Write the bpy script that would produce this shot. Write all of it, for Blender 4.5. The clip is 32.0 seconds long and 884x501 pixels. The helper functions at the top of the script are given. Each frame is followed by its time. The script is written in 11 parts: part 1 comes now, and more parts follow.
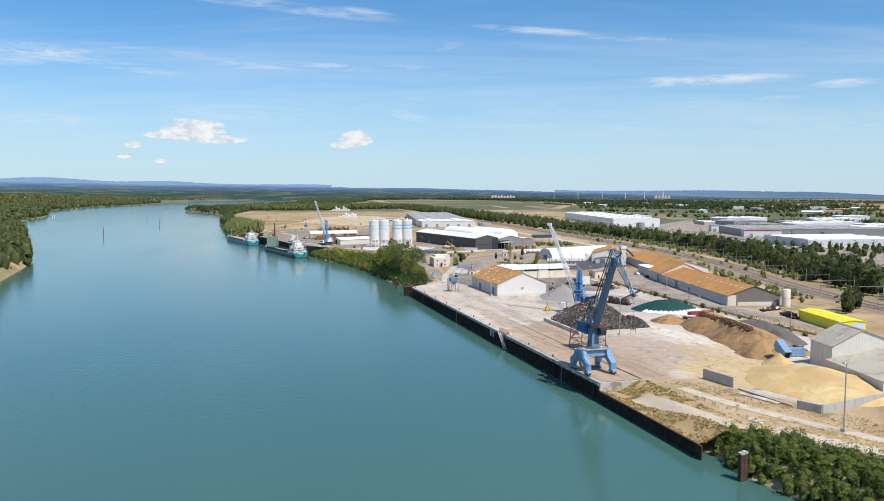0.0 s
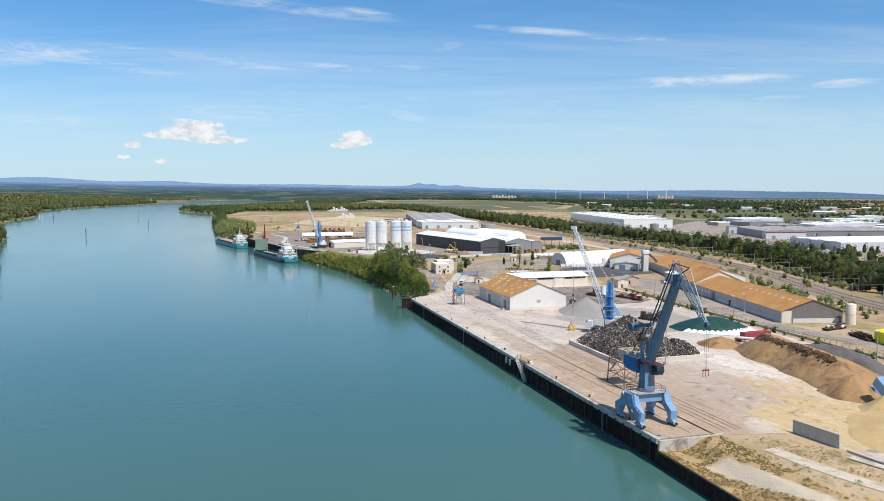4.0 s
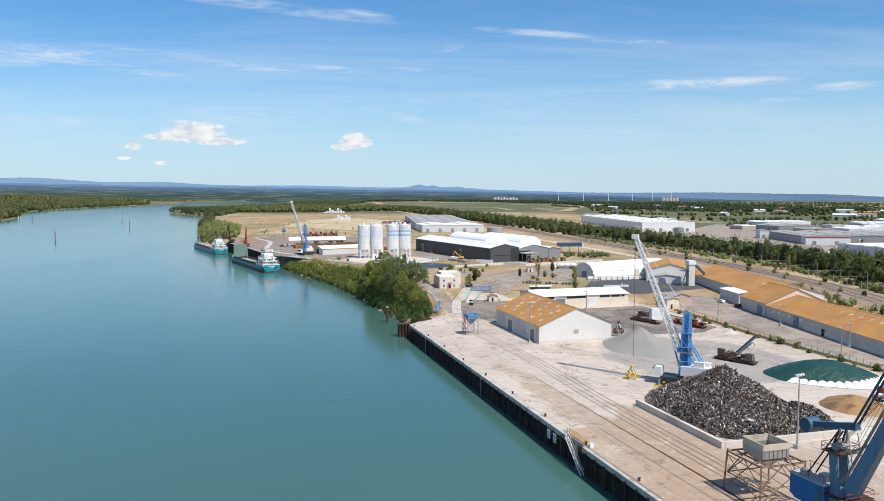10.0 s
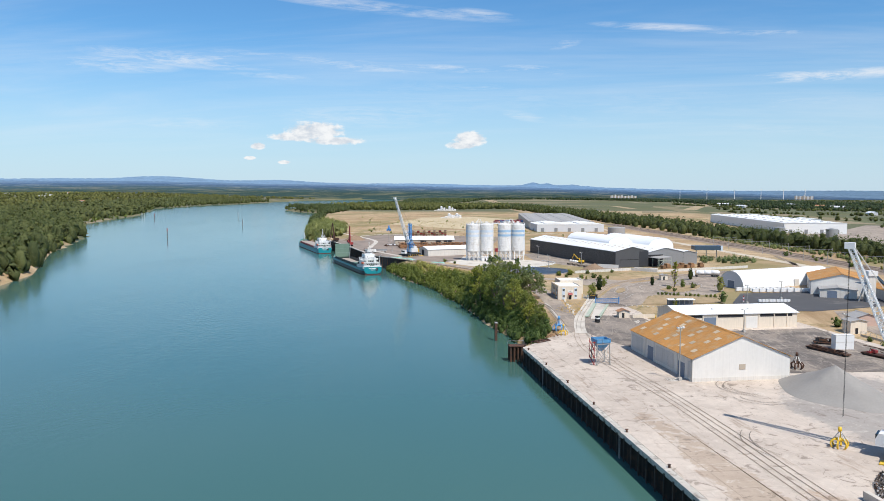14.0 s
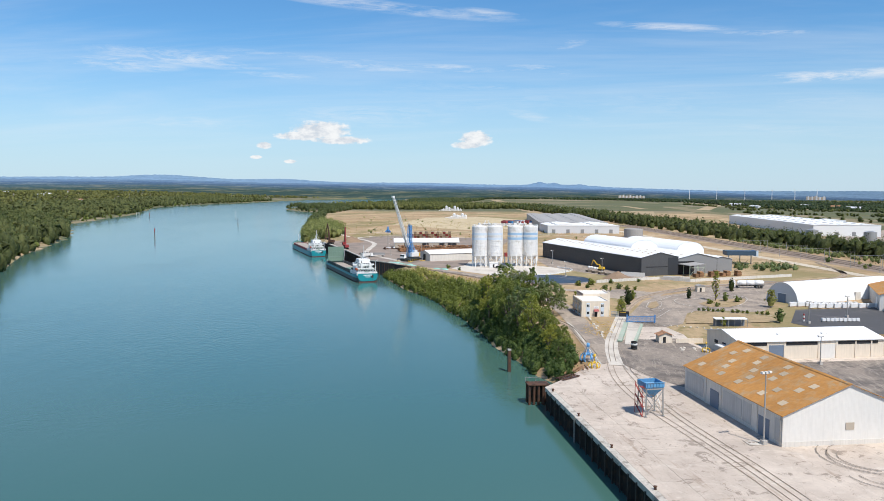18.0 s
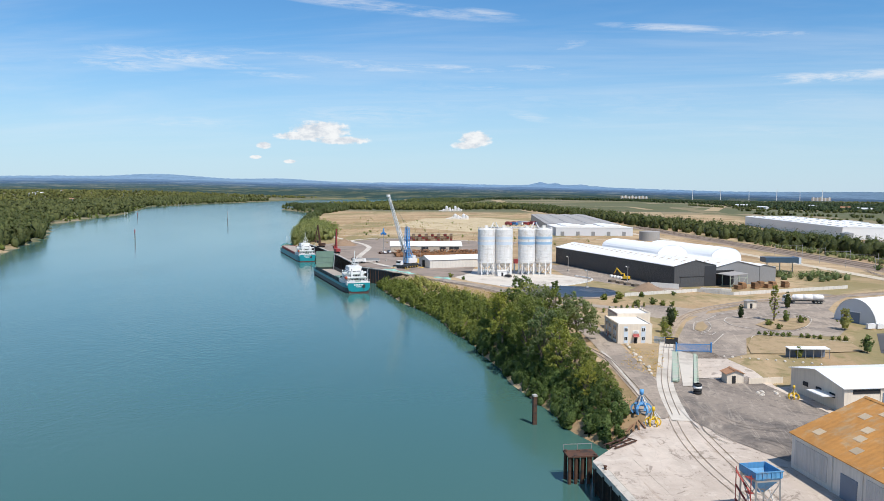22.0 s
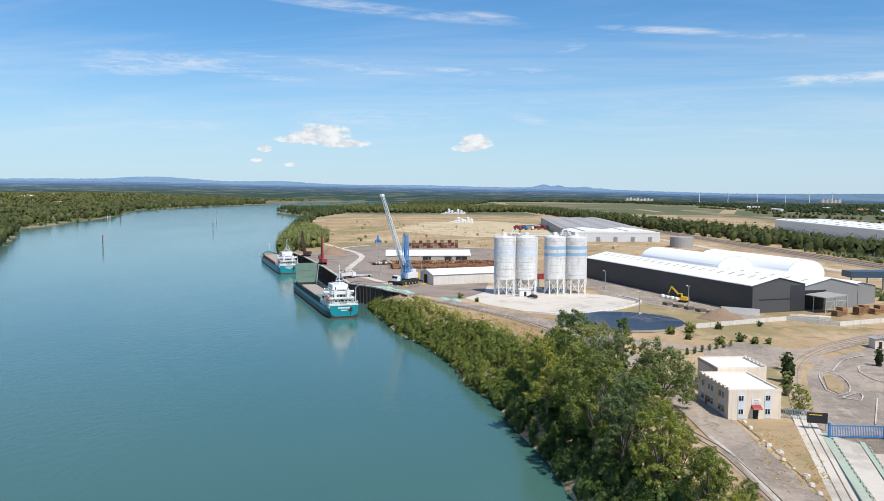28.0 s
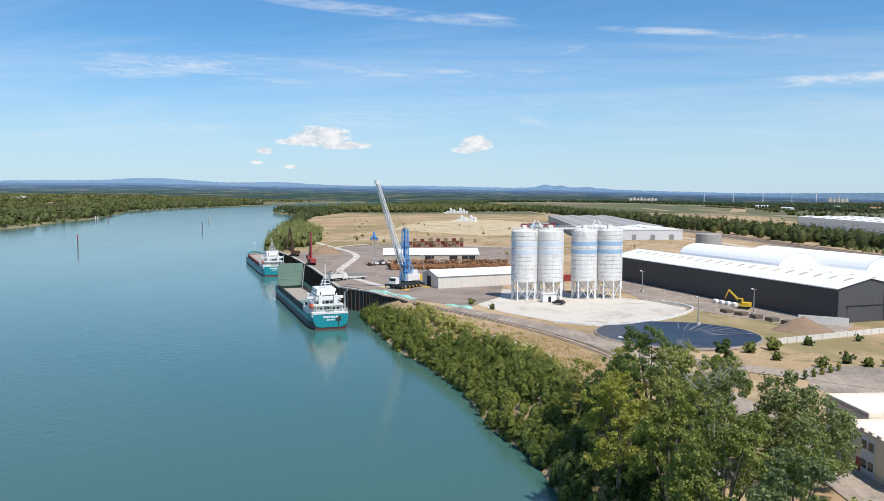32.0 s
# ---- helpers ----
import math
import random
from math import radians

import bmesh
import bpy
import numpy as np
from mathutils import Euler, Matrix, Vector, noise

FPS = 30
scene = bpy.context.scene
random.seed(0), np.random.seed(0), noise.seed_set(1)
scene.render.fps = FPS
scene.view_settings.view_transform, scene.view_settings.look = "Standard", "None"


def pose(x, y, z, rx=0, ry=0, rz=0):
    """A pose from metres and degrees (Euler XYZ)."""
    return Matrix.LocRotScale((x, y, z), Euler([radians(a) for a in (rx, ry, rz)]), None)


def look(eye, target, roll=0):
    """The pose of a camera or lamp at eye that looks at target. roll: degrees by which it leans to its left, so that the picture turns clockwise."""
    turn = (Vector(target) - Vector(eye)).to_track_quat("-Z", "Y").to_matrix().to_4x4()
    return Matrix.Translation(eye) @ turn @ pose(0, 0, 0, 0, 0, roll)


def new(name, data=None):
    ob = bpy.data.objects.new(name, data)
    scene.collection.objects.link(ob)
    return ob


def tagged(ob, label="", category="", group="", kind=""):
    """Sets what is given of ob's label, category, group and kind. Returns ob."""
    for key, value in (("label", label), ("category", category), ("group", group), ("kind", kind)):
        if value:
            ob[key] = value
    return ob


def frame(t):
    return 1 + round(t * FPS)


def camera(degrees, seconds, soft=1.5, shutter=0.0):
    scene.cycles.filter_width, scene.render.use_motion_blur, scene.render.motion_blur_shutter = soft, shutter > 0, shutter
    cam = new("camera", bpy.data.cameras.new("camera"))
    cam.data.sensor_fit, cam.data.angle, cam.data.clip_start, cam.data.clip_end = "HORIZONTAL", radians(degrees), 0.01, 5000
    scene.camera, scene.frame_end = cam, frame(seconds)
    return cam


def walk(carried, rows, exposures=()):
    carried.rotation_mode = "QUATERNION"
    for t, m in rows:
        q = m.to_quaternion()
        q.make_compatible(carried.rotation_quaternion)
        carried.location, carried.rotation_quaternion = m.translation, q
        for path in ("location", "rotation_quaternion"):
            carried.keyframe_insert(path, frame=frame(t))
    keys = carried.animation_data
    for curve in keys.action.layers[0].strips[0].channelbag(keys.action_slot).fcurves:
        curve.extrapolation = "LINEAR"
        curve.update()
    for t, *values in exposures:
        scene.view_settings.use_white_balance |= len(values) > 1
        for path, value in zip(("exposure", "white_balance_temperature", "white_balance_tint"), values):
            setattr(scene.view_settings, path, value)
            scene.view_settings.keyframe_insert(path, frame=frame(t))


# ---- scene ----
cam = camera(59.1, 32.0, soft=0.8)
PATH = [
    (0, pose(1.03, 1.18, 61.10, 85.50, 0.10, 0.00)),
    (3, pose(-0.29, 42.40, 60.19, 85.51, 0.11, 0.00)),
    (6, pose(-1.64, 83.88, 59.28, 85.55, 0.10, 0.00)),
    (9, pose(-3.08, 126.28, 58.04, 85.67, -0.00, 0.00)),
    (11, pose(-3.74, 154.11, 57.07, 85.62, -0.00, 0.00)),
    (12.5, pose(-4.52, 174.81, 56.34, 85.56, 0.01, 0.00)),
    (12.7, pose(-4.69, 177.56, 56.25, 85.56, 0.00, 0.00)),
    (12.9, pose(-4.88, 180.31, 56.15, 85.55, 0.00, 0.08)),
    (13, pose(-4.98, 181.68, 56.10, 85.55, -0.00, 0.58)),
    (13.1, pose(-5.09, 183.05, 56.07, 85.55, -0.00, 1.30)),
    (13.2, pose(-5.20, 184.43, 56.04, 85.55, -0.00, 2.80)),
    (13.3, pose(-5.31, 185.80, 56.01, 85.54, -0.01, 4.26)),
    (13.4, pose(-5.42, 187.17, 55.98, 85.54, -0.01, 5.50)),
    (13.5, pose(-5.53, 188.53, 55.95, 85.54, -0.01, 6.87)),
    (13.6, pose(-5.65, 189.90, 55.92, 85.54, -0.01, 7.70)),
    (13.7, pose(-5.77, 191.27, 55.89, 85.54, -0.01, 7.95)),
    (13.8, pose(-5.89, 192.63, 55.87, 85.54, -0.02, 8.15)),
    (14, pose(-6.14, 195.36, 55.81, 85.53, -0.02, 8.30)),
    (15.5, pose(-8.26, 215.73, 55.37, 85.51, -0.07, 8.50)),
    (17.5, pose(-11.72, 242.87, 54.78, 85.50, -0.15, 8.70)),
    (19, pose(-14.72, 263.43, 54.34, 85.50, -0.20, 8.74)),
    (21, pose(-19.65, 291.36, 53.65, 85.51, -0.26, 8.71)),
    (23, pose(-25.03, 319.33, 52.97, 85.54, -0.30, 8.68)),
    (25.5, pose(-31.29, 353.65, 52.08, 85.63, -0.27, 8.71)),
    (28, pose(-37.60, 387.84, 51.18, 85.73, -0.20, 8.74)),
    (29.5, pose(-41.58, 408.58, 50.70, 85.77, -0.13, 8.75)),
    (30, pose(-42.90, 415.40, 50.40, 85.78, -0.10, 8.75)),
    (30.5, pose(-44.21, 422.10, 49.50, 85.80, -0.07, 8.76)),
    (31, pose(-45.51, 428.73, 48.10, 85.81, -0.05, 8.76)),
    (31.5, pose(-46.80, 435.32, 46.60, 85.83, -0.03, 8.77)),
    (32, pose(-48.10, 441.93, 45.33, 85.85, -0.00, 8.77)),
]
walk(cam, PATH)

# ---- light ----
SUN_AZ, SUN_EL = 139.0, 56.8          # degrees clockwise from +y, and above the ground
world = bpy.data.worlds.new("sky")
scene.world = world
world.use_nodes = True


class Nodes:
    """Short-hand for building a node tree."""

    def __init__(self, tree):
        self.t = tree
        tree.nodes.clear()

    def n(self, kind, ins=None, operation="", use_clamp=False, data_type="", blend_type="", interpolation_type="", distance=""):
        nd = self.t.nodes.new(kind)
        if operation:
            nd.operation, nd.use_clamp = operation, use_clamp
        if data_type:
            nd.data_type = data_type
        if blend_type:
            nd.blend_type = blend_type
        if interpolation_type:
            nd.interpolation_type = interpolation_type
        if distance:
            nd.distance = distance
        for i, x in (ins or {}).items():
            self.set(nd.inputs[i], x)
        return nd

    def set(self, sock, x):
        if isinstance(x, bpy.types.NodeSocket):
            self.t.links.new(x, sock)
        else:
            sock.default_value = x

    def m(self, op, a, b=0.0, c=0.0, clamp=False):
        return self.n("ShaderNodeMath", operation=op, use_clamp=clamp, ins={0: a, 1: b, 2: c}).outputs[0]

    def mix(self, fac, a, b, blend="MIX"):
        return self.n("ShaderNodeMix", data_type="RGBA", blend_type=blend, ins={0: fac, 6: a, 7: b}).outputs[2]

    def ramp(self, x, lo, hi, a=0.0, b=1.0, smooth=True):
        nd = self.n("ShaderNodeMapRange", interpolation_type="SMOOTHSTEP" if smooth else "LINEAR", ins={0: x, 1: lo, 2: hi, 3: a, 4: b})
        return nd.outputs[0]

    def noise(self, vec, scale, detail=3.0, rough=0.55, dist=0.0):
        return self.n("ShaderNodeTexNoise", ins={"Vector": vec, "Scale": scale, "Detail": detail, "Roughness": rough, "Distortion": dist}).outputs[0]

    def stretch(self, vec, sx, sy, sz, rz=0.0, loc=(0, 0, 0)):
        return self.n("ShaderNodeMapping", ins={0: vec, 1: loc, 2: (0, 0, radians(rz)), 3: (sx, sy, sz)}).outputs[0]


def make_sky():
    k = Nodes(world.node_tree)
    sky = k.n("ShaderNodeTexSky")
    sky.sky_type, sky.sun_disc = "NISHITA", False
    sky.sun_elevation, sky.sun_rotation = radians(SUN_EL), radians(SUN_AZ)
    sky.altitude, sky.air_density, sky.dust_density, sky.ozone_density = 0.0, 1.0, 0.25, 2.2
    d = k.n("ShaderNodeTexCoord").outputs["Generated"]
    sep = k.n("ShaderNodeSeparateXYZ", ins={0: d})
    z = sep.outputs[2]
    # thin cloud layer high above: directions are laid onto a flat sheet
    zz = k.m("ADD", k.m("MAXIMUM", z, 0.0), 0.10)
    u, v = k.m("DIVIDE", sep.outputs[0], zz), k.m("DIVIDE", sep.outputs[1], zz)
    flat = k.n("ShaderNodeCombineXYZ", ins={0: u, 1: v, 2: 0.0}).outputs[0]
    veil = k.noise(k.stretch(flat, 0.35, 1.1, 1.0, 12, (3.1, 0.7, 0)), 1.0, 6.0, 0.62, 0.5)
    streak = k.noise(k.stretch(flat, 0.55, 3.4, 1.0, 9, (1.3, 2.2, 0)), 1.0, 7.0, 0.66, 0.9)
    soft = k.ramp(veil, 0.38, 0.78, 0.0, 0.30)
    fine = k.m("MULTIPLY", k.ramp(streak, 0.46, 0.74), k.ramp(veil, 0.32, 0.58))
    # two bright cirrus bands low over the river and the plain
    az = k.m("ARCTAN2", sep.outputs[0], sep.outputs[1])
    el = k.m("ARCSINE", z)
    angle = k.n("ShaderNodeCombineXYZ", ins={0: az, 1: el, 2: 0.0}).outputs[0]
    wisp = k.noise(k.stretch(angle, 9, 60, 1, 2), 1.0, 7.0, 0.68, 0.6)
    thread = k.noise(k.stretch(angle, 26, 190, 1, 3), 1.0, 6.0, 0.70, 1.2)
    puff = k.noise(k.stretch(angle, 60, 110, 1), 1.0, 6.0, 0.62)

    def blob(a0, e0, wa, we, lean=0.0):
        da = k.m("SUBTRACT", az, a0)
        de = k.m("SUBTRACT", k.m("SUBTRACT", el, e0), k.m("MULTIPLY", da, lean))
        q = k.m("ADD", k.m("POWER", k.m("ABSOLUTE", k.m("DIVIDE", da, wa)), 2.0), k.m("POWER", k.m("ABSOLUTE", k.m("DIVIDE", de, we)), 2.0))
        return k.m("SUBTRACT", 1.0, q, clamp=True)

    bands = None
    for px_, py_, w_, h_, lean_, amount in CIRRUS:
        a0 = math.atan(px_ / 1382)
        x = blob(a0, math.atan(py_ / 1382 * math.cos(a0)), w_ / 1382, h_ / 1382, lean_)
        x = k.m("MULTIPLY", k.m("MULTIPLY", x, k.ramp(k.m("ADD", k.m("MULTIPLY", wisp, 0.75), k.m("MULTIPLY", thread, 0.35)), 0.40, 0.72)), amount * 1.2)
        bands = x if bands is None else k.m("MAXIMUM", bands, x)
    cumulus = None
    for px_, py_, w_, h_ in ((-434, 107, 62, 19), (-400, 88, 64, 9), (-470, 96, 56, 10), (-152, 89, 36, 17), (-165, 78, 34, 9), (-544, 80, 16, 8), (-560, 58, 12, 4), (-494, 50, 14, 4)):
        a0 = math.atan(px_ / 1382)
        x = blob(a0, math.atan(py_ / 1382 * math.cos(a0)), w_ / 1382, h_ / 1382)
        x = k.m("MULTIPLY", k.ramp(k.m("ADD", x, k.m("MULTIPLY", k.m("SUBTRACT", puff, 0.50), 1.7)), 0.22, 0.72), k.ramp(x, 0.0, 0.25))
        cumulus = x if cumulus is None else k.m("MAXIMUM", cumulus, x)
    cover = k.m("MAXIMUM", k.m("MAXIMUM", soft, k.m("MULTIPLY", fine, 0.14)), bands)
    cover = k.m("MULTIPLY", cover, k.ramp(el, 0.015, 0.10))
    tint = k.mix(1.0, sky.outputs[0], (SKY_TINT[0], SKY_TINT[1], SKY_TINT[2], 1), "MULTIPLY")
    # pale haze of the summer air low over the plain
    tint = k.mix(k.m("MULTIPLY", k.ramp(el, 0.20, -0.02), 0.80), tint, (CLOUD * 0.69, CLOUD * 0.845, CLOUD * 1.0, 1))
    c = k.mix(cover, tint, (CLOUD, CLOUD * 1.02, CLOUD * 1.05, 1))
    grey = k.mix(k.ramp(puff, 0.30, 0.66), (CLOUD * 0.72, CLOUD * 0.77, CLOUD * 0.85, 1), (CLOUD * 1.08, CLOUD * 1.08, CLOUD * 1.08, 1))
    c = k.mix(k.m("MULTIPLY", cumulus, 0.92), c, grey)
    bg = k.n("ShaderNodeBackground", ins={0: c, 1: SKY_STRENGTH})
    k.t.links.new(bg.outputs[0], k.n("ShaderNodeOutputWorld").inputs[0])


SKY_STRENGTH, CLOUD, SKY_TINT = 0.105, 8.4, (0.56, 0.965, 1.26)
# streaks of high cloud by bearing: across, height over the level line, half width, half height, lean, strength
CIRRUS = ((-680, 241, 190, 17, -0.03, 0.62), (-400, 226, 270, 14, -0.06, 0.45), (-210, 214, 130, 9, -0.06, 0.50), (-500, 205, 110, 8, -0.02, 0.34), (-330, 324, 280, 12, -0.09, 0.48), (-130, 304, 70, 10, -0.12, 0.45), (170, 274, 130, 8, -0.09, 0.50), (350, 259, 120, 6, -0.07, 0.46),
          (436, 188, 190, 11, 0.0, 0.72), (710, 184, 60, 8, 0.0, 0.66), (570, 158, 70, 5, 0.0, 0.42), (-40, 206, 70, 12, -0.10, 0.48), (6, 250, 42, 11, 0.1, 0.42), (-130, 178, 50, 5, 0.0, 0.38), (-350, 130, 190, 24, 0.0, 0.30), (-690, 122, 150, 14, 0.0, 0.30),
          (-54, 127, 50, 10, -0.2, 0.36), (30, 122, 36, 8, -0.2, 0.36), (420, 96, 230, 11, -0.09, 0.28), (700, 112, 140, 24, -0.05, 0.24), (180, 150, 260, 40, 0.0, 0.16), (-150, 165, 300, 40, 0.0, 0.16), (400, 145, 170, 12, 0.0, 0.24), (-830, 234, 120, 14, 0.0, 0.55), (880, 186, 120, 9, 0.0, 0.5))
make_sky()
sun_data = bpy.data.lights.new("sun", "SUN")
sun_data.energy, sun_data.angle, sun_data.color = 4.9, radians(0.53), (1.0, 0.955, 0.89)
a, e = radians(SUN_AZ), radians(SUN_EL)
new("sun", sun_data).matrix_world = look((0, 0, 0), (-math.sin(a) * math.cos(e), -math.cos(a) * math.cos(e), -math.sin(e)))
scene.view_settings.exposure = 0.0


# ---- materials ----
def surface(name, col, rough=0.7, metal=0.0, var=0.18, big=0.05, small=1.2, stain=None, stain_amount=0.35, stain_scale=0.3, bump=0.0, bump_scale=8.0,
            ribs=None, per_object=0.0, per_island=0.0, spec=0.5, space="Position", streak=0.0):
    """A painted, weathered or mineral surface: colour that varies at two scales, optional stains of a second colour, ribs and fine relief.
    ribs: (axis, pitch in metres, depth) in the object's own space."""
    mat = bpy.data.materials.new(name)
    mat.use_nodes = True
    k = Nodes(mat.node_tree)
    pos = k.n("ShaderNodeNewGeometry").outputs["Position"]
    obj = k.n("ShaderNodeTexCoord").outputs["Object"]
    vec = pos if space == "Position" else obj
    n1, n2 = k.noise(vec, big, 4.0, 0.6), k.noise(vec, small, 5.0, 0.65)
    f = k.m("ADD", k.m("MULTIPLY", k.m("SUBTRACT", n1, 0.5), 2.2 * var), k.m("MULTIPLY", k.m("SUBTRACT", n2, 0.5), 2.0 * var))
    f = k.m("ADD", f, 1.0)
    if per_object:
        r = k.n("ShaderNodeObjectInfo").outputs["Random"]
        f = k.m("MULTIPLY", f, k.m("ADD", k.m("MULTIPLY", k.m("SUBTRACT", r, 0.5), 2 * per_object), 1.0))
    if per_island:
        r = k.n("ShaderNodeNewGeometry").outputs["Random Per Island"]
        f = k.m("MULTIPLY", f, k.m("ADD", k.m("MULTIPLY", k.m("SUBTRACT", r, 0.5), 2 * per_island), 1.0))
    c = (*col, 1)
    if stain:
        s = k.noise(vec, stain_scale, 6.0, 0.7, 0.6)
        c = k.mix(k.ramp(s, 0.62 - stain_amount * 0.45, 0.78 - stain_amount * 0.30), c, (*stain, 1))
    if streak:
        s = k.noise(k.stretch(obj, 2.2, 2.2, 0.12), 1.0, 4.0, 0.6)
        f = k.m("MULTIPLY", f, k.ramp(s, 0.40, 0.72, 1.0, 1.0 - streak))
    g = k.n("ShaderNodeCombineXYZ", ins={0: f, 1: f, 2: f}).outputs[0]
    c = k.mix(1.0, c, g, "MULTIPLY")
    p = k.n("ShaderNodeBsdfPrincipled", ins={"Base Color": c, "Metallic": metal, "Specular IOR Level": spec})
    k.set(p.inputs["Roughness"], k.m("ADD", rough, k.m("MULTIPLY", k.m("SUBTRACT", n2, 0.5), 0.2), clamp=True))
    h = None
    if ribs:
        ax = k.n("ShaderNodeSeparateXYZ", ins={0: obj}).outputs["XYZ".index(ribs[0])]
        h = k.m("MULTIPLY", k.m("SINE", k.m("MULTIPLY", ax, 2 * math.pi / ribs[1])), ribs[2])
    if bump:
        nb = k.m("MULTIPLY", k.noise(vec, bump_scale, 5.0, 0.65), bump)
        h = nb if h is None else k.m("ADD", h, nb)
    if h is not None:
        b = k.n("ShaderNodeBump", ins={"Height": h, "Distance": 1.0, "Strength": 1.0})
        k.t.links.new(b.outputs[0], p.inputs["Normal"])
    k.t.links.new(p.outputs[0], k.n("ShaderNodeOutputMaterial").inputs[0])
    return mat


def leaves(name, dark, light, gloss=0.45):
    """Foliage: each leaf and each plant has its own shade of green, and lets some light through."""
    mat = bpy.data.materials.new(name)
    mat.use_nodes = True
    k = Nodes(mat.node_tree)
    r = k.n("ShaderNodeNewGeometry").outputs["Random Per Island"]
    o = k.n("ShaderNodeObjectInfo").outputs["Random"]
    pos = k.n("ShaderNodeNewGeometry").outputs["Position"]
    n = k.noise(pos, 0.11, 3.0)
    f = k.m("ADD", k.m("MULTIPLY", r, 0.5), k.m("ADD", k.m("MULTIPLY", o, 0.25), k.m("MULTIPLY", k.m("SUBTRACT", n, 0.4), 0.9)))
    spray = k.noise(pos, 0.9, 5.0, 0.7)
    f = k.m("ADD", f, k.m("MULTIPLY", k.m("SUBTRACT", spray, 0.5), 1.1), clamp=True)
    rough = k.n("ShaderNodeBump", ins={"Height": k.m("ADD", k.m("MULTIPLY", k.noise(pos, 0.45, 4.0, 0.7), 1.1), k.m("MULTIPLY", spray, 0.4)), "Distance": 1.0, "Strength": 0.85})
    c = k.mix(f, (*dark, 1), (*light, 1))
    c = k.mix(1.0, c, k.mix(o, (0.74, 0.86, 0.92, 1), (1.28, 1.10, 0.78, 1)), "MULTIPLY")
    p = k.n("ShaderNodeBsdfPrincipled", ins={"Base Color": c, "Roughness": gloss, "Specular IOR Level": 0.25, "Normal": rough.outputs[0]})
    t = k.n("ShaderNodeBsdfTranslucent", ins={0: k.mix(1.0, c, (1.0, 1.15, 0.55, 1), "MULTIPLY"), 1: rough.outputs[0]})
    s = k.n("ShaderNodeMixShader", ins={0: 0.46, 1: p.outputs[0], 2: t.outputs[0]})
    k.t.links.new(s.outputs[0], k.n("ShaderNodeOutputMaterial").inputs[0])
    return mat


def make_water():
    mat = bpy.data.materials.new("river_water")
    mat.use_nodes = True
    k = Nodes(mat.node_tree)
    pos = k.n("ShaderNodeNewGeometry").outputs["Position"]
    n = k.noise(k.stretch(pos, 1, 0.5, 1), 0.008, 4.0)
    c = k.mix(n, (0.048, 0.120, 0.104, 1), (0.061, 0.142, 0.121, 1))
    w1 = k.noise(k.stretch(pos, 1.0, 0.55, 1, 20), 0.55, 3.0, 0.5)
    w2 = k.noise(k.stretch(pos, 1.0, 0.6, 1, -15), 2.4, 3.0, 0.55)
    gust = k.ramp(k.noise(k.stretch(pos, 1.0, 0.35, 1, 15), 0.012, 5.0, 0.65), 0.38, 0.64, 0.22, 1.15)
    h = k.m("MULTIPLY", k.m("ADD", k.m("MULTIPLY", w1, 0.085), k.m("MULTIPLY", w2, 0.03)), gust)
    b = k.n("ShaderNodeBump", ins={"Height": h, "Distance": 1.0, "Strength": 0.75})
    p = k.n("ShaderNodeBsdfPrincipled", ins={"Base Color": c, "Roughness": 0.13, "IOR": 1.33, "Specular IOR Level": 0.68, "Normal": b.outputs[0]})
    k.t.links.new(p.outputs[0], k.n("ShaderNodeOutputMaterial").inputs[0])
    return mat


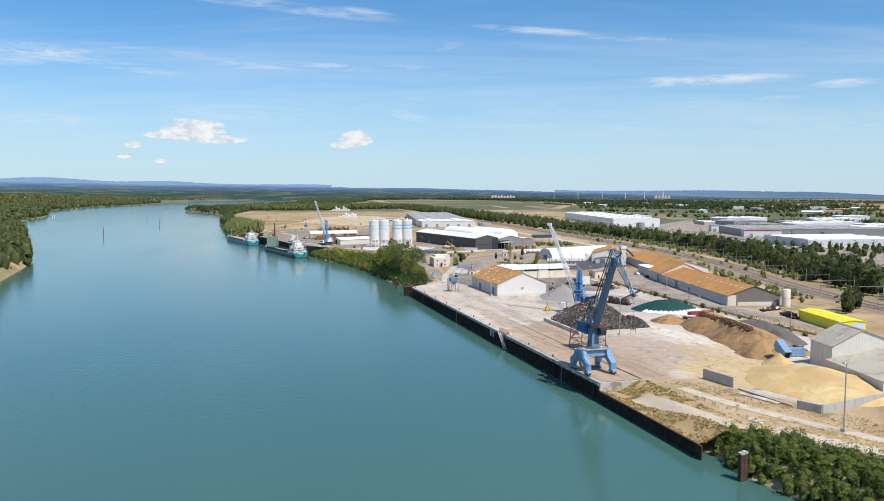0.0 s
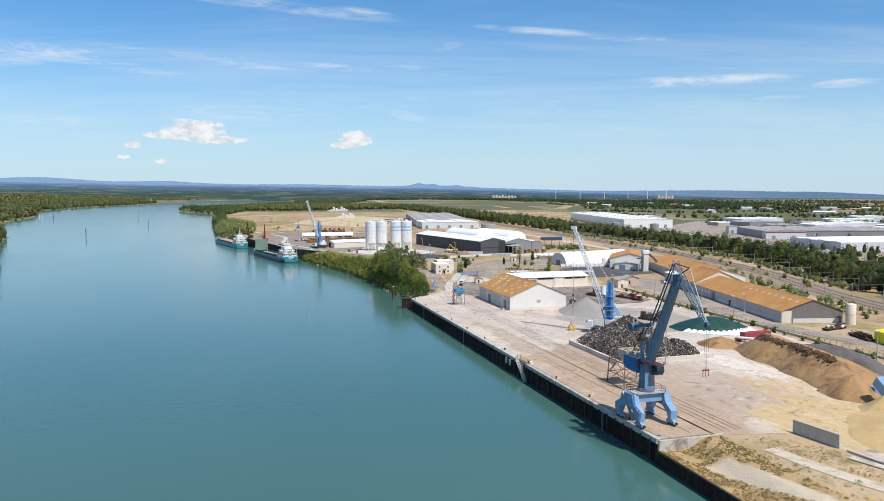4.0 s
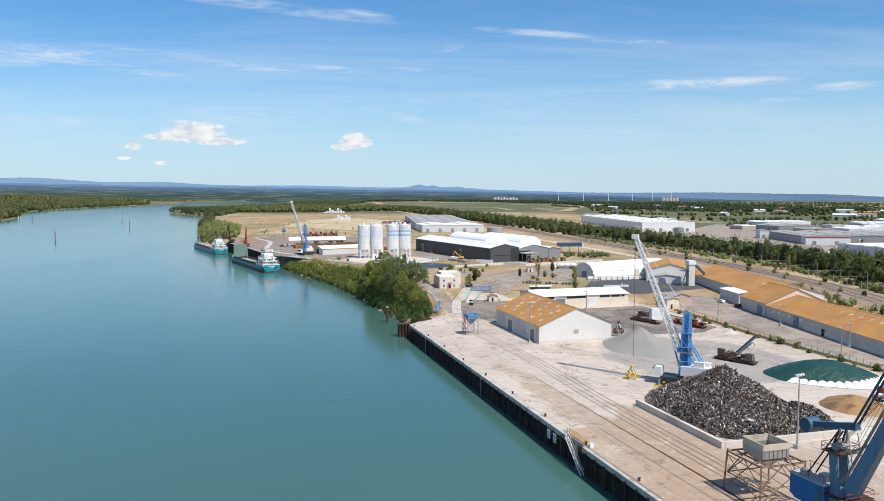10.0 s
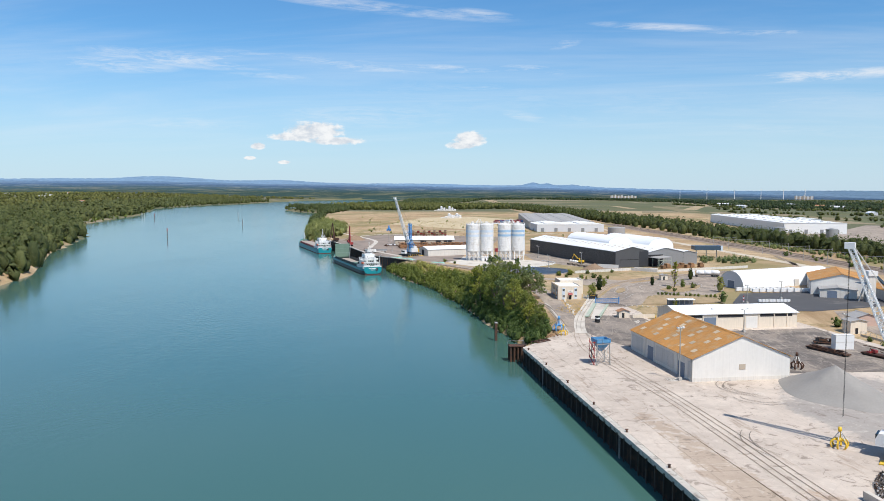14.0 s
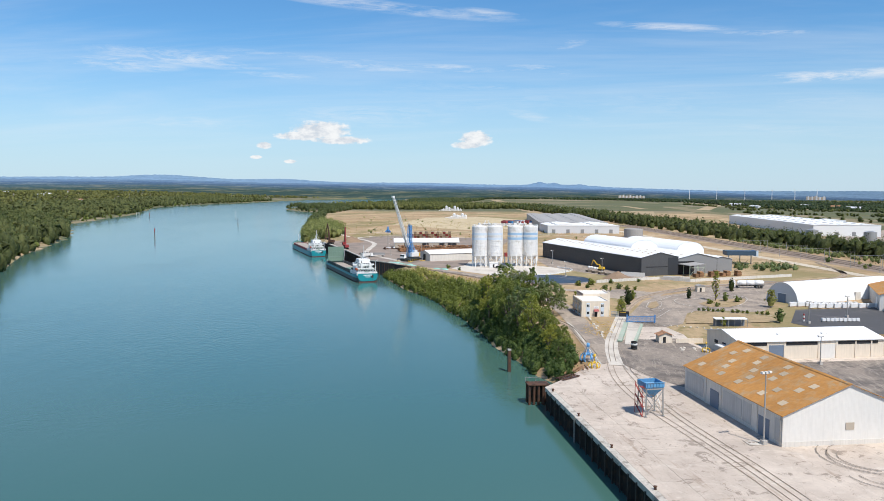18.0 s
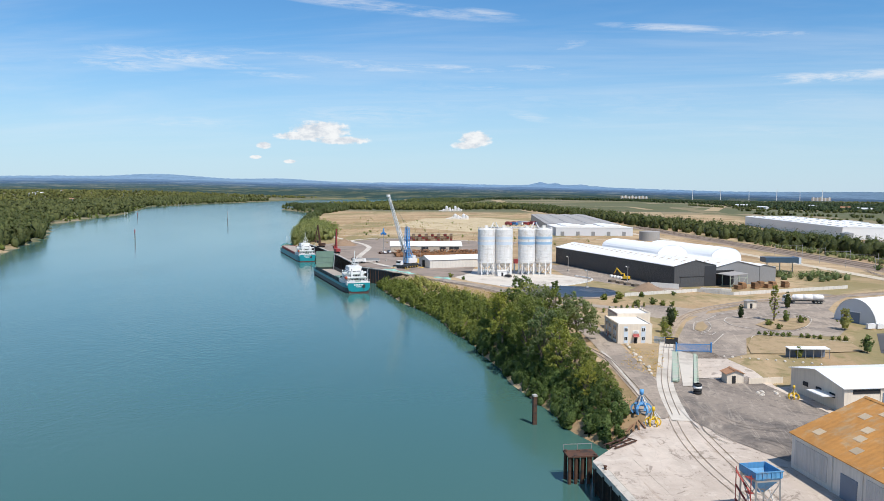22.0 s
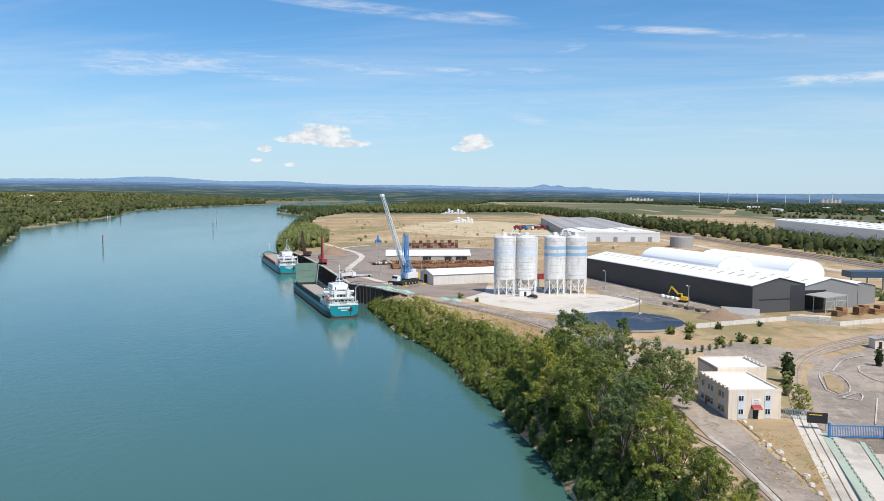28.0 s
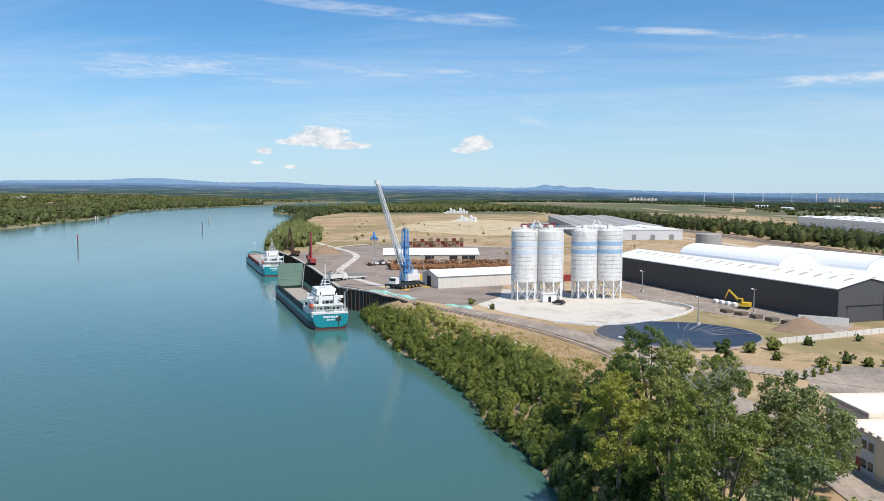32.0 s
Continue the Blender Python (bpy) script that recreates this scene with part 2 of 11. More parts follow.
def make_ground():
    """Dry meadow round the port; past it fields, scrub and woodland floor in patches."""
    mat = bpy.data.materials.new("dry_ground")
    mat.use_nodes = True
    k = Nodes(mat.node_tree)
    pos = k.n("ShaderNodeNewGeometry").outputs["Position"]
    n1, n2, n3 = k.noise(pos, 0.018, 5.0, 0.6), k.noise(pos, 0.11, 5.0, 0.65), k.noise(pos, 1.6, 4.0, 0.7)
    c = k.mix(k.ramp(n1, 0.35, 0.65), (0.375, 0.255, 0.145, 1), (0.50, 0.37, 0.23, 1))
    c = k.mix(k.m("MULTIPLY", k.ramp(n2, 0.52, 0.68), 0.75), c, (0.17, 0.155, 0.065, 1))
    c = k.mix(k.m("MULTIPLY", k.ramp(n3, 0.48, 0.70), 0.5), c, (0.235, 0.17, 0.085, 1))
    n4 = k.noise(k.stretch(pos, 1.0, 0.45, 1, 30), 0.012, 6.0, 0.68, 0.8)
    c = k.mix(k.m("MULTIPLY", k.ramp(n4, 0.50, 0.60), 0.72), c, (0.215, 0.19, 0.085, 1))
    c = k.mix(k.m("MULTIPLY", k.ramp(n4, 0.46, 0.36), 0.65), c, (0.25, 0.165, 0.085, 1))
    # farmland: long plots, each with its own crop
    cell = k.n("ShaderNodeTexVoronoi", distance="CHEBYCHEV", ins={"Vector": k.stretch(pos, 0.0026, 0.0075, 1, 8), "Scale": 1.0, "Randomness": 0.9})
    pick = k.n("ShaderNodeSeparateColor", ins={0: cell.outputs["Color"]}).outputs[0]
    cr = k.n("ShaderNodeValToRGB", ins={0: pick})
    cr.color_ramp.interpolation = "CONSTANT"
    el = cr.color_ramp.elements
    el[0].position, el[0].color = 0.0, (0.105, 0.120, 0.062, 1)
    el[1].position, el[1].color = 0.30, (0.125, 0.130, 0.062, 1)
    for p_, q in ((0.44, (0.24, 0.20, 0.12, 1)), (0.58, (0.12, 0.13, 0.075, 1)), (0.80, (0.29, 0.235, 0.15, 1)), (0.92, (0.12, 0.135, 0.068, 1))):
        x = el.new(p_)
        x.color = q
    farm = k.mix(0.22, cr.outputs[0], k.mix(n2, (0.06, 0.07, 0.03, 1), (0.24, 0.2, 0.12, 1)))
    sep = k.n("ShaderNodeSeparateXYZ", ins={0: pos})
    far = k.m("MAXIMUM", k.ramp(sep.outputs[1], 1750, 1950), k.m("MAXIMUM", k.ramp(sep.outputs[0], 235, 330), k.ramp(sep.outputs[0], -420, -560)))
    c = k.mix(far, c, farm)
    b = k.n("ShaderNodeBump", ins={"Height": k.m("ADD", k.m("MULTIPLY", n3, 0.18), k.m("MULTIPLY", n2, 0.5)), "Distance": 1.0, "Strength": 0.6})
    p = k.n("ShaderNodeBsdfPrincipled", ins={"Base Color": c, "Roughness": 0.95, "Specular IOR Level": 0.15, "Normal": b.outputs[0]})
    k.t.links.new(p.outputs[0], k.n("ShaderNodeOutputMaterial").inputs[0])
    return mat


def make_scrap():
    mat = bpy.data.materials.new("shredded_metal")
    mat.use_nodes = True
    k = Nodes(mat.node_tree)
    r = k.n("ShaderNodeNewGeometry").outputs["Random Per Island"]
    cr = k.n("ShaderNodeValToRGB", ins={0: r})
    cr.color_ramp.interpolation = "CONSTANT"
    el = cr.color_ramp.elements
    el[0].color, el[1].position, el[1].color = (0.040, 0.030, 0.025, 1), 0.24, (0.105, 0.078, 0.060, 1)
    for p_, q in ((0.44, (0.23, 0.185, 0.15, 1)), (0.60, (0.16, 0.088, 0.050, 1)), (0.72, (0.40, 0.36, 0.33, 1)), (0.84, (0.085, 0.085, 0.095, 1)), (0.92, (0.64, 0.61, 0.58, 1))):
        el.new(p_).color = q
    p = k.n("ShaderNodeBsdfPrincipled", ins={"Base Color": cr.outputs[0], "Roughness": 0.6, "Metallic": 0.2})
    k.t.links.new(p.outputs[0], k.n("ShaderNodeOutputMaterial").inputs[0])
    return mat


def make_glass():
    mat = bpy.data.materials.new("window_glass")
    mat.use_nodes = True
    k = Nodes(mat.node_tree)
    p = k.n("ShaderNodeBsdfPrincipled", ins={"Base Color": (0.02, 0.028, 0.034, 1), "Roughness": 0.06, "IOR": 1.5})
    k.t.links.new(p.outputs[0], k.n("ShaderNodeOutputMaterial").inputs[0])
    return mat


WATER, GROUND, SCRAP, GLASS = make_water(), make_ground(), make_scrap(), make_glass()


def make_yard():
    """Old concrete of the port: brown wear along the tracks, sand, cement dust and gravel lie on it in patches with ragged edges."""
    mat = bpy.data.materials.new("port_yard_surface")
    mat.use_nodes = True
    k = Nodes(mat.node_tree)
    pos = k.n("ShaderNodeNewGeometry").outputs["Position"]
    ca, sa = math.cos(radians(15.976)), math.sin(radians(15.976))
    here = k.stretch(pos, 1, 1, 1, -15.976, (15.7 * ca - 442.5 * sa, -15.7 * sa - 442.5 * ca, 0))
    ab = k.n("ShaderNodeSeparateXYZ", ins={0: here})
    n1, n2, n3 = k.noise(here, 0.05, 6.0, 0.66, 0.5), k.noise(here, 0.5, 5.0, 0.65), k.noise(k.stretch(here, 1.0, 0.12, 1), 0.35, 5.0, 0.65)
    c = k.mix(k.ramp(n1, 0.35, 0.68), (0.57, 0.485, 0.405, 1), (0.455, 0.38, 0.315, 1))

    def zone(a0, b0, ra, rb, rag, colour, amount=1.0):
        da, db = k.m("DIVIDE", k.m("SUBTRACT", ab.outputs[0], a0), ra), k.m("DIVIDE", k.m("SUBTRACT", ab.outputs[1], b0), rb)
        q = k.m("SUBTRACT", 1.0, k.m("ADD", k.m("MULTIPLY", da, da), k.m("MULTIPLY", db, db)))
        q = k.m("ADD", q, k.m("MULTIPLY", k.m("SUBTRACT", k.m("ADD", k.m("MULTIPLY", n1, 0.6), k.m("MULTIPLY", n2, 0.4)), 0.5), rag))
        return k.mix(k.m("MULTIPLY", k.ramp(q, 0.0, 0.30), amount), c, (*colour, 1))

    c = zone(22, -168, 11, 46, 3.0, (0.375, 0.265, 0.18), 0.75)
    c = zone(14, -196, 20, 40, 3.4, (0.40, 0.275, 0.18), 0.75)
    c = zone(9, -130, 5, 50, 5.0, (0.36, 0.265, 0.185), 0.6)
    c = zone(36, -196, 20, 32, 2.6, (0.41, 0.315, 0.24), 0.85)
    c = zone(72, -85, 30, 38, 2.0, (0.30, 0.275, 0.25), 0.8)
    c = zone(84, -130, 26, 16, 3.0, (0.54, 0.47, 0.40), 0.8)
    c = zone(62, -180, 6, 40, 7.0, (0.66, 0.585, 0.50), 0.85)
    c = zone(60, -206, 12, 26, 7.0, (0.50, 0.35, 0.18), 0.7)
    c = zone(46, -230, 20, 22, 4.0, (0.53, 0.385, 0.19), 0.85)
    c = zone(80, -206, 20, 12, 4.0, (0.62, 0.56, 0.50), 0.8)
    south = k.m("MULTIPLY", k.ramp(ab.outputs[1], -140.1, -140.7), k.ramp(k.m("ADD", ab.outputs[0], k.m("MULTIPLY", n1, 10.0)), 33.0, 24.0))
    c = k.mix(k.m("MULTIPLY", south, k.ramp(n1, 0.25, 0.7, 0.9, 0.5)), c, (0.40, 0.285, 0.195, 1))
    # oil and rust in long smears along the tracks
    c = k.mix(k.m("MULTIPLY", k.ramp(n3, 0.56, 0.70), k.ramp(ab.outputs[0], 46.0, 30.0, 0.0, 0.55)), c, (0.215, 0.145, 0.095, 1))
    spot = k.noise(here, 0.22, 6.0, 0.72, 1.2)
    c = k.mix(k.ramp(spot, 0.56, 0.63, 0.0, 0.62), c, (0.185, 0.145, 0.115, 1))
    c = k.mix(k.ramp(spot, 0.44, 0.34, 0.0, 0.50), c, (0.62, 0.55, 0.47, 1))
    scuff = k.noise(k.stretch(here, 1.0, 0.22, 1, 6), 1.1, 7.0, 0.74, 1.6)
    c = k.mix(k.ramp(scuff, 0.55, 0.68, 0.0, 0.42), c, (0.24, 0.185, 0.145, 1))
    crack = k.n("ShaderNodeTexVoronoi", ins={"Vector": k.n("ShaderNodeVectorMath", ins={0: here, 1: k.n("ShaderNodeTexNoise", ins={"Vector": here, "Scale": 0.6, "Detail": 4.0}).outputs[1]}).outputs[0], "Scale": 0.14})
    crack.feature = "DISTANCE_TO_EDGE"
    c = k.mix(k.ramp(crack.outputs["Distance"], 0.010, 0.003, 0.0, 0.13), c, (0.20, 0.155, 0.12, 1))
    f = k.m("ADD", 0.72, k.m("ADD", k.m("MULTIPLY", n2, 0.32), k.m("MULTIPLY", n3, 0.26)))
    c = k.mix(1.0, c, k.n("ShaderNodeCombineXYZ", ins={0: f, 1: f, 2: f}).outputs[0], "MULTIPLY")
    b = k.n("ShaderNodeBump", ins={"Height": k.m("MULTIPLY", n2, 0.05), "Distance": 1.0, "Strength": 0.7})
    p = k.n("ShaderNodeBsdfPrincipled", ins={"Base Color": c, "Roughness": 0.9, "Specular IOR Level": 0.25, "Normal": b.outputs[0]})
    k.t.links.new(p.outputs[0], k.n("ShaderNodeOutputMaterial").inputs[0])
    return mat


M_YARD = make_yard()


def make_asphalt(name, base, dark, pale):
    """Old patched asphalt: dust, oil, darker repairs and long scuffs left by turning wheels."""
    mat = bpy.data.materials.new(name)
    mat.use_nodes = True
    k = Nodes(mat.node_tree)
    pos = k.n("ShaderNodeNewGeometry").outputs["Position"]
    n1, n2, n3 = k.noise(pos, 0.06, 6.0, 0.68, 0.8), k.noise(pos, 0.9, 6.0, 0.72), k.noise(k.stretch(pos, 1.0, 0.16, 1, -16), 0.5, 6.0, 0.70, 1.4)
    c = k.mix(k.ramp(n1, 0.40, 0.60), (*base, 1), (*dark, 1))
    c = k.mix(k.m("MULTIPLY", k.ramp(n3, 0.50, 0.66), 0.55), c, (*pale, 1))
    spot = k.noise(pos, 0.28, 7.0, 0.75, 1.5)
    c = k.mix(k.ramp(spot, 0.54, 0.66, 0.0, 0.6), c, (dark[0] * 0.6, dark[1] * 0.6, dark[2] * 0.6, 1))
    c = k.mix(k.ramp(spot, 0.44, 0.34, 0.0, 0.45), c, (*pale, 1))
    swirl = k.m("ABSOLUTE", k.m("SINE", k.m("MULTIPLY", k.noise(pos, 0.045, 2.0, 0.4, 1.0), 95.0)))
    c = k.mix(k.m("MULTIPLY", k.ramp(swirl, 0.22, 0.0), k.ramp(n1, 0.42, 0.62, 0.0, 0.40)), c, (dark[0] * 0.5, dark[1] * 0.5, dark[2] * 0.5, 1))
    f = k.m("ADD", 0.66, k.m("MULTIPLY", n2, 0.68))
    c = k.mix(1.0, c, k.n("ShaderNodeCombineXYZ", ins={0: f, 1: f, 2: f}).outputs[0], "MULTIPLY")
    p = k.n("ShaderNodeBsdfPrincipled", ins={"Base Color": c, "Roughness": 0.9, "Specular IOR Level": 0.25})
    k.t.links.new(p.outputs[0], k.n("ShaderNodeOutputMaterial").inputs[0])
    return mat


M_APRON = M_YARD
M_WEAR = surface("worn_brown_concrete", (0.335, 0.235, 0.155), 0.9, var=0.2, big=0.06, small=0.8, stain=(0.44, 0.37, 0.29), stain_amount=0.45, stain_scale=0.06)
M_ASPHALT = make_asphalt("old_asphalt", (0.27, 0.225, 0.185), (0.145, 0.125, 0.11), (0.42, 0.36, 0.295))
M_ROAD = make_asphalt("grey_asphalt_road", (0.36, 0.295, 0.235), (0.25, 0.208, 0.172), (0.45, 0.375, 0.30))
M_DARKASPH = surface("dark_asphalt", (0.075, 0.073, 0.074), 0.85, var=0.14, big=0.08, small=0.8, stain=(0.14, 0.13, 0.12), stain_amount=0.2, stain_scale=0.08)
M_PAD = surface("white_concrete_pad", (0.58, 0.525, 0.45), 0.85, var=0.1, big=0.06, small=0.8, stain=(0.40, 0.35, 0.29), stain_amount=0.35, stain_scale=0.07)
M_TRACK = surface("pale_gravel_track", (0.55, 0.47, 0.36), 0.95, var=0.12, big=0.08, small=1.2, stain=(0.37, 0.28, 0.17), stain_amount=0.3, stain_scale=0.15)
M_SANDY = surface("sandy_ground", (0.52, 0.42, 0.26), 0.95, var=0.15, big=0.06, small=0.9, stain=(0.40, 0.30, 0.17), stain_amount=0.4, stain_scale=0.07)
M_BALLAST = surface("railway_ballast", (0.28, 0.21, 0.155), 0.95, var=0.2, big=0.1, small=2.5, bump=0.06, bump_scale=5)
M_STRAW = surface("straw_field", (0.37, 0.275, 0.155), 0.95, var=0.12, big=0.01, small=0.15, stain=(0.26, 0.22, 0.11), stain_amount=0.2, stain_scale=0.01)
M_GREENFIELD = surface("green_field", (0.19, 0.185, 0.095), 0.95, var=0.15, big=0.012, small=0.2)
M_CONC = surface("cast_concrete", (0.46, 0.43, 0.39), 0.85, var=0.14, big=0.3, small=2.0, streak=0.2, bump=0.01)
M_CAP = surface("quay_cap_concrete", (0.50, 0.455, 0.39), 0.85, var=0.18, big=0.2, small=1.2, stain=(0.20, 0.17, 0.14), stain_amount=0.3, stain_scale=0.35)
M_PILE = surface("tarred_sheet_piling", (0.042, 0.034, 0.029), 0.7, metal=0.2, var=0.35, big=0.4, small=2.0, stain=(0.085, 0.05, 0.032), stain_amount=0.38, stain_scale=0.5, per_object=0.25)
M_RUST = surface("rusty_steel", (0.115, 0.055, 0.032), 0.8, metal=0.2, var=0.3, big=0.5, small=3.0, stain=(0.05, 0.035, 0.028), stain_amount=0.4, stain_scale=0.8)
M_RAIL = surface("rail_steel", (0.30, 0.23, 0.17), 0.7, metal=0.0, var=0.15)
M_ORANGE = surface("lichen_covered_fibre_cement", (0.44, 0.205, 0.052), 0.92, var=0.30, big=0.09, small=0.9, stain=(0.40, 0.26, 0.13), stain_amount=0.34, stain_scale=0.3, ribs=("Y", 1.1, 0.010), bump=0.05, bump_scale=1.5)
M_WHITEROOF = surface("white_roof_sheet", (0.80, 0.80, 0.79), 0.55, var=0.035, big=0.07, small=0.6, ribs=("Y", 0.5, 0.018))
M_GREYROOF = surface("weathered_grey_roof", (0.34, 0.325, 0.31), 0.8, var=0.12, big=0.05, small=0.6, ribs=("Y", 0.5, 0.02))
M_FIBRE = surface("old_fibre_cement_roof", (0.47, 0.42, 0.34), 0.9, var=0.14, big=0.1, small=0.9, stain=(0.34, 0.27, 0.18), stain_amount=0.3, stain_scale=0.2, ribs=("Y", 0.35, 0.03))
M_MEMBRANE = surface("white_membrane", (0.83, 0.83, 0.82), 0.5, var=0.02, big=0.08, small=0.5)
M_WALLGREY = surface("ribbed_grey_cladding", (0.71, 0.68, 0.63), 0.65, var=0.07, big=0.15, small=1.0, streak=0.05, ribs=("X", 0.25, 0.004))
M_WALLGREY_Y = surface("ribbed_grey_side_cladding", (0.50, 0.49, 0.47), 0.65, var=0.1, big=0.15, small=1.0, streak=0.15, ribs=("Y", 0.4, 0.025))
M_WALLWHITE = surface("whitewashed_wall", (0.66, 0.62, 0.56), 0.85, var=0.1, big=0.15, small=0.9, streak=0.14)
M_CREAM = surface("cream_rendered_wall", (0.72, 0.625, 0.505), 0.9, var=0.07, big=0.15, small=0.9, streak=0.10)
# Long-wall sheets have a darker tone than the gable sheets below.
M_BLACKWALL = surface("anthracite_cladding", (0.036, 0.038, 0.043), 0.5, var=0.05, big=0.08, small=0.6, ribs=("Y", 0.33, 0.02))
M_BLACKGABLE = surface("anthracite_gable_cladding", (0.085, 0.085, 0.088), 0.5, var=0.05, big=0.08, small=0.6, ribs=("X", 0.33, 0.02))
M_GREYGABLE = surface("light_grey_cladding", (0.25, 0.25, 0.25), 0.55, var=0.06, big=0.08, small=0.6, ribs=("X", 0.33, 0.02))
M_DOORBLUE = surface("blue_grey_door", (0.15, 0.19, 0.25), 0.6, var=0.12, big=0.3, small=2.0)
# Near-black parts, and panels that stand in for shade inside openings.
M_DARK = surface("near_black_and_interior_shade", (0.02, 0.02, 0.022), 0.8, var=0.1)
M_SKYLIGHT = surface("translucent_sheet", (0.50, 0.39, 0.26), 0.6, var=0.16, big=0.4, small=2.0, per_object=0.2)
M_WHITE = surface("white_paint", (0.76, 0.75, 0.73), 0.5, var=0.05, big=0.4, small=2.0)
M_SILO = surface("white_silo_paint", (0.73, 0.715, 0.69), 0.55, var=0.07, big=0.15, small=1.0, streak=0.16, stain=(0.58, 0.54, 0.49), stain_amount=0.3, stain_scale=0.25)
M_SILOBLUE = surface("faded_blue_band", (0.30, 0.45, 0.60), 0.55, var=0.06, big=0.2, small=1.0)
M_SILOPALE = surface("very_faded_blue_band", (0.56, 0.63, 0.70), 0.55, var=0.06, big=0.2, small=1.0)
M_CRANEBLUE = surface("weathered_crane_blue", (0.155, 0.235, 0.335), 0.5, metal=0.1, var=0.15, big=0.25, small=1.4, streak=0.2)
M_CRANEDARK = surface("dark_slate_blue_paint", (0.05, 0.085, 0.125), 0.45, metal=0.1, var=0.15, big=0.25, small=1.4)
M_LIGHTBLUE = surface("light_blue_paint", (0.20, 0.33, 0.49), 0.5, var=0.12, big=0.25, small=1.4, streak=0.15)
M_BLUE = surface("bright_blue_paint", (0.045, 0.20, 0.46), 0.45, var=0.1, big=0.3, small=1.5)
M_YELLOW = surface("yellow_paint", (0.74, 0.47, 0.035), 0.5, var=0.1, big=0.4, small=2.0)
M_LEMON = surface("lemon_yellow_cladding", (0.80, 0.72, 0.03), 0.5, var=0.05, big=0.2, small=1.0, ribs=("Y", 0.4, 0.02))
M_RED = surface("red_paint", (0.31, 0.045, 0.042), 0.5, var=0.14, big=0.3, small=1.4)
M_TYRE = surface("black_rubber", (0.02, 0.02, 0.02), 0.85, var=0.2)
M_TEAL = surface("teal_hull_paint", (0.012, 0.26, 0.30), 0.4, var=0.08, big=0.1, small=0.8, streak=0.1)
M_HULLDARK = surface("dark_hull_paint", (0.035, 0.045, 0.05), 0.5, var=0.15, big=0.1, small=0.8, streak=0.15)
M_REDBOOT = surface("dark_red_antifouling", (0.10, 0.025, 0.022), 0.7, var=0.2)
M_HATCH = surface("green_hatch_paint", (0.16, 0.25, 0.19), 0.6, var=0.12, big=0.15, small=1.0, streak=0.12)
M_DECK = surface("faded_green_deck", (0.22, 0.29, 0.25), 0.7, var=0.12, big=0.2, small=1.2)
M_HOLD = surface("grey_hold_cargo", (0.36, 0.31, 0.26), 0.9, var=0.12, big=0.2, small=1.2)
M_TARP = surface("green_tarpaulin", (0.010, 0.058, 0.045), 0.5, var=0.4, big=0.25, small=1.4, bump=0.55, bump_scale=0.55)
M_TARPWHITE = surface("white_sheet_cover", (0.72, 0.72, 0.71), 0.6, var=0.08, big=0.3, small=1.4)
M_GREEN_TARP = surface("turquoise_netting", (0.27, 0.50, 0.42), 0.9, var=0.3, big=0.3, small=1.5)
M_SAND = surface("yellow_sand", (0.54, 0.365, 0.16), 0.98, var=0.12, big=0.12, small=1.2, stain=(0.60, 0.46, 0.23), stain_amount=0.4, stain_scale=0.12, bump=0.10, bump_scale=1.6)
M_BROWNPILE = surface("brown_earth_heap", (0.36, 0.215, 0.095), 0.98, var=0.18, big=0.12, small=1.1, stain=(0.17, 0.095, 0.045), stain_amount=0.36, stain_scale=0.16, bump=0.28, bump_scale=1.2)
M_DARKPILE = surface("dark_gravel_heap", (0.135, 0.12, 0.11), 0.98, var=0.2, big=0.1, small=1.2, bump=0.12, bump_scale=1.5)
M_GRAVEL = surface("grey_gravel_heap", (0.29, 0.27, 0.245), 0.98, var=0.13, big=0.12, small=1.6, bump=0.09, bump_scale=2.5)
M_SOIL = surface("brown_soil_heap", (0.25, 0.17, 0.11), 0.98, var=0.2, big=0.12, small=1.1, bump=0.15, bump_scale=1.2)
M_LOG = surface("cut_timber", (0.30, 0.155, 0.075), 0.9, var=0.2, per_island=0.45)
M_WOOD = surface("brown_timber", (0.27, 0.145, 0.07), 0.85, var=0.2, big=0.5, small=3.0, per_object=0.25)
M_BARK = surface("grey_bark", (0.15, 0.12, 0.09), 0.95, var=0.25, big=0.5, small=4.0)
M_DEADWOOD = surface("bare_grey_branch", (0.34, 0.31, 0.27), 0.9, var=0.2)
M_LINER = surface("black_pond_liner", (0.018, 0.022, 0.034), 0.35, var=0.25, big=0.15, small=0.8, stain=(0.05, 0.055, 0.07), stain_amount=0.3, stain_scale=0.2)
M_LINE = surface("worn_white_line", (0.56, 0.52, 0.46), 0.85, var=0.2, stain=(0.38, 0.32, 0.26), stain_amount=0.45, stain_scale=0.5)
M_RIPRAP = surface("white_limestone_rubble", (0.66, 0.60, 0.53), 0.9, var=0.15, per_island=0.25)
M_STONE = surface("pale_boulder", (0.55, 0.50, 0.43), 0.9, var=0.15, big=0.5, small=3.0)
M_PALEGREEN = surface("pale_green_steel", (0.37, 0.45, 0.345), 0.7, var=0.2, stain=(0.45, 0.42, 0.36), stain_amount=0.4, stain_scale=0.5)
M_FENCE = surface("weathered_fence_concrete", (0.47, 0.42, 0.33), 0.9, var=0.12)
M_POLE = surface("galvanised_pole", (0.40, 0.39, 0.37), 0.45, metal=0.5, var=0.1)
M_TILE = surface("clay_tile_roof", (0.42, 0.22, 0.12), 0.9, var=0.2, small=3.0, ribs=("X", 0.25, 0.03))
M_PINK = surface("pinkish_render", (0.52, 0.36, 0.29), 0.9, var=0.08)
M_FARWALL = surface("pale_industrial_wall", (0.60, 0.60, 0.61), 0.7, var=0.1, big=0.03, small=0.2)
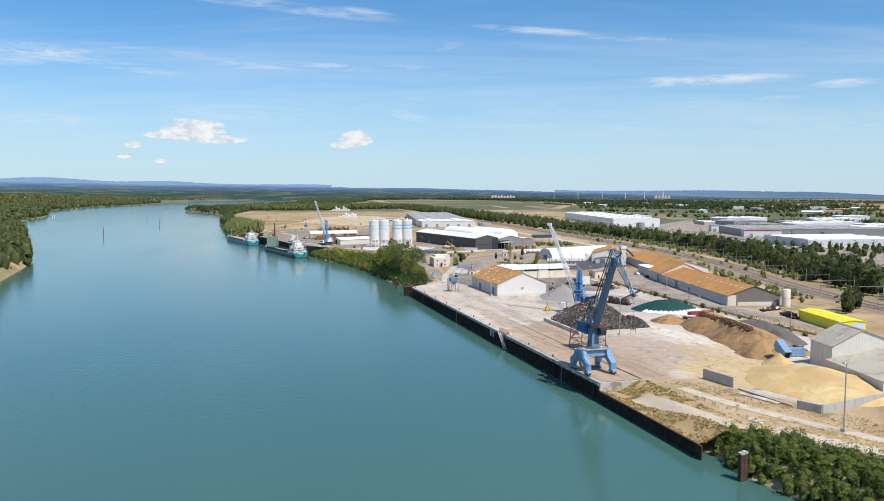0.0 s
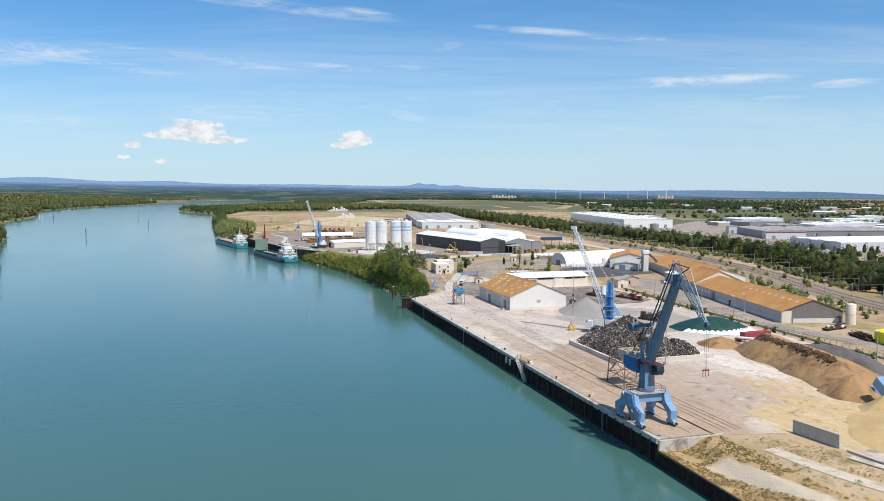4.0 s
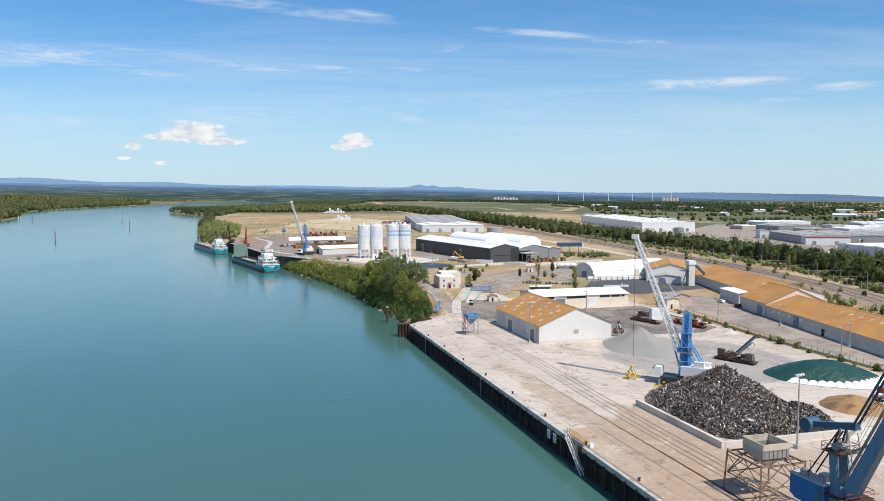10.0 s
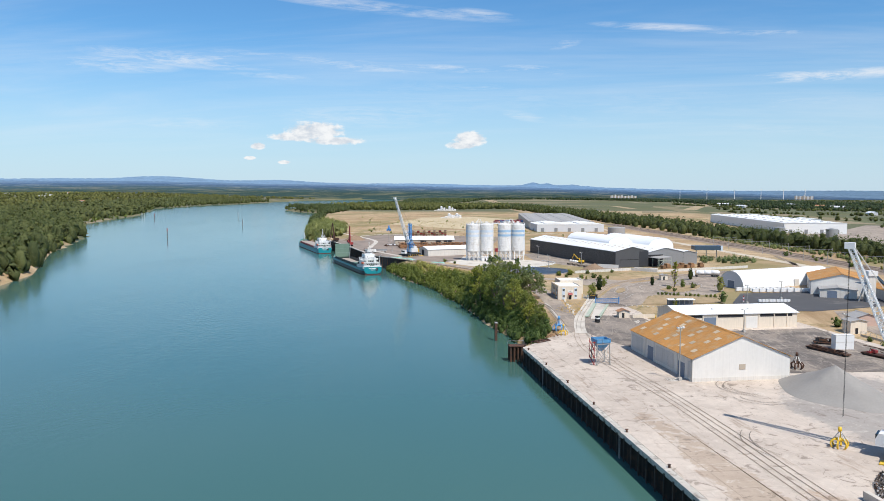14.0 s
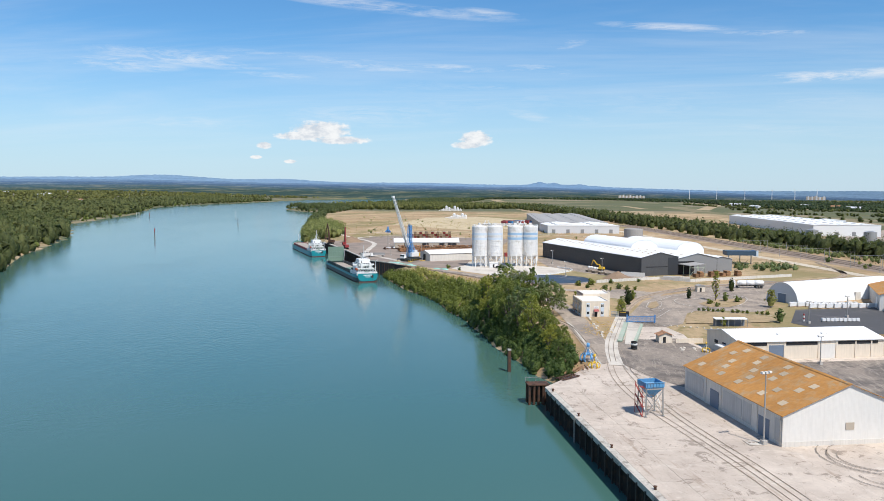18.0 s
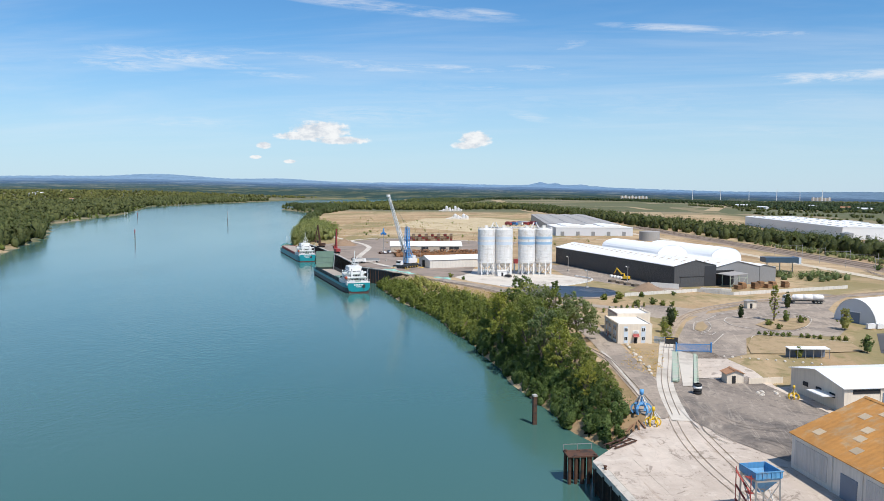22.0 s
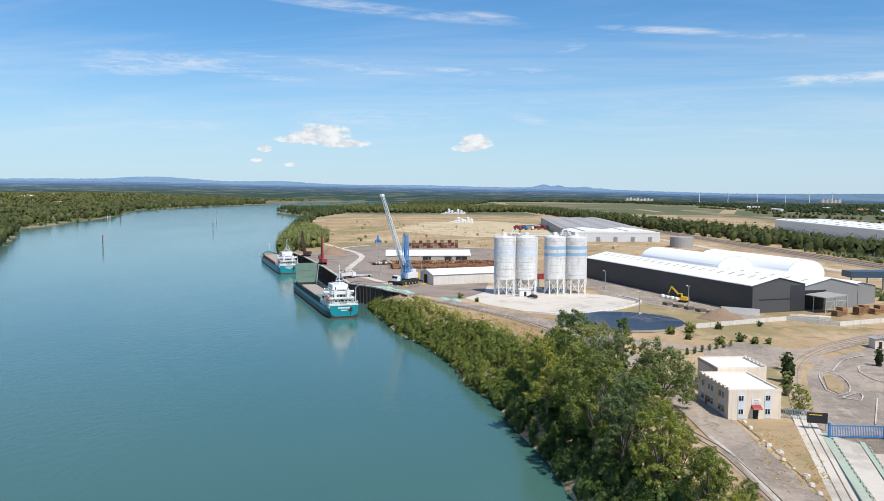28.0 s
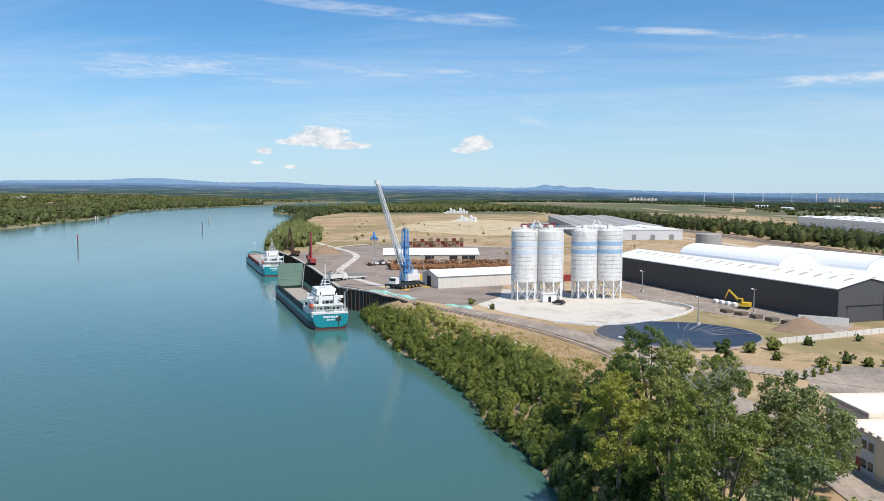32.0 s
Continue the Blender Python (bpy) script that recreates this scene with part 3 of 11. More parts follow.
M_FARBROWN = surface("beige_industrial_wall", (0.44, 0.37, 0.29), 0.8, var=0.06, big=0.03, small=0.2)
L_TREE = leaves("tree_leaves", (0.095, 0.125, 0.036), (0.47, 0.51, 0.165))
L_OLIVE = leaves("poplar_leaves", (0.13, 0.155, 0.062), (0.52, 0.53, 0.235))
L_BUSH = leaves("bank_leaves", (0.066, 0.100, 0.028), (0.285, 0.34, 0.098))
L_DARK = leaves("cypress_leaves", (0.024, 0.042, 0.016), (0.085, 0.115, 0.040))
L_FAR = leaves("woodland_leaves", (0.055, 0.082, 0.036), (0.215, 0.245, 0.108), 0.6)
L_ROW = leaves("dark_row_leaves", (0.036, 0.056, 0.022), (0.185, 0.215, 0.085))
L_DRY = leaves("dry_grass_blades", (0.40, 0.28, 0.13), (0.66, 0.50, 0.27), 0.9)
M_BOOM = surface("slate_blue_boom_paint", (0.060, 0.120, 0.185), 0.5, metal=0.1, var=0.14, big=0.25, small=1.4, streak=0.15)
M_HOUSEBLUE = surface("deep_blue_paint", (0.030, 0.135, 0.36), 0.5, var=0.10, big=0.3, small=1.5, streak=0.12)
M_CRUST = surface("dark_dry_crust", (0.105, 0.058, 0.028), 0.98, var=0.3, big=0.3, small=1.4, bump=0.15, bump_scale=1.2)


def make_bank():
    """Dusty bank: a pale trampled path between dry grass and brown earth."""
    mat = bpy.data.materials.new("dusty_bank_earth")
    mat.use_nodes = True
    k = Nodes(mat.node_tree)
    pos = k.n("ShaderNodeNewGeometry").outputs["Position"]
    ca, sa = math.cos(radians(15.976)), math.sin(radians(15.976))
    here = k.stretch(pos, 1, 1, 1, -15.976, (15.7 * ca - 442.5 * sa, -15.7 * sa - 442.5 * ca, 0))
    ab = k.n("ShaderNodeSeparateXYZ", ins={0: here})
    n1, n2 = k.noise(here, 0.25, 5.0, 0.65), k.noise(here, 1.6, 5.0, 0.7)
    line = k.m("ADD", 5.2, k.m("MULTIPLY", k.m("ADD", ab.outputs[1], 246.0), -0.19))
    off = k.m("ABSOLUTE", k.m("SUBTRACT", ab.outputs[0], line))
    off = k.m("ADD", off, k.m("MULTIPLY", k.m("SUBTRACT", n1, 0.5), 4.0))
    c = k.mix(n2, (0.36, 0.23, 0.11, 1), (0.50, 0.36, 0.19, 1))
    c = k.mix(k.ramp(n1, 0.5, 0.7), c, (0.25, 0.16, 0.085, 1))
    path = k.m("MULTIPLY", k.ramp(off, 3.2, 2.0), k.ramp(ab.outputs[1], -238.0, -243.0))
    c = k.mix(path, c, k.mix(n2, (0.58, 0.49, 0.37, 1), (0.48, 0.39, 0.28, 1)))
    b = k.n("ShaderNodeBump", ins={"Height": k.m("MULTIPLY", n2, 0.25), "Distance": 1.0, "Strength": 0.7})
    p = k.n("ShaderNodeBsdfPrincipled", ins={"Base Color": c, "Roughness": 0.95, "Specular IOR Level": 0.15, "Normal": b.outputs[0]})
    k.t.links.new(p.outputs[0], k.n("ShaderNodeOutputMaterial").inputs[0])
    return mat
M_SIDING = surface("dusty_siding_bed", (0.40, 0.31, 0.22), 0.95, var=0.18, big=0.1, small=1.5, stain=(0.27, 0.20, 0.14), stain_amount=0.4, stain_scale=0.3)
M_DOCK = surface("brown_grey_dock_asphalt", (0.285, 0.225, 0.18), 0.9, var=0.15, big=0.05, small=0.7, stain=(0.19, 0.15, 0.12), stain_amount=0.4, stain_scale=0.06)
M_DARKRED = surface("dull_red_paint", (0.30, 0.05, 0.04), 0.6, var=0.2, big=0.4, small=2.0)
M_SKYBLUE = surface("sky_blue_crane_paint", (0.13, 0.36, 0.66), 0.45, var=0.1, big=0.3, small=1.5, streak=0.1)
M_TAUPE = surface("dark_taupe_gable_sheet", (0.185, 0.165, 0.15), 0.7, var=0.12, big=0.15, small=1.0, streak=0.15, ribs=("X", 0.3, 0.008))
M_VERGE = surface("bare_dry_lawn", (0.37, 0.265, 0.15), 0.95, var=0.2, big=0.12, small=1.4, stain=(0.25, 0.195, 0.09), stain_amount=0.36, stain_scale=0.25, bump=0.05)


# ---- mesh helpers ----
class Solid:
    """Collects vertices and faces of one mesh."""

    def __init__(self):
        self.v, self.f = [], []

    def add(self, verts, faces):
        o = len(self.v)
        self.v += [tuple(p) for p in verts]
        self.f += [tuple(i + o for i in f) for f in faces]
        return self

    def box(self, x0, y0, z0, x1, y1, z1):
        v = [(x, y, z) for z in (z0, z1) for x, y in ((x0, y0), (x1, y0), (x1, y1), (x0, y1))]
        return self.add(v, [(3, 2, 1, 0), (4, 5, 6, 7), (0, 1, 5, 4), (1, 2, 6, 5), (2, 3, 7, 6), (3, 0, 4, 7)])

    def beam(self, p, q, w, h=None, w2=None, h2=None):
        """A bar from p to q, w wide and h high (w2, h2 at its far end)."""
        p, q = Vector(p), Vector(q)
        h = h or w
        w2, h2 = w2 or w, h2 or h
        d = (q - p).normalized()
        s = d.cross(Vector((0, 0, 1)))
        s = s.normalized() if s.length > 1e-4 else Vector((1, 0, 0))
        u = s.cross(d)
        v = []
        for c, a_, b_ in ((p, w / 2, h / 2), (q, w2 / 2, h2 / 2)):
            v += [c - s * a_ - u * b_, c + s * a_ - u * b_, c + s * a_ + u * b_, c - s * a_ + u * b_]
        return self.add(v, [(0, 1, 2, 3), (7, 6, 5, 4), (0, 4, 5, 1), (1, 5, 6, 2), (2, 6, 7, 3), (3, 7, 4, 0)])

    def rod(self, p, q, r0, r1=None, n=10):
        p, q = Vector(p), Vector(q)
        r1 = r0 if r1 is None else r1
        d = (q - p).normalized()
        s = d.cross(Vector((0, 0, 1)))
        s = s.normalized() if s.length > 1e-4 else Vector((1, 0, 0))
        u = s.cross(d)
        v = []
        for c, r in ((p, r0), (q, r1)):
            v += [c + (s * math.cos(t) + u * math.sin(t)) * r for t in (2 * math.pi * i / n for i in range(n))]
        f = [(i, (i + 1) % n, n + (i + 1) % n, n + i) for i in range(n)]
        return self.add(v, f + [tuple(range(n - 1, -1, -1)), tuple(range(n, 2 * n))])

    def prism(self, poly, axis, a0, a1):
        """A closed outline, extruded along an axis. The outline's pairs are the other two axes in order."""
        n = len(poly)
        v = []
        for c in (a0, a1):
            for p, q in poly:
                v.append({"X": (c, p, q), "Y": (p, c, q), "Z": (p, q, c)}[axis])
        f = [(i, (i + 1) % n, n + (i + 1) % n, n + i) for i in range(n)]
        return self.add(v, f + [tuple(range(n - 1, -1, -1)), tuple(range(n, 2 * n))])

    def lathe(self, profile, n=32, c=(0, 0)):
        """Rings of (radius, height) about an upright axis."""
        m_ = len(profile)
        v = [(c[0] + r * math.cos(2 * math.pi * i / n), c[1] + r * math.sin(2 * math.pi * i / n), z) for r, z in profile for i in range(n)]
        f = [(j * n + i, j * n + (i + 1) % n, (j + 1) * n + (i + 1) % n, (j + 1) * n + i) for j in range(m_ - 1) for i in range(n)]
        return self.add(v, f)

    def mesh(self, name, mat, smooth=False):
        me = bpy.data.meshes.new(name)
        me.from_pydata(self.v, [], self.f)
        bm = bmesh.new()
        bm.from_mesh(me)
        bmesh.ops.recalc_face_normals(bm, faces=bm.faces)
        bm.to_mesh(me)
        bm.free()
        me.materials.append(mat)
        if smooth:
            me.polygons.foreach_set("use_smooth", [True] * len(me.polygons))
        return me


def S():
    return Solid()


def part(name, solid, mat, parent=None, label="", smooth=False, at=None):
    """One mesh object under a thing or a part (or at top level)."""
    ob = new(name, solid.mesh(name, mat, smooth) if isinstance(solid, Solid) else solid)
    if parent is not None:
        ob.parent = parent
    if at is not None:
        ob.matrix_local = at
    if label:
        ob["label"] = label
    return ob


def thing(name, label, category, at, group="", kind=""):
    """An Empty at the base of a thing."""
    ob = tagged(new(name), label, category, group, kind)
    ob.empty_display_size = 0.5
    ob.matrix_world = at
    return ob


def quick(name, verts, faces, mat, smooth=False):
    me = bpy.data.meshes.new(name)
    me.from_pydata(verts, [], faces)
    me.materials.append(mat)
    if smooth:
        me.polygons.foreach_set("use_smooth", [True] * len(me.polygons))
    return me


# ---- the plan ----
# The port's own axes: a inland from the quay's edge, b along the quay (north positive), from the quay's north corner.
QX, QY, QA = -15.7, 442.5, 15.976
CA, SA = math.cos(radians(QA)), math.sin(radians(QA))


def port(a_, b_):
    return (QX + a_ * CA - b_ * SA, QY + a_ * SA + b_ * CA)


def level(y):
    """Height of the made ground: the port, then a gentle rise to the northern yards."""
    return 5.44 + 2.9 * min(1.0, max(0.0, (y - 470) / 180))


def at_port(a_, b_, turn=0.0, dz=0.0):
    x, y = port(a_, b_)
    return pose(x, y, level(y) + dz, 0, 0, QA + turn)


def drop(x):
    """The plain beyond the railway lies lower towards the east."""
    return np.clip((x - 244) * 0.020, 0, 7)


def at_world(x, y, turn=0.0, dz=0.0):
    return pose(x, y, level(y) - float(drop(x)) + dz, 0, 0, turn)


EAST = [(150, -300), (112, 60), (88, 110), (71, 150), (64, 165), port(2.5, -280), port(2.0, -272), port(2.0, -226), port(5, -222), port(5, -3), (-10, 462), (-20.5, 478), (-23, 488), (-36, 518), (-39, 532),
        (-48, 556), (-53, 574), (-62, 590), (-69, 613), (-82, 640), (-96, 662), (-113, 700), (-122, 722), (-120, 733), (-138, 745), (-172, 818), (-205, 882), (-238, 935),
        (-262, 985), (-292, 1062), (-326, 1175), (-398, 1400), (-470, 1700), (-556, 1950), (-735, 2225), (-690, 2480), (-560, 2900), (-640, 3500), (-760, 3900), (-560, 4100), (-300, 4200), (-300, 4420)]
WEST = [(-1000, 4500), (-1230, 3900), (-1215, 3430), (-1200, 2600), (-1150, 2300), (-1030, 2050), (-885, 1740), (-815, 1530), (-782, 1425), (-745, 1320), (-655, 1190), (-560, 1052), (-442, 817), (-345, 660), (-293, 516), (-250, 300), (-150, -300)]
RIVER = np.array(EAST + WEST, float)


def river_distance(px, py):
    """Signed distance to the river's edge: positive on land."""
    q = np.roll(RIVER, -1, axis=0)
    best = np.full(px.shape, 1e9)
    inside = np.zeros(px.shape, bool)
    for (x0, y0), (x1, y1) in zip(RIVER, q):
        dx, dy = x1 - x0, y1 - y0
        t = np.clip(((px - x0) * dx + (py - y0) * dy) / (dx * dx + dy * dy), 0, 1)
        best = np.minimum(best, np.hypot(px - x0 - t * dx, py - y0 - t * dy))
        if dy:
            hit = ((y0 > py) != (y1 > py)) & (px < dx * (py - y0) / dy + x0)
            inside ^= hit
    return np.where(inside, -best, best)


def west_rise(d):
    """The land behind the far bank climbs slowly away from the river."""
    return np.clip((d - 25) * 0.036, 0, 31)


def make_sheet():
    xs = np.concatenate([np.linspace(-4900, -1440, 24), np.arange(-1400, -460, 20), np.arange(-460, 264, 5), np.linspace(280, 760, 13), np.linspace(880, 4900, 34)])
    ys = np.concatenate([np.linspace(-4900, 30, 30), np.arange(50, 90, 20), np.arange(90, 1002, 5), np.arange(1020, 2600, 20), np.linspace(2620, 4900, 50)])
    gx, gy = np.meshgrid(xs, ys)
    d = river_distance(gx, gy)
    top = 5.44 + 2.9 * np.clip((gy - 470) / 180, 0, 1)
    top = np.where(gx < -250 - 0.2 * gy, 3.0 + west_rise(d), top)
    z = np.clip(d * 0.72 - 0.2, -4.0, top - drop(gx))
    n = len(xs)
    v = np.stack([gx, gy, z], -1).reshape(-1, 3)
    i = (np.arange(len(ys) - 1)[:, None] * n + np.arange(n - 1)[None, :]).ravel()
    f = np.stack([i, i + 1, i + n + 1, i + n], -1)
    me = quick("ground", v.tolist(), f.tolist(), GROUND, True)
    tagged(new("ground", me), "dry grassy ground round the port and the farmland beyond", "ground", kind="structure")


make_sheet()
tagged(part("water", S().add([(-4900, -4900, 0), (4900, -4900, 0), (4900, 4900, 0), (-4900, 4900, 0)], [(0, 1, 2, 3)]), WATER),
       "wide calm turquoise-green river", "river", kind="structure")


def patch(name, pts, mat, dz, label, category="ground", kind="structure", z=None, smooth_n=0):
    """A flat area that lies on the ground: outline in world metres."""
    bm = bmesh.new()
    vs = [bm.verts.new((x, y, 0)) for x, y in pts]
    bm.faces.new(vs)
    for cut in (470, 650):
        bmesh.ops.bisect_plane(bm, geom=bm.verts[:] + bm.edges[:] + bm.faces[:], plane_co=(0, cut, 0), plane_no=(0, 1, 0))
    bmesh.ops.triangulate(bm, faces=bm.faces[:])
    for v in bm.verts:
        v.co.z = (level(v.co.y) - float(drop(v.co.x)) if z is None else z) + dz
    for f in bm.faces:
        if f.normal.z < 0:
            f.normal_flip()
    bm.normal_update()
    me = bpy.data.meshes.new(name)
    bm.to_mesh(me)
    bm.free()
    me.materials.append(mat)
    return tagged(new(name, me), label, category, kind=kind)


def smooth_line(pts, step=3.0):
    """A curve through points."""
    out = []
    p = [Vector(q).to_2d() for q in pts]
    p = [p[0] * 2 - p[1]] + p + [p[-1] * 2 - p[-2]]
    for i in range(1, len(p) - 2):
        n = max(1, int((p[i + 1] - p[i]).length / step))
        for j in range(n):
            t = j / n
            out.append(0.5 * (2 * p[i] + (p[i + 1] - p[i - 1]) * t + (2 * p[i - 1] - 5 * p[i] + 4 * p[i + 1] - p[i + 2]) * t * t + (3 * p[i] - p[i - 1] - 3 * p[i + 1] + p[i + 2]) * t ** 3))
    return out + [p[-2]]


def ribbon(pts, half, dz, off=0.0, thick=0.0, step=3.0):
    """A strip along a curve, as a Solid; off shifts it sideways."""
    line = smooth_line(pts, step)
    v, f = [], []
    for i, c in enumerate(line):
        d = (line[min(i + 1, len(line) - 1)] - line[max(i - 1, 0)]).normalized()
        nrm = Vector((d.y, -d.x))
        for s_ in (-half, half):
            q = c + nrm * (off + s_)
            v.append((q.x, q.y, level(q.y) + dz))
        if i:
            k = 2 * i
            f.append((k - 2, k - 1, k + 1, k))
    s = S()
    if thick:
        m_ = len(v)
        v += [(x, y, z - thick) for x, y, z in v]
        g = []
        for i in range(len(line) - 1):
            k = 2 * i
            g += [(k, k + 2, m_ + k + 2, m_ + k), (k + 1, m_ + k + 1, m_ + k + 3, k + 3)]
        f += g
    return s.add(v, f)


def strip(name, pts, half, mat, dz, label, category="road", off=0.0, thick=0.0, parent=None):
    ob = part(name, ribbon(pts, half, dz, off, thick), mat, parent)
    return tagged(ob, label, category, kind="structure") if parent is None else ob


def P(*ab):
    return [port(a_, b_) for a_, b_ in ab]


# ---- paved ground ----
patch("port_yard", P((13, -229.8), (13, -0.9), (0.2, -0.9), (-0.4, 0.2), (10, 11.6), (18.2, 22.5), (22, 30), (33, 55), (46, 84), (62, 84), (63, 60), (60, 44), (112, 46), (116, -10), (113, -60), (108, -150), (106, -190), (104, -222), (100, -262), (40, -266), (33, -250), (30, -233)),
      M_YARD, 0.05, "pale worn concrete and dust of the port yard", "yard")
patch("asphalt_yard", P((30, 8), (27, 30), (38, 54), (58, 54), (60, 18), (112, 18), (112, -38), (100, -46), (62, -44), (62, -4), (34, -4)), M_ASPHALT, 0.13, "dark grey patched asphalt between the sheds", "yard")
patch("roundabout_road", [(10, 538), (13.5, 553), (15.5, 560), (21.7, 586), (29.5, 602.4), (45, 616.4), (57.4, 634), (74, 652), (92, 668), (100, 660), (88, 640), (80, 622), (78, 600), (74, 584), (66, 568), (56, 567.5), (41, 567.5), (36, 560), (33, 546), (31, 537), (24, 530), (14, 529)],
      M_ROAD, 0.05, "grey asphalt round the traffic island", "road")
patch("entrance_court", [(70, 545), (80, 530), (98, 528), (160, 560), (150, 590), (118, 588), (96, 580), (80, 575)], M_DARKASPH, 0.09, "dark new asphalt court beside the arched hall", "yard")
patch("silo_pad", [(-76, 700), (-66, 684), (-50, 668), (-36, 664), (-20, 676), (-9, 694), (-8, 706), (-16, 716), (-38, 734), (-70, 744), (-84, 730)], M_PAD, 0.06, "white concrete pad under the silos", "yard")
patch("quayside_yard", [(-122, 733), (-112, 716), (-96, 706), (-78, 694), (-70, 720), (-72, 770), (-60, 870), (-60, 975), (-150, 998), (-186, 996), (-198, 960), (-215, 905), (-205, 884), (-172, 820), (-138, 747)], M_DOCK, 0.10, "brown-grey asphalt of the ship quay", "yard")
patch("shed_yard", [(-20, 720), (0, 690), (26, 660), (34, 676), (-18, 786), (-30, 770)], M_ROAD, 0.07, "grey asphalt along the black shed", "yard")
patch("parking_court", [(0, 600), (14, 592), (30, 600), (34, 612), (16, 622), (4, 618)], M_ROAD, 0.06, "pale empty parking court", "yard")
patch("sandy_waste", [(-120, 1130), (-40, 1180), (-60, 1420), (-150, 1560), (-230, 1500), (-230, 1240)], M_SANDY, 0.06, "pale bare earth round the concrete plant", "ground")
for pts, mat, lab in (([(-190, 2680), (150, 2480), (170, 2190), (330, 2150), (520, 3000), (480, 3300), (-60, 3900), (-330, 3700)], M_STRAW, "wide stubble field behind the woods"),
                      ([(-60, 1750), (150, 1650), (180, 1950), (-120, 2080)], M_STRAW, "stubble field beside the railway"),
                      ([(900, 1650), (1500, 1600), (1560, 1700), (940, 1780)], M_GREENFIELD, "strip of green crops on the plain"),
                      ([(900, 1100), (1500, 1000), (1700, 1350), (1000, 1400)], M_STRAW, "stubble field on the plain"),
                      ([(700, 2400), (1500, 2100), (1900, 2500), (900, 2900)], M_STRAW, "pale field on the plain")):
    patch("field", pts, mat, 0.25, lab, "field")

# roads and tracks
strip("port_road", [port(20, 26), (0.4, 482), (-2.4, 503), (-5.0, 523), (-8.2, 546), (-11.4, 562), (-16.5, 585), (-25.5, 612), (-39, 640), (-60, 666), (-84, 690)], 4.1, M_ROAD, 0.155, "grey asphalt road along the river bank")
strip("road_kerb", [(-1.2, 471), (-3.6, 489.4), (-7.7, 522.2), (-10.2, 534)], 0.35, M_CAP, 0.2, "pale concrete kerb between the siding and the road", "kerb")
strip("meadow_road", [(-30, 626), (0, 612), (22, 606), (60, 640), (110, 668), (160, 700)], 3.2, M_ROAD, 0.11, "pale road across the dry meadow")
strip("shed_road", [(178, 250), (160, 300), (146, 335), (128, 372), (121, 420), (114, 466), (108, 500), (112, 530)], 5.5, M_ROAD, 0.10, "grey service road in front of the long shed")
patch("shed_forecourt", [(112, 500), (110, 470), (128, 392), (152, 296), (166, 298), (148, 330), (136.5, 368), (131, 470), (130, 520), (114, 524)], M_ROAD, 0.075, "grey asphalt forecourt between the fence and the long shed", "yard")
strip("bank_track", [(150, 110), (112, 150), (98, 170), (86, 185), (74, 203), (68, 216)], 1.9, M_TRACK, 0.10, "pale gravel track along the bank")
strip("lower_track", [(140, 95), (104, 150), (88, 168), (78, 178)], 2.4, M_TRACK, 0.07, "pale dusty track above the sheet piling", "track")
strip("yard_lane", [(-254, 1048), (-221, 991), (-200, 954), (-183, 926), (-169, 892), (-163, 861), (-160, 840), (-157, 822), (-153, 802), (-140, 775), (-112, 735)], 1.9, M_PAD, 0.17, "white concrete lane winding across the quay")
strip("yard_lane", [(-202, 957), (-200, 975), (-186, 1000), (-150, 1000), (-100, 985), (-40, 970)], 2.0, M_PAD, 0.19, "white concrete edge of the yard")
strip("plain_road", [(150, 700), (120, 830), (90, 960), (60, 1100), (20, 1260)], 4.0, M_TRACK, 0.14, "pale road along the railway")
strip("meadow_track", [(-250, 1010), (-160, 1090), (-40, 1060), (40, 1010)], 2.0, M_TRACK, 0.13, "pale dirt track across the meadow")
patch("grass_verge", [(1.6, 506), (3.0, 505), (7.4, 532), (8.4, 545), (0.5, 549), (-3.0, 546), (-0.2, 528)], M_VERGE, 0.14, "dry grass between the road and the tracks", "ground")
patch("traffic_island", [(44.4, 584), (46.2, 587), (52.2, 596), (62, 600), (66.5, 601), (63.5, 588), (61.0, 584.2), (55.0, 576.8), (47.2, 575.6)], M_VERGE, 0.22, "kerbed traffic island with dry grass", "ground")
patch("traffic_island", [(37.5, 560), (41.2, 565.3), (53.5, 562.4), (66, 558), (66, 546), (45.1, 539.3), (32.3, 537.3), (33.7, 548)], M_VERGE, 0.24, "kerbed dry lawn beside the roundabout", "ground")
patch("traffic_island", [(22.4, 572.5), (25.0, 584), (27.6, 587.6), (27.6, 578), (25.4, 571.2), (23.4, 568.4)], M_VERGE, 0.20, "small kerbed island with dry grass", "ground")


patch("railway_bed", [(240, 120), (262, 120), (222, 330), (212, 440), (214, 560), (192, 700), (166, 845), (134, 1005), (78, 1305), (52, 1300), (110, 1000), (142, 840), (168, 700), (190, 560), (188, 440), (198, 330)], M_BALLAST, 0.08, "brown stony bed of the railway yard", "railway")
# ---- railway lines ----
def railway(name, pts, label, bed=1.9, sleepers=True, dz=0.14, bed_mat=None):
    """A line of track: ballast bed, two rails and its sleepers."""
    top = thing(name, label, "railway", Matrix(), kind="structure")
    if bed:
        part("ballast", ribbon(pts, bed, dz), bed_mat or M_BALLAST, top)
    for o in (-0.75, 0.75):
        part("rail", ribbon(pts, 0.06, dz + 0.16, o, 0.14), M_RAIL, top)
    if sleepers:
        s = S()
        line = smooth_line(pts, 1.1)
        for i in range(1, len(line) - 1):
            d = (line[i + 1] - line[i - 1]).normalized()
            q = Vector((d.y, -d.x, 0)) * 1.25
            c = Vector((line[i].x, line[i].y, level(line[i].y) + dz + 0.02))
            s.beam(c - q, c + q, 0.26, 0.10)
        part("sleepers", s, M_WOOD, top)
    return top


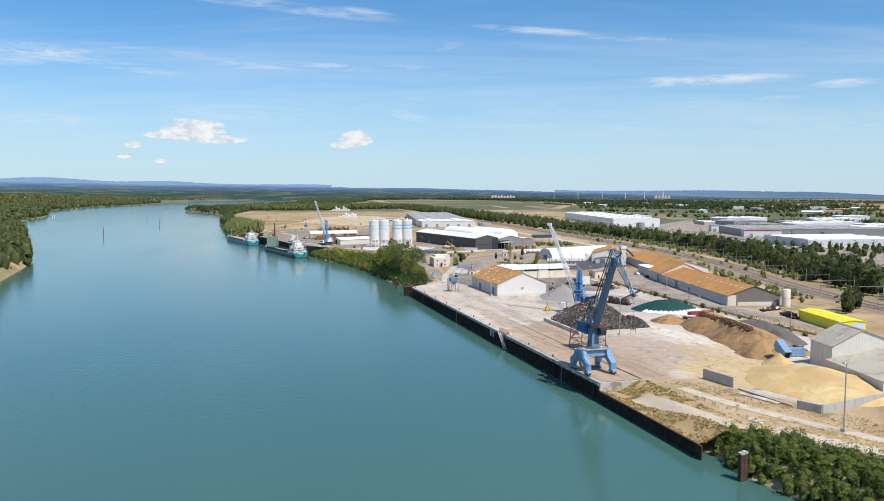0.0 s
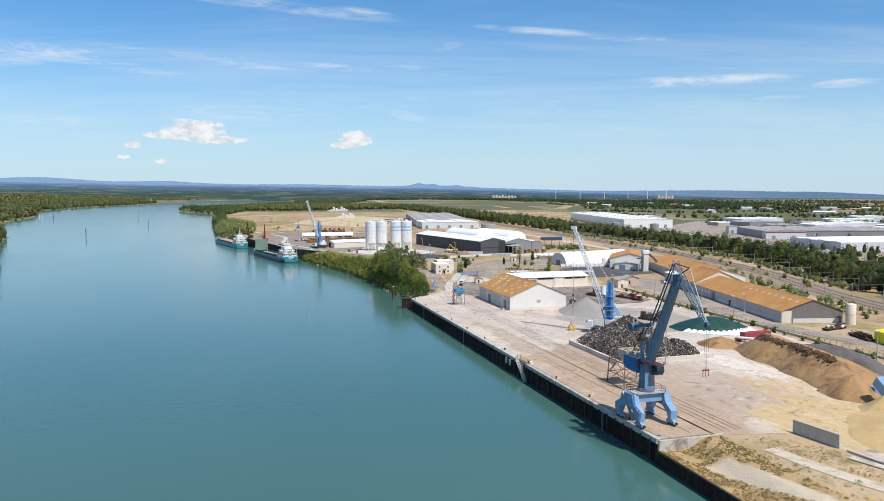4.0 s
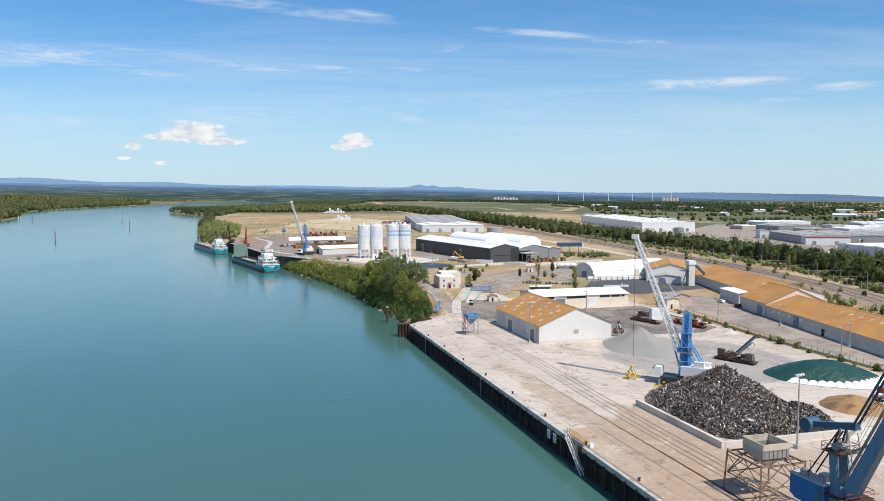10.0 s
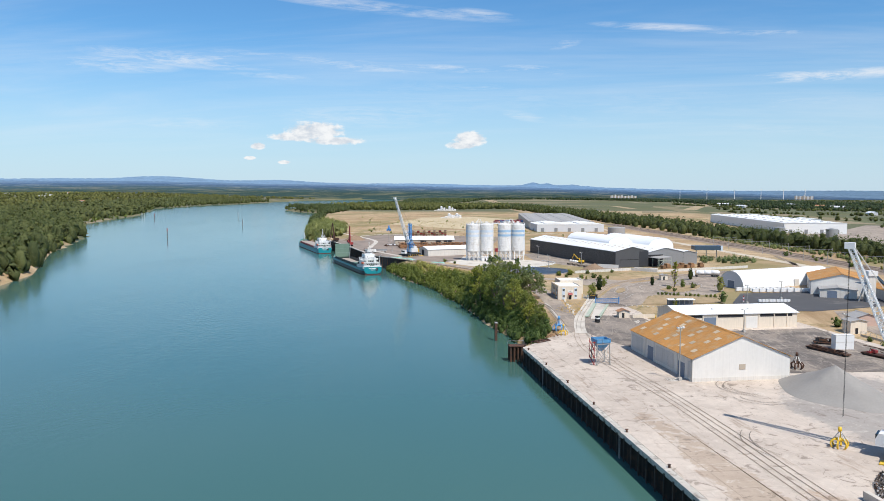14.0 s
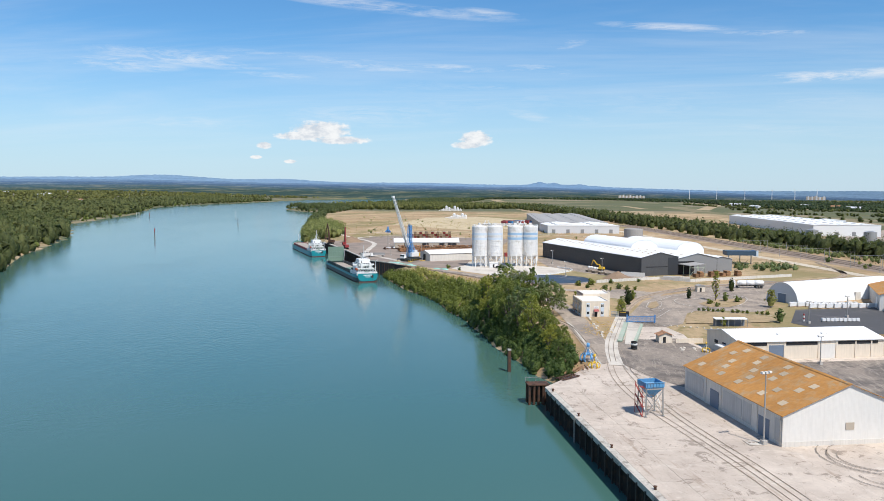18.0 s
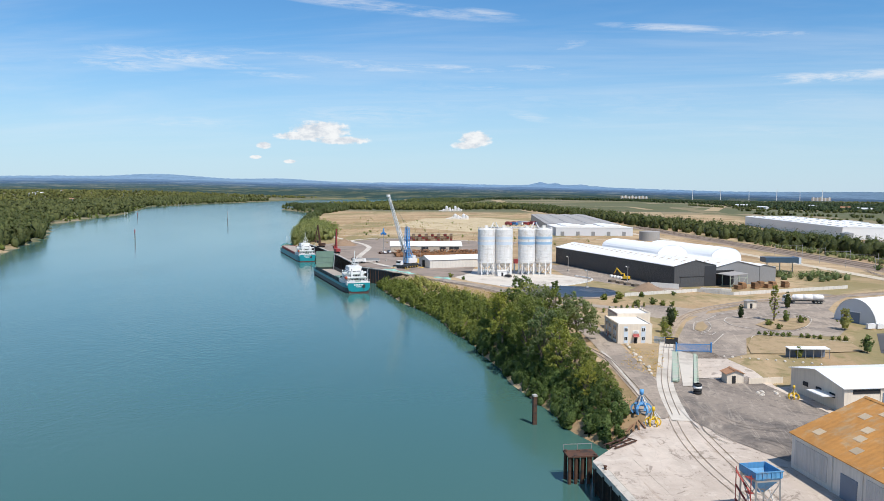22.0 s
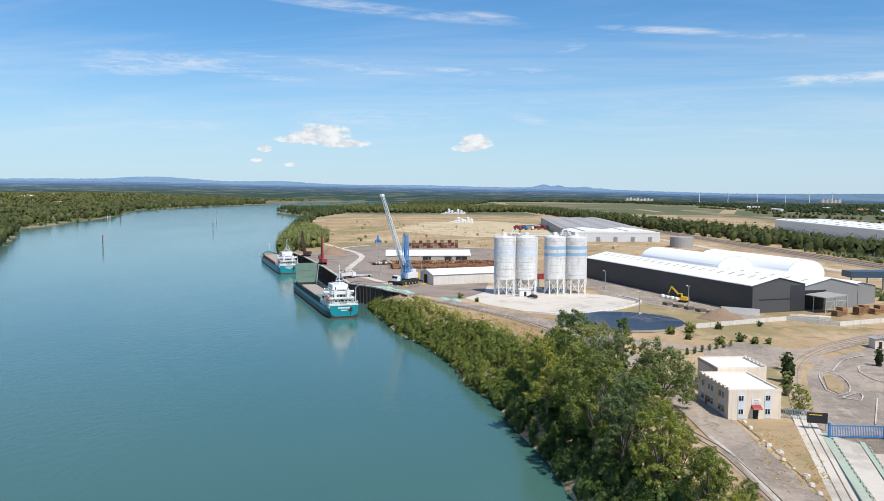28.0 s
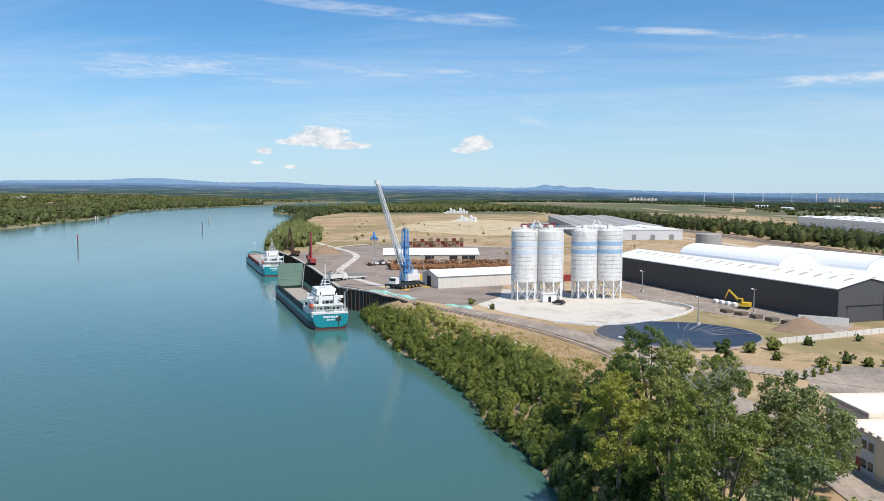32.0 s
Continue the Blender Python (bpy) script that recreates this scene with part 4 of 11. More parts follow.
for o in (0, 5, 11):
    railway("railway_line", [(250 + o, 120), (206 + o, 330), (196 + o, 440), (198 + o, 560), (176 + o, 700), (150 + o * 1.2, 840), (118 + o * 1.2, 1000), (60 + o, 1300)], "main railway track on brown ballast", 2.2, False)
railway("siding", [(2.6, 474), (2.8, 487), (3.9, 503), (6.9, 525), (9.8, 545), (12.6, 560), (16.4, 577), (21.6, 594), (27.4, 606), (37.6, 620), (49.4, 631), (61.5, 640.6), (100, 664), (140, 700), (150, 780)], "rusty harbour siding curving round the roundabout", 1.6, False, 0.14, M_SIDING)
railway("siding", [(-2.0, 480), (-4.9, 500), (-8.9, 524), (-12.6, 534), (-16.4, 544), (-19.8, 556), (-24.5, 575), (-30, 600), (-39, 628), (-59, 658), (-92, 694), (-112, 724)], "rusty siding between the trees and the road", 1.4, False, 0.14, M_SIDING)

# quay tracks set flush in the concrete
for o, pts in ((0, [(17, -228), (17.2, -140), (19, -90), (19.5, -60), (18, -20), (20, 5), (26, 28), (32, 46), (37, 56)]), (0, [(20.5, -228), (20.6, -140), (22.2, -90), (22.6, -60), (22, -25), (26, 10), (31, 32), (36, 50), (39, 58)])):
    top = thing("harbour_track", "rails set flush in the quay's concrete", "railway", Matrix(), kind="structure")
    for g in (-0.75, 0.75):
        part("rail", ribbon([port(*q) for q in pts], 0.04, 0.14, g, 0.02), M_RAIL, top)
        part("rail_groove", ribbon([port(*q) for q in pts], 0.08, 0.125, g), M_WEAR, top)
top = thing("crane_track", "crane rails along the quay", "railway", Matrix(), kind="structure")
for a_ in (-0.05, 8.3):
    part("rail", ribbon(P((a_, -227), (a_, -141)), 0.07, 0.16, 0, 0.03), M_RAIL, top)
    part("rail_groove", ribbon(P((a_, -227), (a_, -141)), 0.16, 0.125), M_WEAR, top)


# ---- the quay ----
quay = thing("quay_wall", "dark ribbed steel sheet-pile quay wall with a pale concrete cap", "quay wall", at_port(0, 0, -0.22), kind="structure")
part("core", S().box(0.5, -228.5, -9.5, 13, -0.2, -0.10), M_CONC, quay)
pile = S().prism([(0.0, 0.0), (0.12, 0.35), (0.62, 0.40), (0.80, 0.0), (0.80, 0.12), (0.55, 0.52), (0.10, 0.50), (0.0, 0.12)], "Z", -9.0, -0.75).mesh("sheet_pile", M_PILE)
for i in range(284):
    ob = part("sheet_pile", pile, None, quay)
    ob.matrix_local = pose(-0.15, -0.5 - i * 0.805, 0.03 * math.sin(i * 1.7), 0, 0, -90) @ Matrix.Diagonal((1, 1, 1, 1))
for i in range(29):
    y1 = -i * 8.0
    if i == 18:
        continue
    part("cap_block", S().box(-0.42, max(y1 - 7.97, -228.5), -1.0, 1.0, y1, 0.06 + 0.01 * (i % 3)), M_CAP, quay)
for i in range(57):
    y1 = -2 - i * 4.0
    part("fender_pile", S().box(-0.62, y1 - 0.18, -9, -0.40, y1 + 0.18, -0.55), M_PILE, quay)
slab_rng = random.Random(4)
for i in range(29):
    for j in range(2):
        y1 = -i * 8.0
        part("slab", S().box(1.02 + j * 6.1, max(y1 - 7.96, -228.5), -0.3, 7.08 + j * 6.1, y1, 0.085 + 0.008 * slab_rng.random()), M_APRON, quay)
for b_ in (-26, -88, -150, -204):
    lad = part("ladder", S().box(-0.75, b_ - 0.35, -8.5, -0.66, b_ - 0.28, 0.5).box(-0.75, b_ + 0.28, -8.5, -0.66, b_ + 0.35, 0.5), M_POLE, quay)
    s = S()
    for z in np.arange(-8.2, 0.4, 0.4):
        s.box(-0.74, b_ - 0.3, z, -0.68, b_ + 0.3, z + 0.06)
    part("rung", s, M_POLE, lad)
for b_ in range(-214, 0, 21):
    bo = thing("mooring_bollard", "black cast-iron mooring bollard on the quay edge", "bollard", at_port(0.5, b_, 0, 0.07), "bollards on the quay")
    part("post", S().lathe([(0.30, 0), (0.22, 0.12), (0.20, 0.42), (0.34, 0.52), (0.32, 0.62), (0.0, 0.66)], 12), M_RUST, bo, smooth=True)

gw = thing("gangway", "steep white gangway from the quay down to the water", "gangway", at_port(-0.9, 0))
for x in (-0.35, 0.35):
    part("stringer", S().beam((x, -144.5, -0.2), (x - 0.9, -154.0, -5.2), 0.12, 0.25), M_WHITE, gw)
    part("handrail", S().beam((x, -144.5, 0.8), (x - 0.9, -154.0, -4.2), 0.06), M_WHITE, gw)
for k in range(20):
    q = Vector((0, -144.5, -0.15)).lerp(Vector((-0.9, -154.0, -5.1)), k / 19)
    part("tread", S().box(q.x - 0.35, q.y - 0.12, q.z, q.x + 0.35, q.y + 0.12, q.z + 0.05), M_POLE, gw)
yb = thing("safety_railing", "yellow safety railing round the gangway gap", "railing", at_port(0.5, 0, 0, 0.1))
for k in range(9):
    part("post", S().rod((0, -143.0 - 1.2 * k, 0), (0, -143.0 - 1.2 * k, 1.15), 0.05, n=6), M_YELLOW, yb)
for z in (0.3, 0.55, 0.8, 1.1):
    part("rail", S().beam((0, -143.0, z), (0, -152.6, z), 0.07), M_YELLOW, yb)
part("post_box", S().box(-0.4, -153.6, 0, 0.4, -152.9, 0.9), M_WHITE, yb)
part("post_box", S().box(-0.4, -142.9, 0, 0.2, -142.4, 1.2), M_WHITE, yb)
for b_ in (-136.2, -139.4):
    nb = thing("notice_board", "white notice board with dark bars on the quay wall", "sign", at_port(-1.35, b_, 0, 0), "notice boards on the quay wall")
    part("board", S().box(-0.05, -0.75, -3.0, 0.05, 0.75, -1.1), M_WHITE, nb)
    for k in range(3):
        part("bar", S().box(-0.09, -0.5, -2.7 + 0.5 * k, -0.045, 0.5 - 0.2 * (k % 2), -2.48 + 0.5 * k), M_DARK, nb)
    for y in (-0.5, 0.5):
        part("bracket", S().box(0.05, y - 0.05, -2.0, 0.9, y + 0.05, -1.9), M_POLE, nb)

# the lower wall past the quay's south end
low = thing("low_sheet_pile_wall", "dark sheet-pile wall below the dusty bank track", "quay wall", at_port(0, -228.5), kind="structure")
for i in range(63):
    ob = part("sheet_pile", pile, None, low)
    ob.matrix_local = pose(-1.6 - 0.012 * i * 0.8, -0.6 - i * 0.81, -1.55 + 0.06 * math.sin(i), 0, 0, -91)
part("cap", S().beam((-1.4, 0, -2.2), (-2.0, -51.5, -2.2), 0.45, 0.22), M_RUST, low)


def terrace(a_, b_):
    """Height of the lower bank behind the sheet piling: flat by the wall, then rising to the yard."""
    t = min(1.0, max(0.0, (a_ - (4.0 + 0.10 * (b_ + 231))) / 7.0))
    return 3.15 + 2.3 * t * t * (3 - 2 * t) + 0.16 * noise.noise((a_ * 0.5, b_ * 0.5, 0)) * (0.3 + t)


v, f = [], []
for i in range(31):
    for j in range(50):
        a_, b_ = -1.7 + i * 0.52, -229.6 - j * 0.98
        v.append((a_, b_ + 228.5, terrace(a_, b_) - 5.44 + (0.0 if i else -0.15)))
        if i and j:
            k = i * 50 + j
            f.append((k - 51, k - 50, k, k - 1))
part("dusty_bank", Solid().add(v, f), make_bank(), low)
part("end_wall", S().box(-1.5, -1.6, -2.6, 11.5, -0.9, 0.12), M_CAP, low)
part("ramp_kerb", S().beam((11.4, -1.3, -0.2), (15.5, -0.6, -0.1), 0.6, 0.5), M_CAP, low)

# ship quay in the north
sq = thing("ship_quay_wall", "sheet-pile wall of the ship quay with a concrete coping", "quay wall", Matrix(), kind="structure")
line = [(-100, 707), (-122, 731), (-136, 742), (-172, 818), (-206, 884), (-236, 934)]
for (x0, y0), (x1, y1) in zip(line, line[1:]):
    part("wall", S().beam((x0, y0, 3.2), (x1, y1, 3.2), 0.8, 9.6), M_HULLDARK, sq)
    part("coping", S().beam((x0, y0, 8.25), (x1, y1, 8.25), 1.4, 0.5), M_CAP, sq)
    d = Vector((x1 - x0, y1 - y0, 0))
    n_ = int(d.length / 2.4)
    side = Vector((-d.y, d.x, 0)).normalized() * 0.45
    for i in range(n_):
        c = Vector((x0, y0, 0)) + d * ((i + 0.5) / n_) + side
        part("fender", S().box(c.x - 0.22, c.y - 0.22, -1.5, c.x + 0.22, c.y + 0.22, 7.9), M_RUST, sq)


# ---- buildings ----
def hall(name, label, category, at, W, L, h, ridge, wall_x, wall_y, roof, doors=(), panels=(), lights=(), plinth=0.0, over=0.4, ridge_at=0.5, group=""):
    """A gabled hall: x across (0..W), y along (0..L), eaves at h. doors: (side, from, to, z0, z1, material, name); lights: (slope, u, v, w, l) on the roof."""
    top = thing(name, label, category, at, group)
    rx = W * ridge_at
    t = 0.25
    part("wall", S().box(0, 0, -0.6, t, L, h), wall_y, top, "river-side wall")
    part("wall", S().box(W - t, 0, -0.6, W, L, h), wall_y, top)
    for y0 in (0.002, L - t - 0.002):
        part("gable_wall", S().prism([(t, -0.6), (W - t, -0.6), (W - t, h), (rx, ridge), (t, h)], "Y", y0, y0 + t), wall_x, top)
    if plinth:
        part("plinth", S().box(-0.06, -0.06, -0.6, W + 0.06, 0.0, plinth), M_WALLWHITE, top)
    sl = []
    for x0, z0, x1, z1 in ((-over, h - over * (ridge - h) / rx, rx, ridge), (rx, ridge, W + over, h - over * (ridge - h) / (W - rx))):
        s = S()
        e = 0.12
        s.add([(x0, -over, z0), (x1, -over, z1), (x1, L + over, z1), (x0, L + over, z0), (x0, -over, z0 + e), (x1, -over, z1 + e), (x1, L + over, z1 + e), (x0, L + over, z0 + e)],
              [(3, 2, 1, 0), (4, 5, 6, 7), (0, 1, 5, 4), (1, 2, 6, 5), (2, 3, 7, 6), (3, 0, 4, 7)])
        sl.append((part("roof", s, roof, top), x0, z0 + e, x1, z1 + e))
    part("ridge_cap", S().prism([(rx - 0.5, ridge + 0.02), (rx, ridge + 0.26), (rx + 0.5, ridge + 0.02), (rx, ridge + 0.14)], "Y", -over, L + over), roof, top)
    for side, p0, p1, z0, z1, mat, nm in doors:
        if side == "W":
            part(nm, S().box(-0.09, p0, z0, 0.05, p1, z1), mat, top)
        elif side == "E":
            part(nm, S().box(W - 0.05, p0, z0, W + 0.09, p1, z1), mat, top)
        elif side == "S":
            part(nm, S().box(p0, -0.10, z0, p1, 0.05, z1), mat, top)
        else:
            part(nm, S().box(p0, L - 0.05, z0, p1, L + 0.09, z1), mat, top)
    for k, u, v, w, l in lights:
        ob, x0, z0, x1, z1 = sl[k]
        s = S()
        for q in (u, ):
            f0, f1 = q / abs(x1 - x0), (q + w) / abs(x1 - x0)
            xa, za, xb, zb = x0 + (x1 - x0) * f0, z0 + (z1 - z0) * f0, x0 + (x1 - x0) * f1, z0 + (z1 - z0) * f1
            s.add([(xa, v, za + 0.01), (xb, v, zb + 0.01), (xb, v + l, zb + 0.01), (xa, v + l, za + 0.01), (xa, v, za + 0.06), (xb, v, zb + 0.06), (xb, v + l, zb + 0.06), (xa, v + l, za + 0.06)],
                  [(4, 5, 6, 7), (0, 1, 5, 4), (1, 2, 6, 5), (2, 3, 7, 6), (3, 0, 4, 7)])
        part("skylight", s, M_SKYLIGHT, ob)
    return top


# quay warehouse with the lichen-covered roof
sky = [(0, 2.2 + 4.6 * (j % 3), 2.5 + 2.9 * j + (0 if j % 2 else 1.0), 1.4, 1.9) for j in range(13)] + [(0, 4.6 + 4.6 * ((j + 1) % 2), 4.2 + 5.4 * j, 1.4, 1.9) for j in range(7)] + [(1, 3 + 4.0 * (j % 3), 4 + 3.0 * j, 1.4, 1.9) for j in range(12)]
dr = [("W", 4.6, 8.6, 0.0, 4.0, M_DOORBLUE, "door"), ("W", 25.5, 29.5, 0.0, 4.0, M_DOORBLUE, "door"), ("S", 13.0, 14.8, 3.0, 4.4, M_FARBROWN, "vent_window")]
dr += [("W", 0.2, 2.6, 0.9, 5.2, M_WALLGREY_Y, "cladding_panel"), ("W", 11.5, 15.0, 0.9, 5.2, M_WALLGREY_Y, "cladding_panel"), ("W", 15.4, 23.5, 0.9, 5.2, M_WALLGREY_Y, "cladding_panel"), ("W", 33, 42, 0.9, 5.2, M_WALLGREY_Y, "cladding_panel")]
w1 = hall("warehouse", "quay warehouse with white walls and an orange lichen-covered roof", "warehouse", at_port(33.1, -49.5), 27.5, 43.0, 6.2, 11.9, M_WALLGREY, M_WALLWHITE, M_ORANGE, dr, lights=sky, plinth=1.0)
for y in (9.0, 24.2, 31.5):
    part("pilaster", S().box(-0.2, y, 0, 0.02, y + 0.5, 6.1), M_WALLWHITE, w1)
part("downpipe", S().rod((-0.25, 0.3, 0), (-0.25, 0.3, 6.1), 0.09), M_POLE, w1)

# cream shed behind it, with a strip of windows under the eaves
dr = [("S", 9.0, 13.5, 0.0, 4.4, M_DOORBLUE, "roller_door"), ("S", 25.0, 29.5, 0.0, 4.4, M_WALLGREY, "roller_door"), ("S", 2.0, 8.3, 4.3, 5.2, M_DARK, "window_strip"), ("S", 14.3, 24.0, 4.3, 5.2, M_DARK, "window_strip"), ("S", 30.5, 43.0, 4.3, 5.2, M_DARK, "window_strip"),
      ("W", 3.0, 5.0, 2.6, 3.6, M_DARK, "window"), ("W", 8.0, 10.0, 2.6, 3.6, M_DARK, "window"), ("W", 13.0, 15.0, 2.6, 3.6, M_DARK, "window")]
w2 = thing("cream_shed", "long cream shed with a white roof and high window strips", "shed", at_port(62.5, 22))
part("wall", S().box(0, 0, -0.6, 45, 0.25, 5.6), M_CREAM, w2)
part("wall", S().box(0, 19.75, -0.6, 45, 20, 5.6), M_CREAM, w2)
for x0 in (0.002, 44.748):
    part("gable_wall", S().prism([(0.25, -0.6), (19.75, -0.6), (19.75, 5.6), (10, 7.4), (0.25, 5.6)], "X", x0, x0 + 0.25), M_CREAM, w2)
for y0, z0, y1, z1 in ((-0.5, 5.5, 10, 7.42), (10, 7.42, 20.5, 5.5)):
    part("roof", S().prism([(y0, z0), (y1, z1), (y1, z1 + 0.14), (y0, z0 + 0.14)], "X", -0.5, 45.5), M_WHITEROOF, w2)
for side, p0, p1, z0, z1, mat, nm in dr:
    if side == "S":
        part(nm, S().box(p0, -0.09, z0, p1, 0.05, z1), mat, w2)
    else:
        part(nm, S().box(-0.09, p0, z0, 0.05, p1, z1), mat, w2)
for x in (8.6, 13.8, 24.4, 30.0, 36.0, 41.0):
    part("pilaster", S().box(x - 0.2, -0.16, 0, x + 0.2, 0.0, 5.5), M_CREAM, w2)
for x in (14, 28):
    part("roof_vent", S().box(x, 4.0, 6.2, x + 1.6, 5.0, 6.9), M_WALLGREY, w2)
part("canopy", S().box(-3.0, 3.0, 3.0, -0.1, 9.0, 3.2), M_WHITE, w2)

# arched hall with a white membrane
arch = thing("arched_hall", "long white arched membrane hall with a grey end wall", "storage hall", pose(84.2, 587.2, level(590), 0, 0, 33))
# local x runs along the hall, y across it
prof = [(16.5 * 0.5 * math.cos(math.pi * i / 20) + 8.25, 8.6 * math.sin(math.pi * i / 20)) for i in range(21)]
s = S()
for i in range(20):
    (p0, q0), (p1, q1) = prof[i], prof[i + 1]
    s.add([(0, p0, q0), (62, p0, q0), (62, p1, q1), (0, p1, q1)], [(0, 1, 2, 3)])
part("roof", s, M_MEMBRANE, arch, smooth=True)
for x in (0.3, 61.5):
    part("end_wall", S().prism(prof, "X", x, x + 0.2), M_FARWALL if x < 1 else M_MEMBRANE, arch)
part("door", S().box(0.15, 6.5, 0, 0.36, 10.5, 3.8), M_DOORBLUE, arch)
part("door_frame", S().box(0.10, 6.2, 3.8, 0.30, 10.8, 4.1), M_WHITE, arch)
for i in range(13):
    x = 0.0 + i * 5.0
    part("arch_rib", S().add([(x + dx, 8.25 + (8.33) * math.cos(math.pi * j / 20), 8.68 * math.sin(math.pi * j / 20)) for j in range(21) for dx in (0, 0.25)],
                             [(2 * j, 2 * j + 1, 2 * j + 3, 2 * j + 2) for j in range(20)]), M_MEMBRANE, arch)
part("side_door", S().box(34, -0.3, 0, 37, 0.5, 3.6), M_WALLWHITE, arch)

# office by the gate: two flat-roofed blocks
off = thing("office", "two-storey cream office with flat white roofs and a red door canopy", "office", pose(-4.7, 545.2, level(545), 0, 0, 11.7))
for x0, y0, x1, y1, h in ((0, 0, 10.6, 15.5, 6.1), (4.2, 15.6, 15.0, 27, 6.9)):
    blk = part("block", S().box(x0, y0, -0.5, x1, y1, h - 0.6), M_CREAM, off)
    for q in ((x0 - 0.02, y0 - 0.02, x1 + 0.02, y0 + 0.3), (x0 - 0.02, y1 - 0.3, x1 + 0.02, y1 + 0.02), (x0 - 0.02, y0 + 0.3, x0 + 0.3, y1 - 0.3), (x1 - 0.3, y0 + 0.3, x1 + 0.02, y1 - 0.3)):
        part("parapet", S().box(q[0], q[1], h - 0.6, q[2], q[3], h), M_CREAM, off)
    part("roof", S().box(x0 + 0.3, y0 + 0.3, h - 0.6, x1 - 0.3, y1 - 0.3, h - 0.35), M_WHITEROOF, off)
for x in (2.2, 7.6):
    part("window_band", S().box(x - 0.35, -0.06, 0.3, x + 0.95, 0.0, 5.4), M_SILOPALE, off)
    for z in (1.1, 3.8):
        w = part("window", S().box(x - 0.25, -0.10, z, x + 0.85, -0.03, z + 1.15), M_WHITE, off)
        for dx in (0.0, 0.50):
            part("pane", S().box(x - 0.17 + dx, -0.12, z + 0.08, x + 0.25 + dx, -0.09, z + 1.07), GLASS, w)
for y in (2.0, 3.6, 7.5, 9.1, 12.4):
    for z in (1.1, 3.8):
        part("window", S().box(-0.10, y, z, 0.02, y + 1.1, z + 1.15), GLASS, off)
    part("wall_panel", S().box(-0.05, y - 0.15, 0.2, 0.0, y + 1.25, 5.4), M_SILOPALE, off)
for i in range(8):
    part("merlon", S().box(-0.05, 0.3 + i * 1.9, 6.1, 0.35, 1.2 + i * 1.9, 6.45), M_CREAM, off)
for i in range(6):
    part("merlon", S().box(14.7, 15.9 + i * 1.9, 6.9, 15.1, 16.8 + i * 1.9, 7.25), M_CREAM, off)
part("door", S().box(5.0, -0.08, 0, 6.0, 0.02, 2.1), M_DARK, off)
part("canopy", S().prism([(-1.2, 2.3), (0, 2.3), (0, 3.0), (-0.5, 2.9), (-1.0, 2.65)], "X", 4.6, 6.4), M_RED, off)
part("sign_board", S().box(4.6, -0.09, 3.3, 6.5, -0.02, 4.2), M_WHITE, off)
part("side_door", S().box(-0.12, 10.4, 0, 0.02, 11.4, 2.1), M_RED, off)
for z, w in ((3.55, 1.2), (3.85, 0.9)):
    part("sign_bar", S().box(5.55 - w / 2, -0.11, z, 5.55 + w / 2, -0.08, z + 0.12), M_POLE, off)
for i in range(4):
    part("window", S().box(14.98, 16.6 + i * 2.5, 3.8, 15.08, 17.7 + i * 2.5, 5.0), GLASS, off)
part("wall_band", S().box(4.1, 15.5, 6.2, 4.19, 27, 6.6), M_PINK, off)

# black shed with its neighbours
TB = math.degrees(math.atan2(55.1, 112.7))
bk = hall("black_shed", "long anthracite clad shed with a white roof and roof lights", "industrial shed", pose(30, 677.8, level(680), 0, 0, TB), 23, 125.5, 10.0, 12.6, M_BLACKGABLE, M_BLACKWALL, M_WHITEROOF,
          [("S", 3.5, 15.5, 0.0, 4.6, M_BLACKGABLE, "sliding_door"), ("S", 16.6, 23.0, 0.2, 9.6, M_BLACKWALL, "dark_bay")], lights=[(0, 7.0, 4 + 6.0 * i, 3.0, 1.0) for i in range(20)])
part("door_rail", S().box(3.0, -0.2, 4.6, 16.2, -0.05, 4.9), M_DARK, bk)
part("gutter", S().box(-0.6, -0.3, 9.75, -0.35, 125.8, 10.0), M_WHITE, bk)
# The open bay is a dark sheet in place of its inner shade.
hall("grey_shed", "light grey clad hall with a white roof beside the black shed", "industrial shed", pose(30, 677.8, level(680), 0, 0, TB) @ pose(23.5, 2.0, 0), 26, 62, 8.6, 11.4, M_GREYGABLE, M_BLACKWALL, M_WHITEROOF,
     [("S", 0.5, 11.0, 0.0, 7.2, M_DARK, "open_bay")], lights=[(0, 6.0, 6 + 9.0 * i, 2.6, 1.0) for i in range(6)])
hall("grey_shed", "low light grey clad annexe with a white roof", "industrial shed", pose(30, 677.8, level(680), 0, 0, TB) @ pose(50, 8.0, 0), 14, 50, 7.2, 8.6, M_GREYGABLE, M_GREYGABLE, M_WHITEROOF)
for k, x0 in enumerate((27, 45)):
    dome = thing("membrane_hall", "white arched membrane roof behind the black shed", "storage hall", pose(30, 677.8, level(680), 0, 0, TB) @ pose(x0, 56 - 22 * k, 0))
    pr = [(9.5 + 9.5 * math.cos(math.pi * i / 16), 8.5 + 6.8 * math.sin(math.pi * i / 16) ** 0.8) for i in range(17)]
    s = S()
    LL = 62
    for i in range(16):
        (p0, q0), (p1, q1) = pr[i], pr[i + 1]
        s.add([(p0, 0, q0), (p0, LL, q0), (p1, LL, q1), (p1, 0, q1)], [(0, 1, 2, 3)])
    part("roof", s, M_MEMBRANE, dome, smooth=True)
    for y in (0.2, LL - 0.4):
        part("end_wall", S().prism(pr + [(0, 0), (19, 0)], "Y", y, y + 0.2), M_MEMBRANE, dome)
    for x in (0, 18.8):
        part("wall", S().box(x, 0.4, -0.5, x + 0.2, LL - 0.4, 8.5), M_MEMBRANE, dome)
can = thing("loading_canopy", "open loading canopy on pale green steel posts", "canopy", pose(30, 677.8, level(680), 0, 0, TB) @ pose(24, -9, 0))
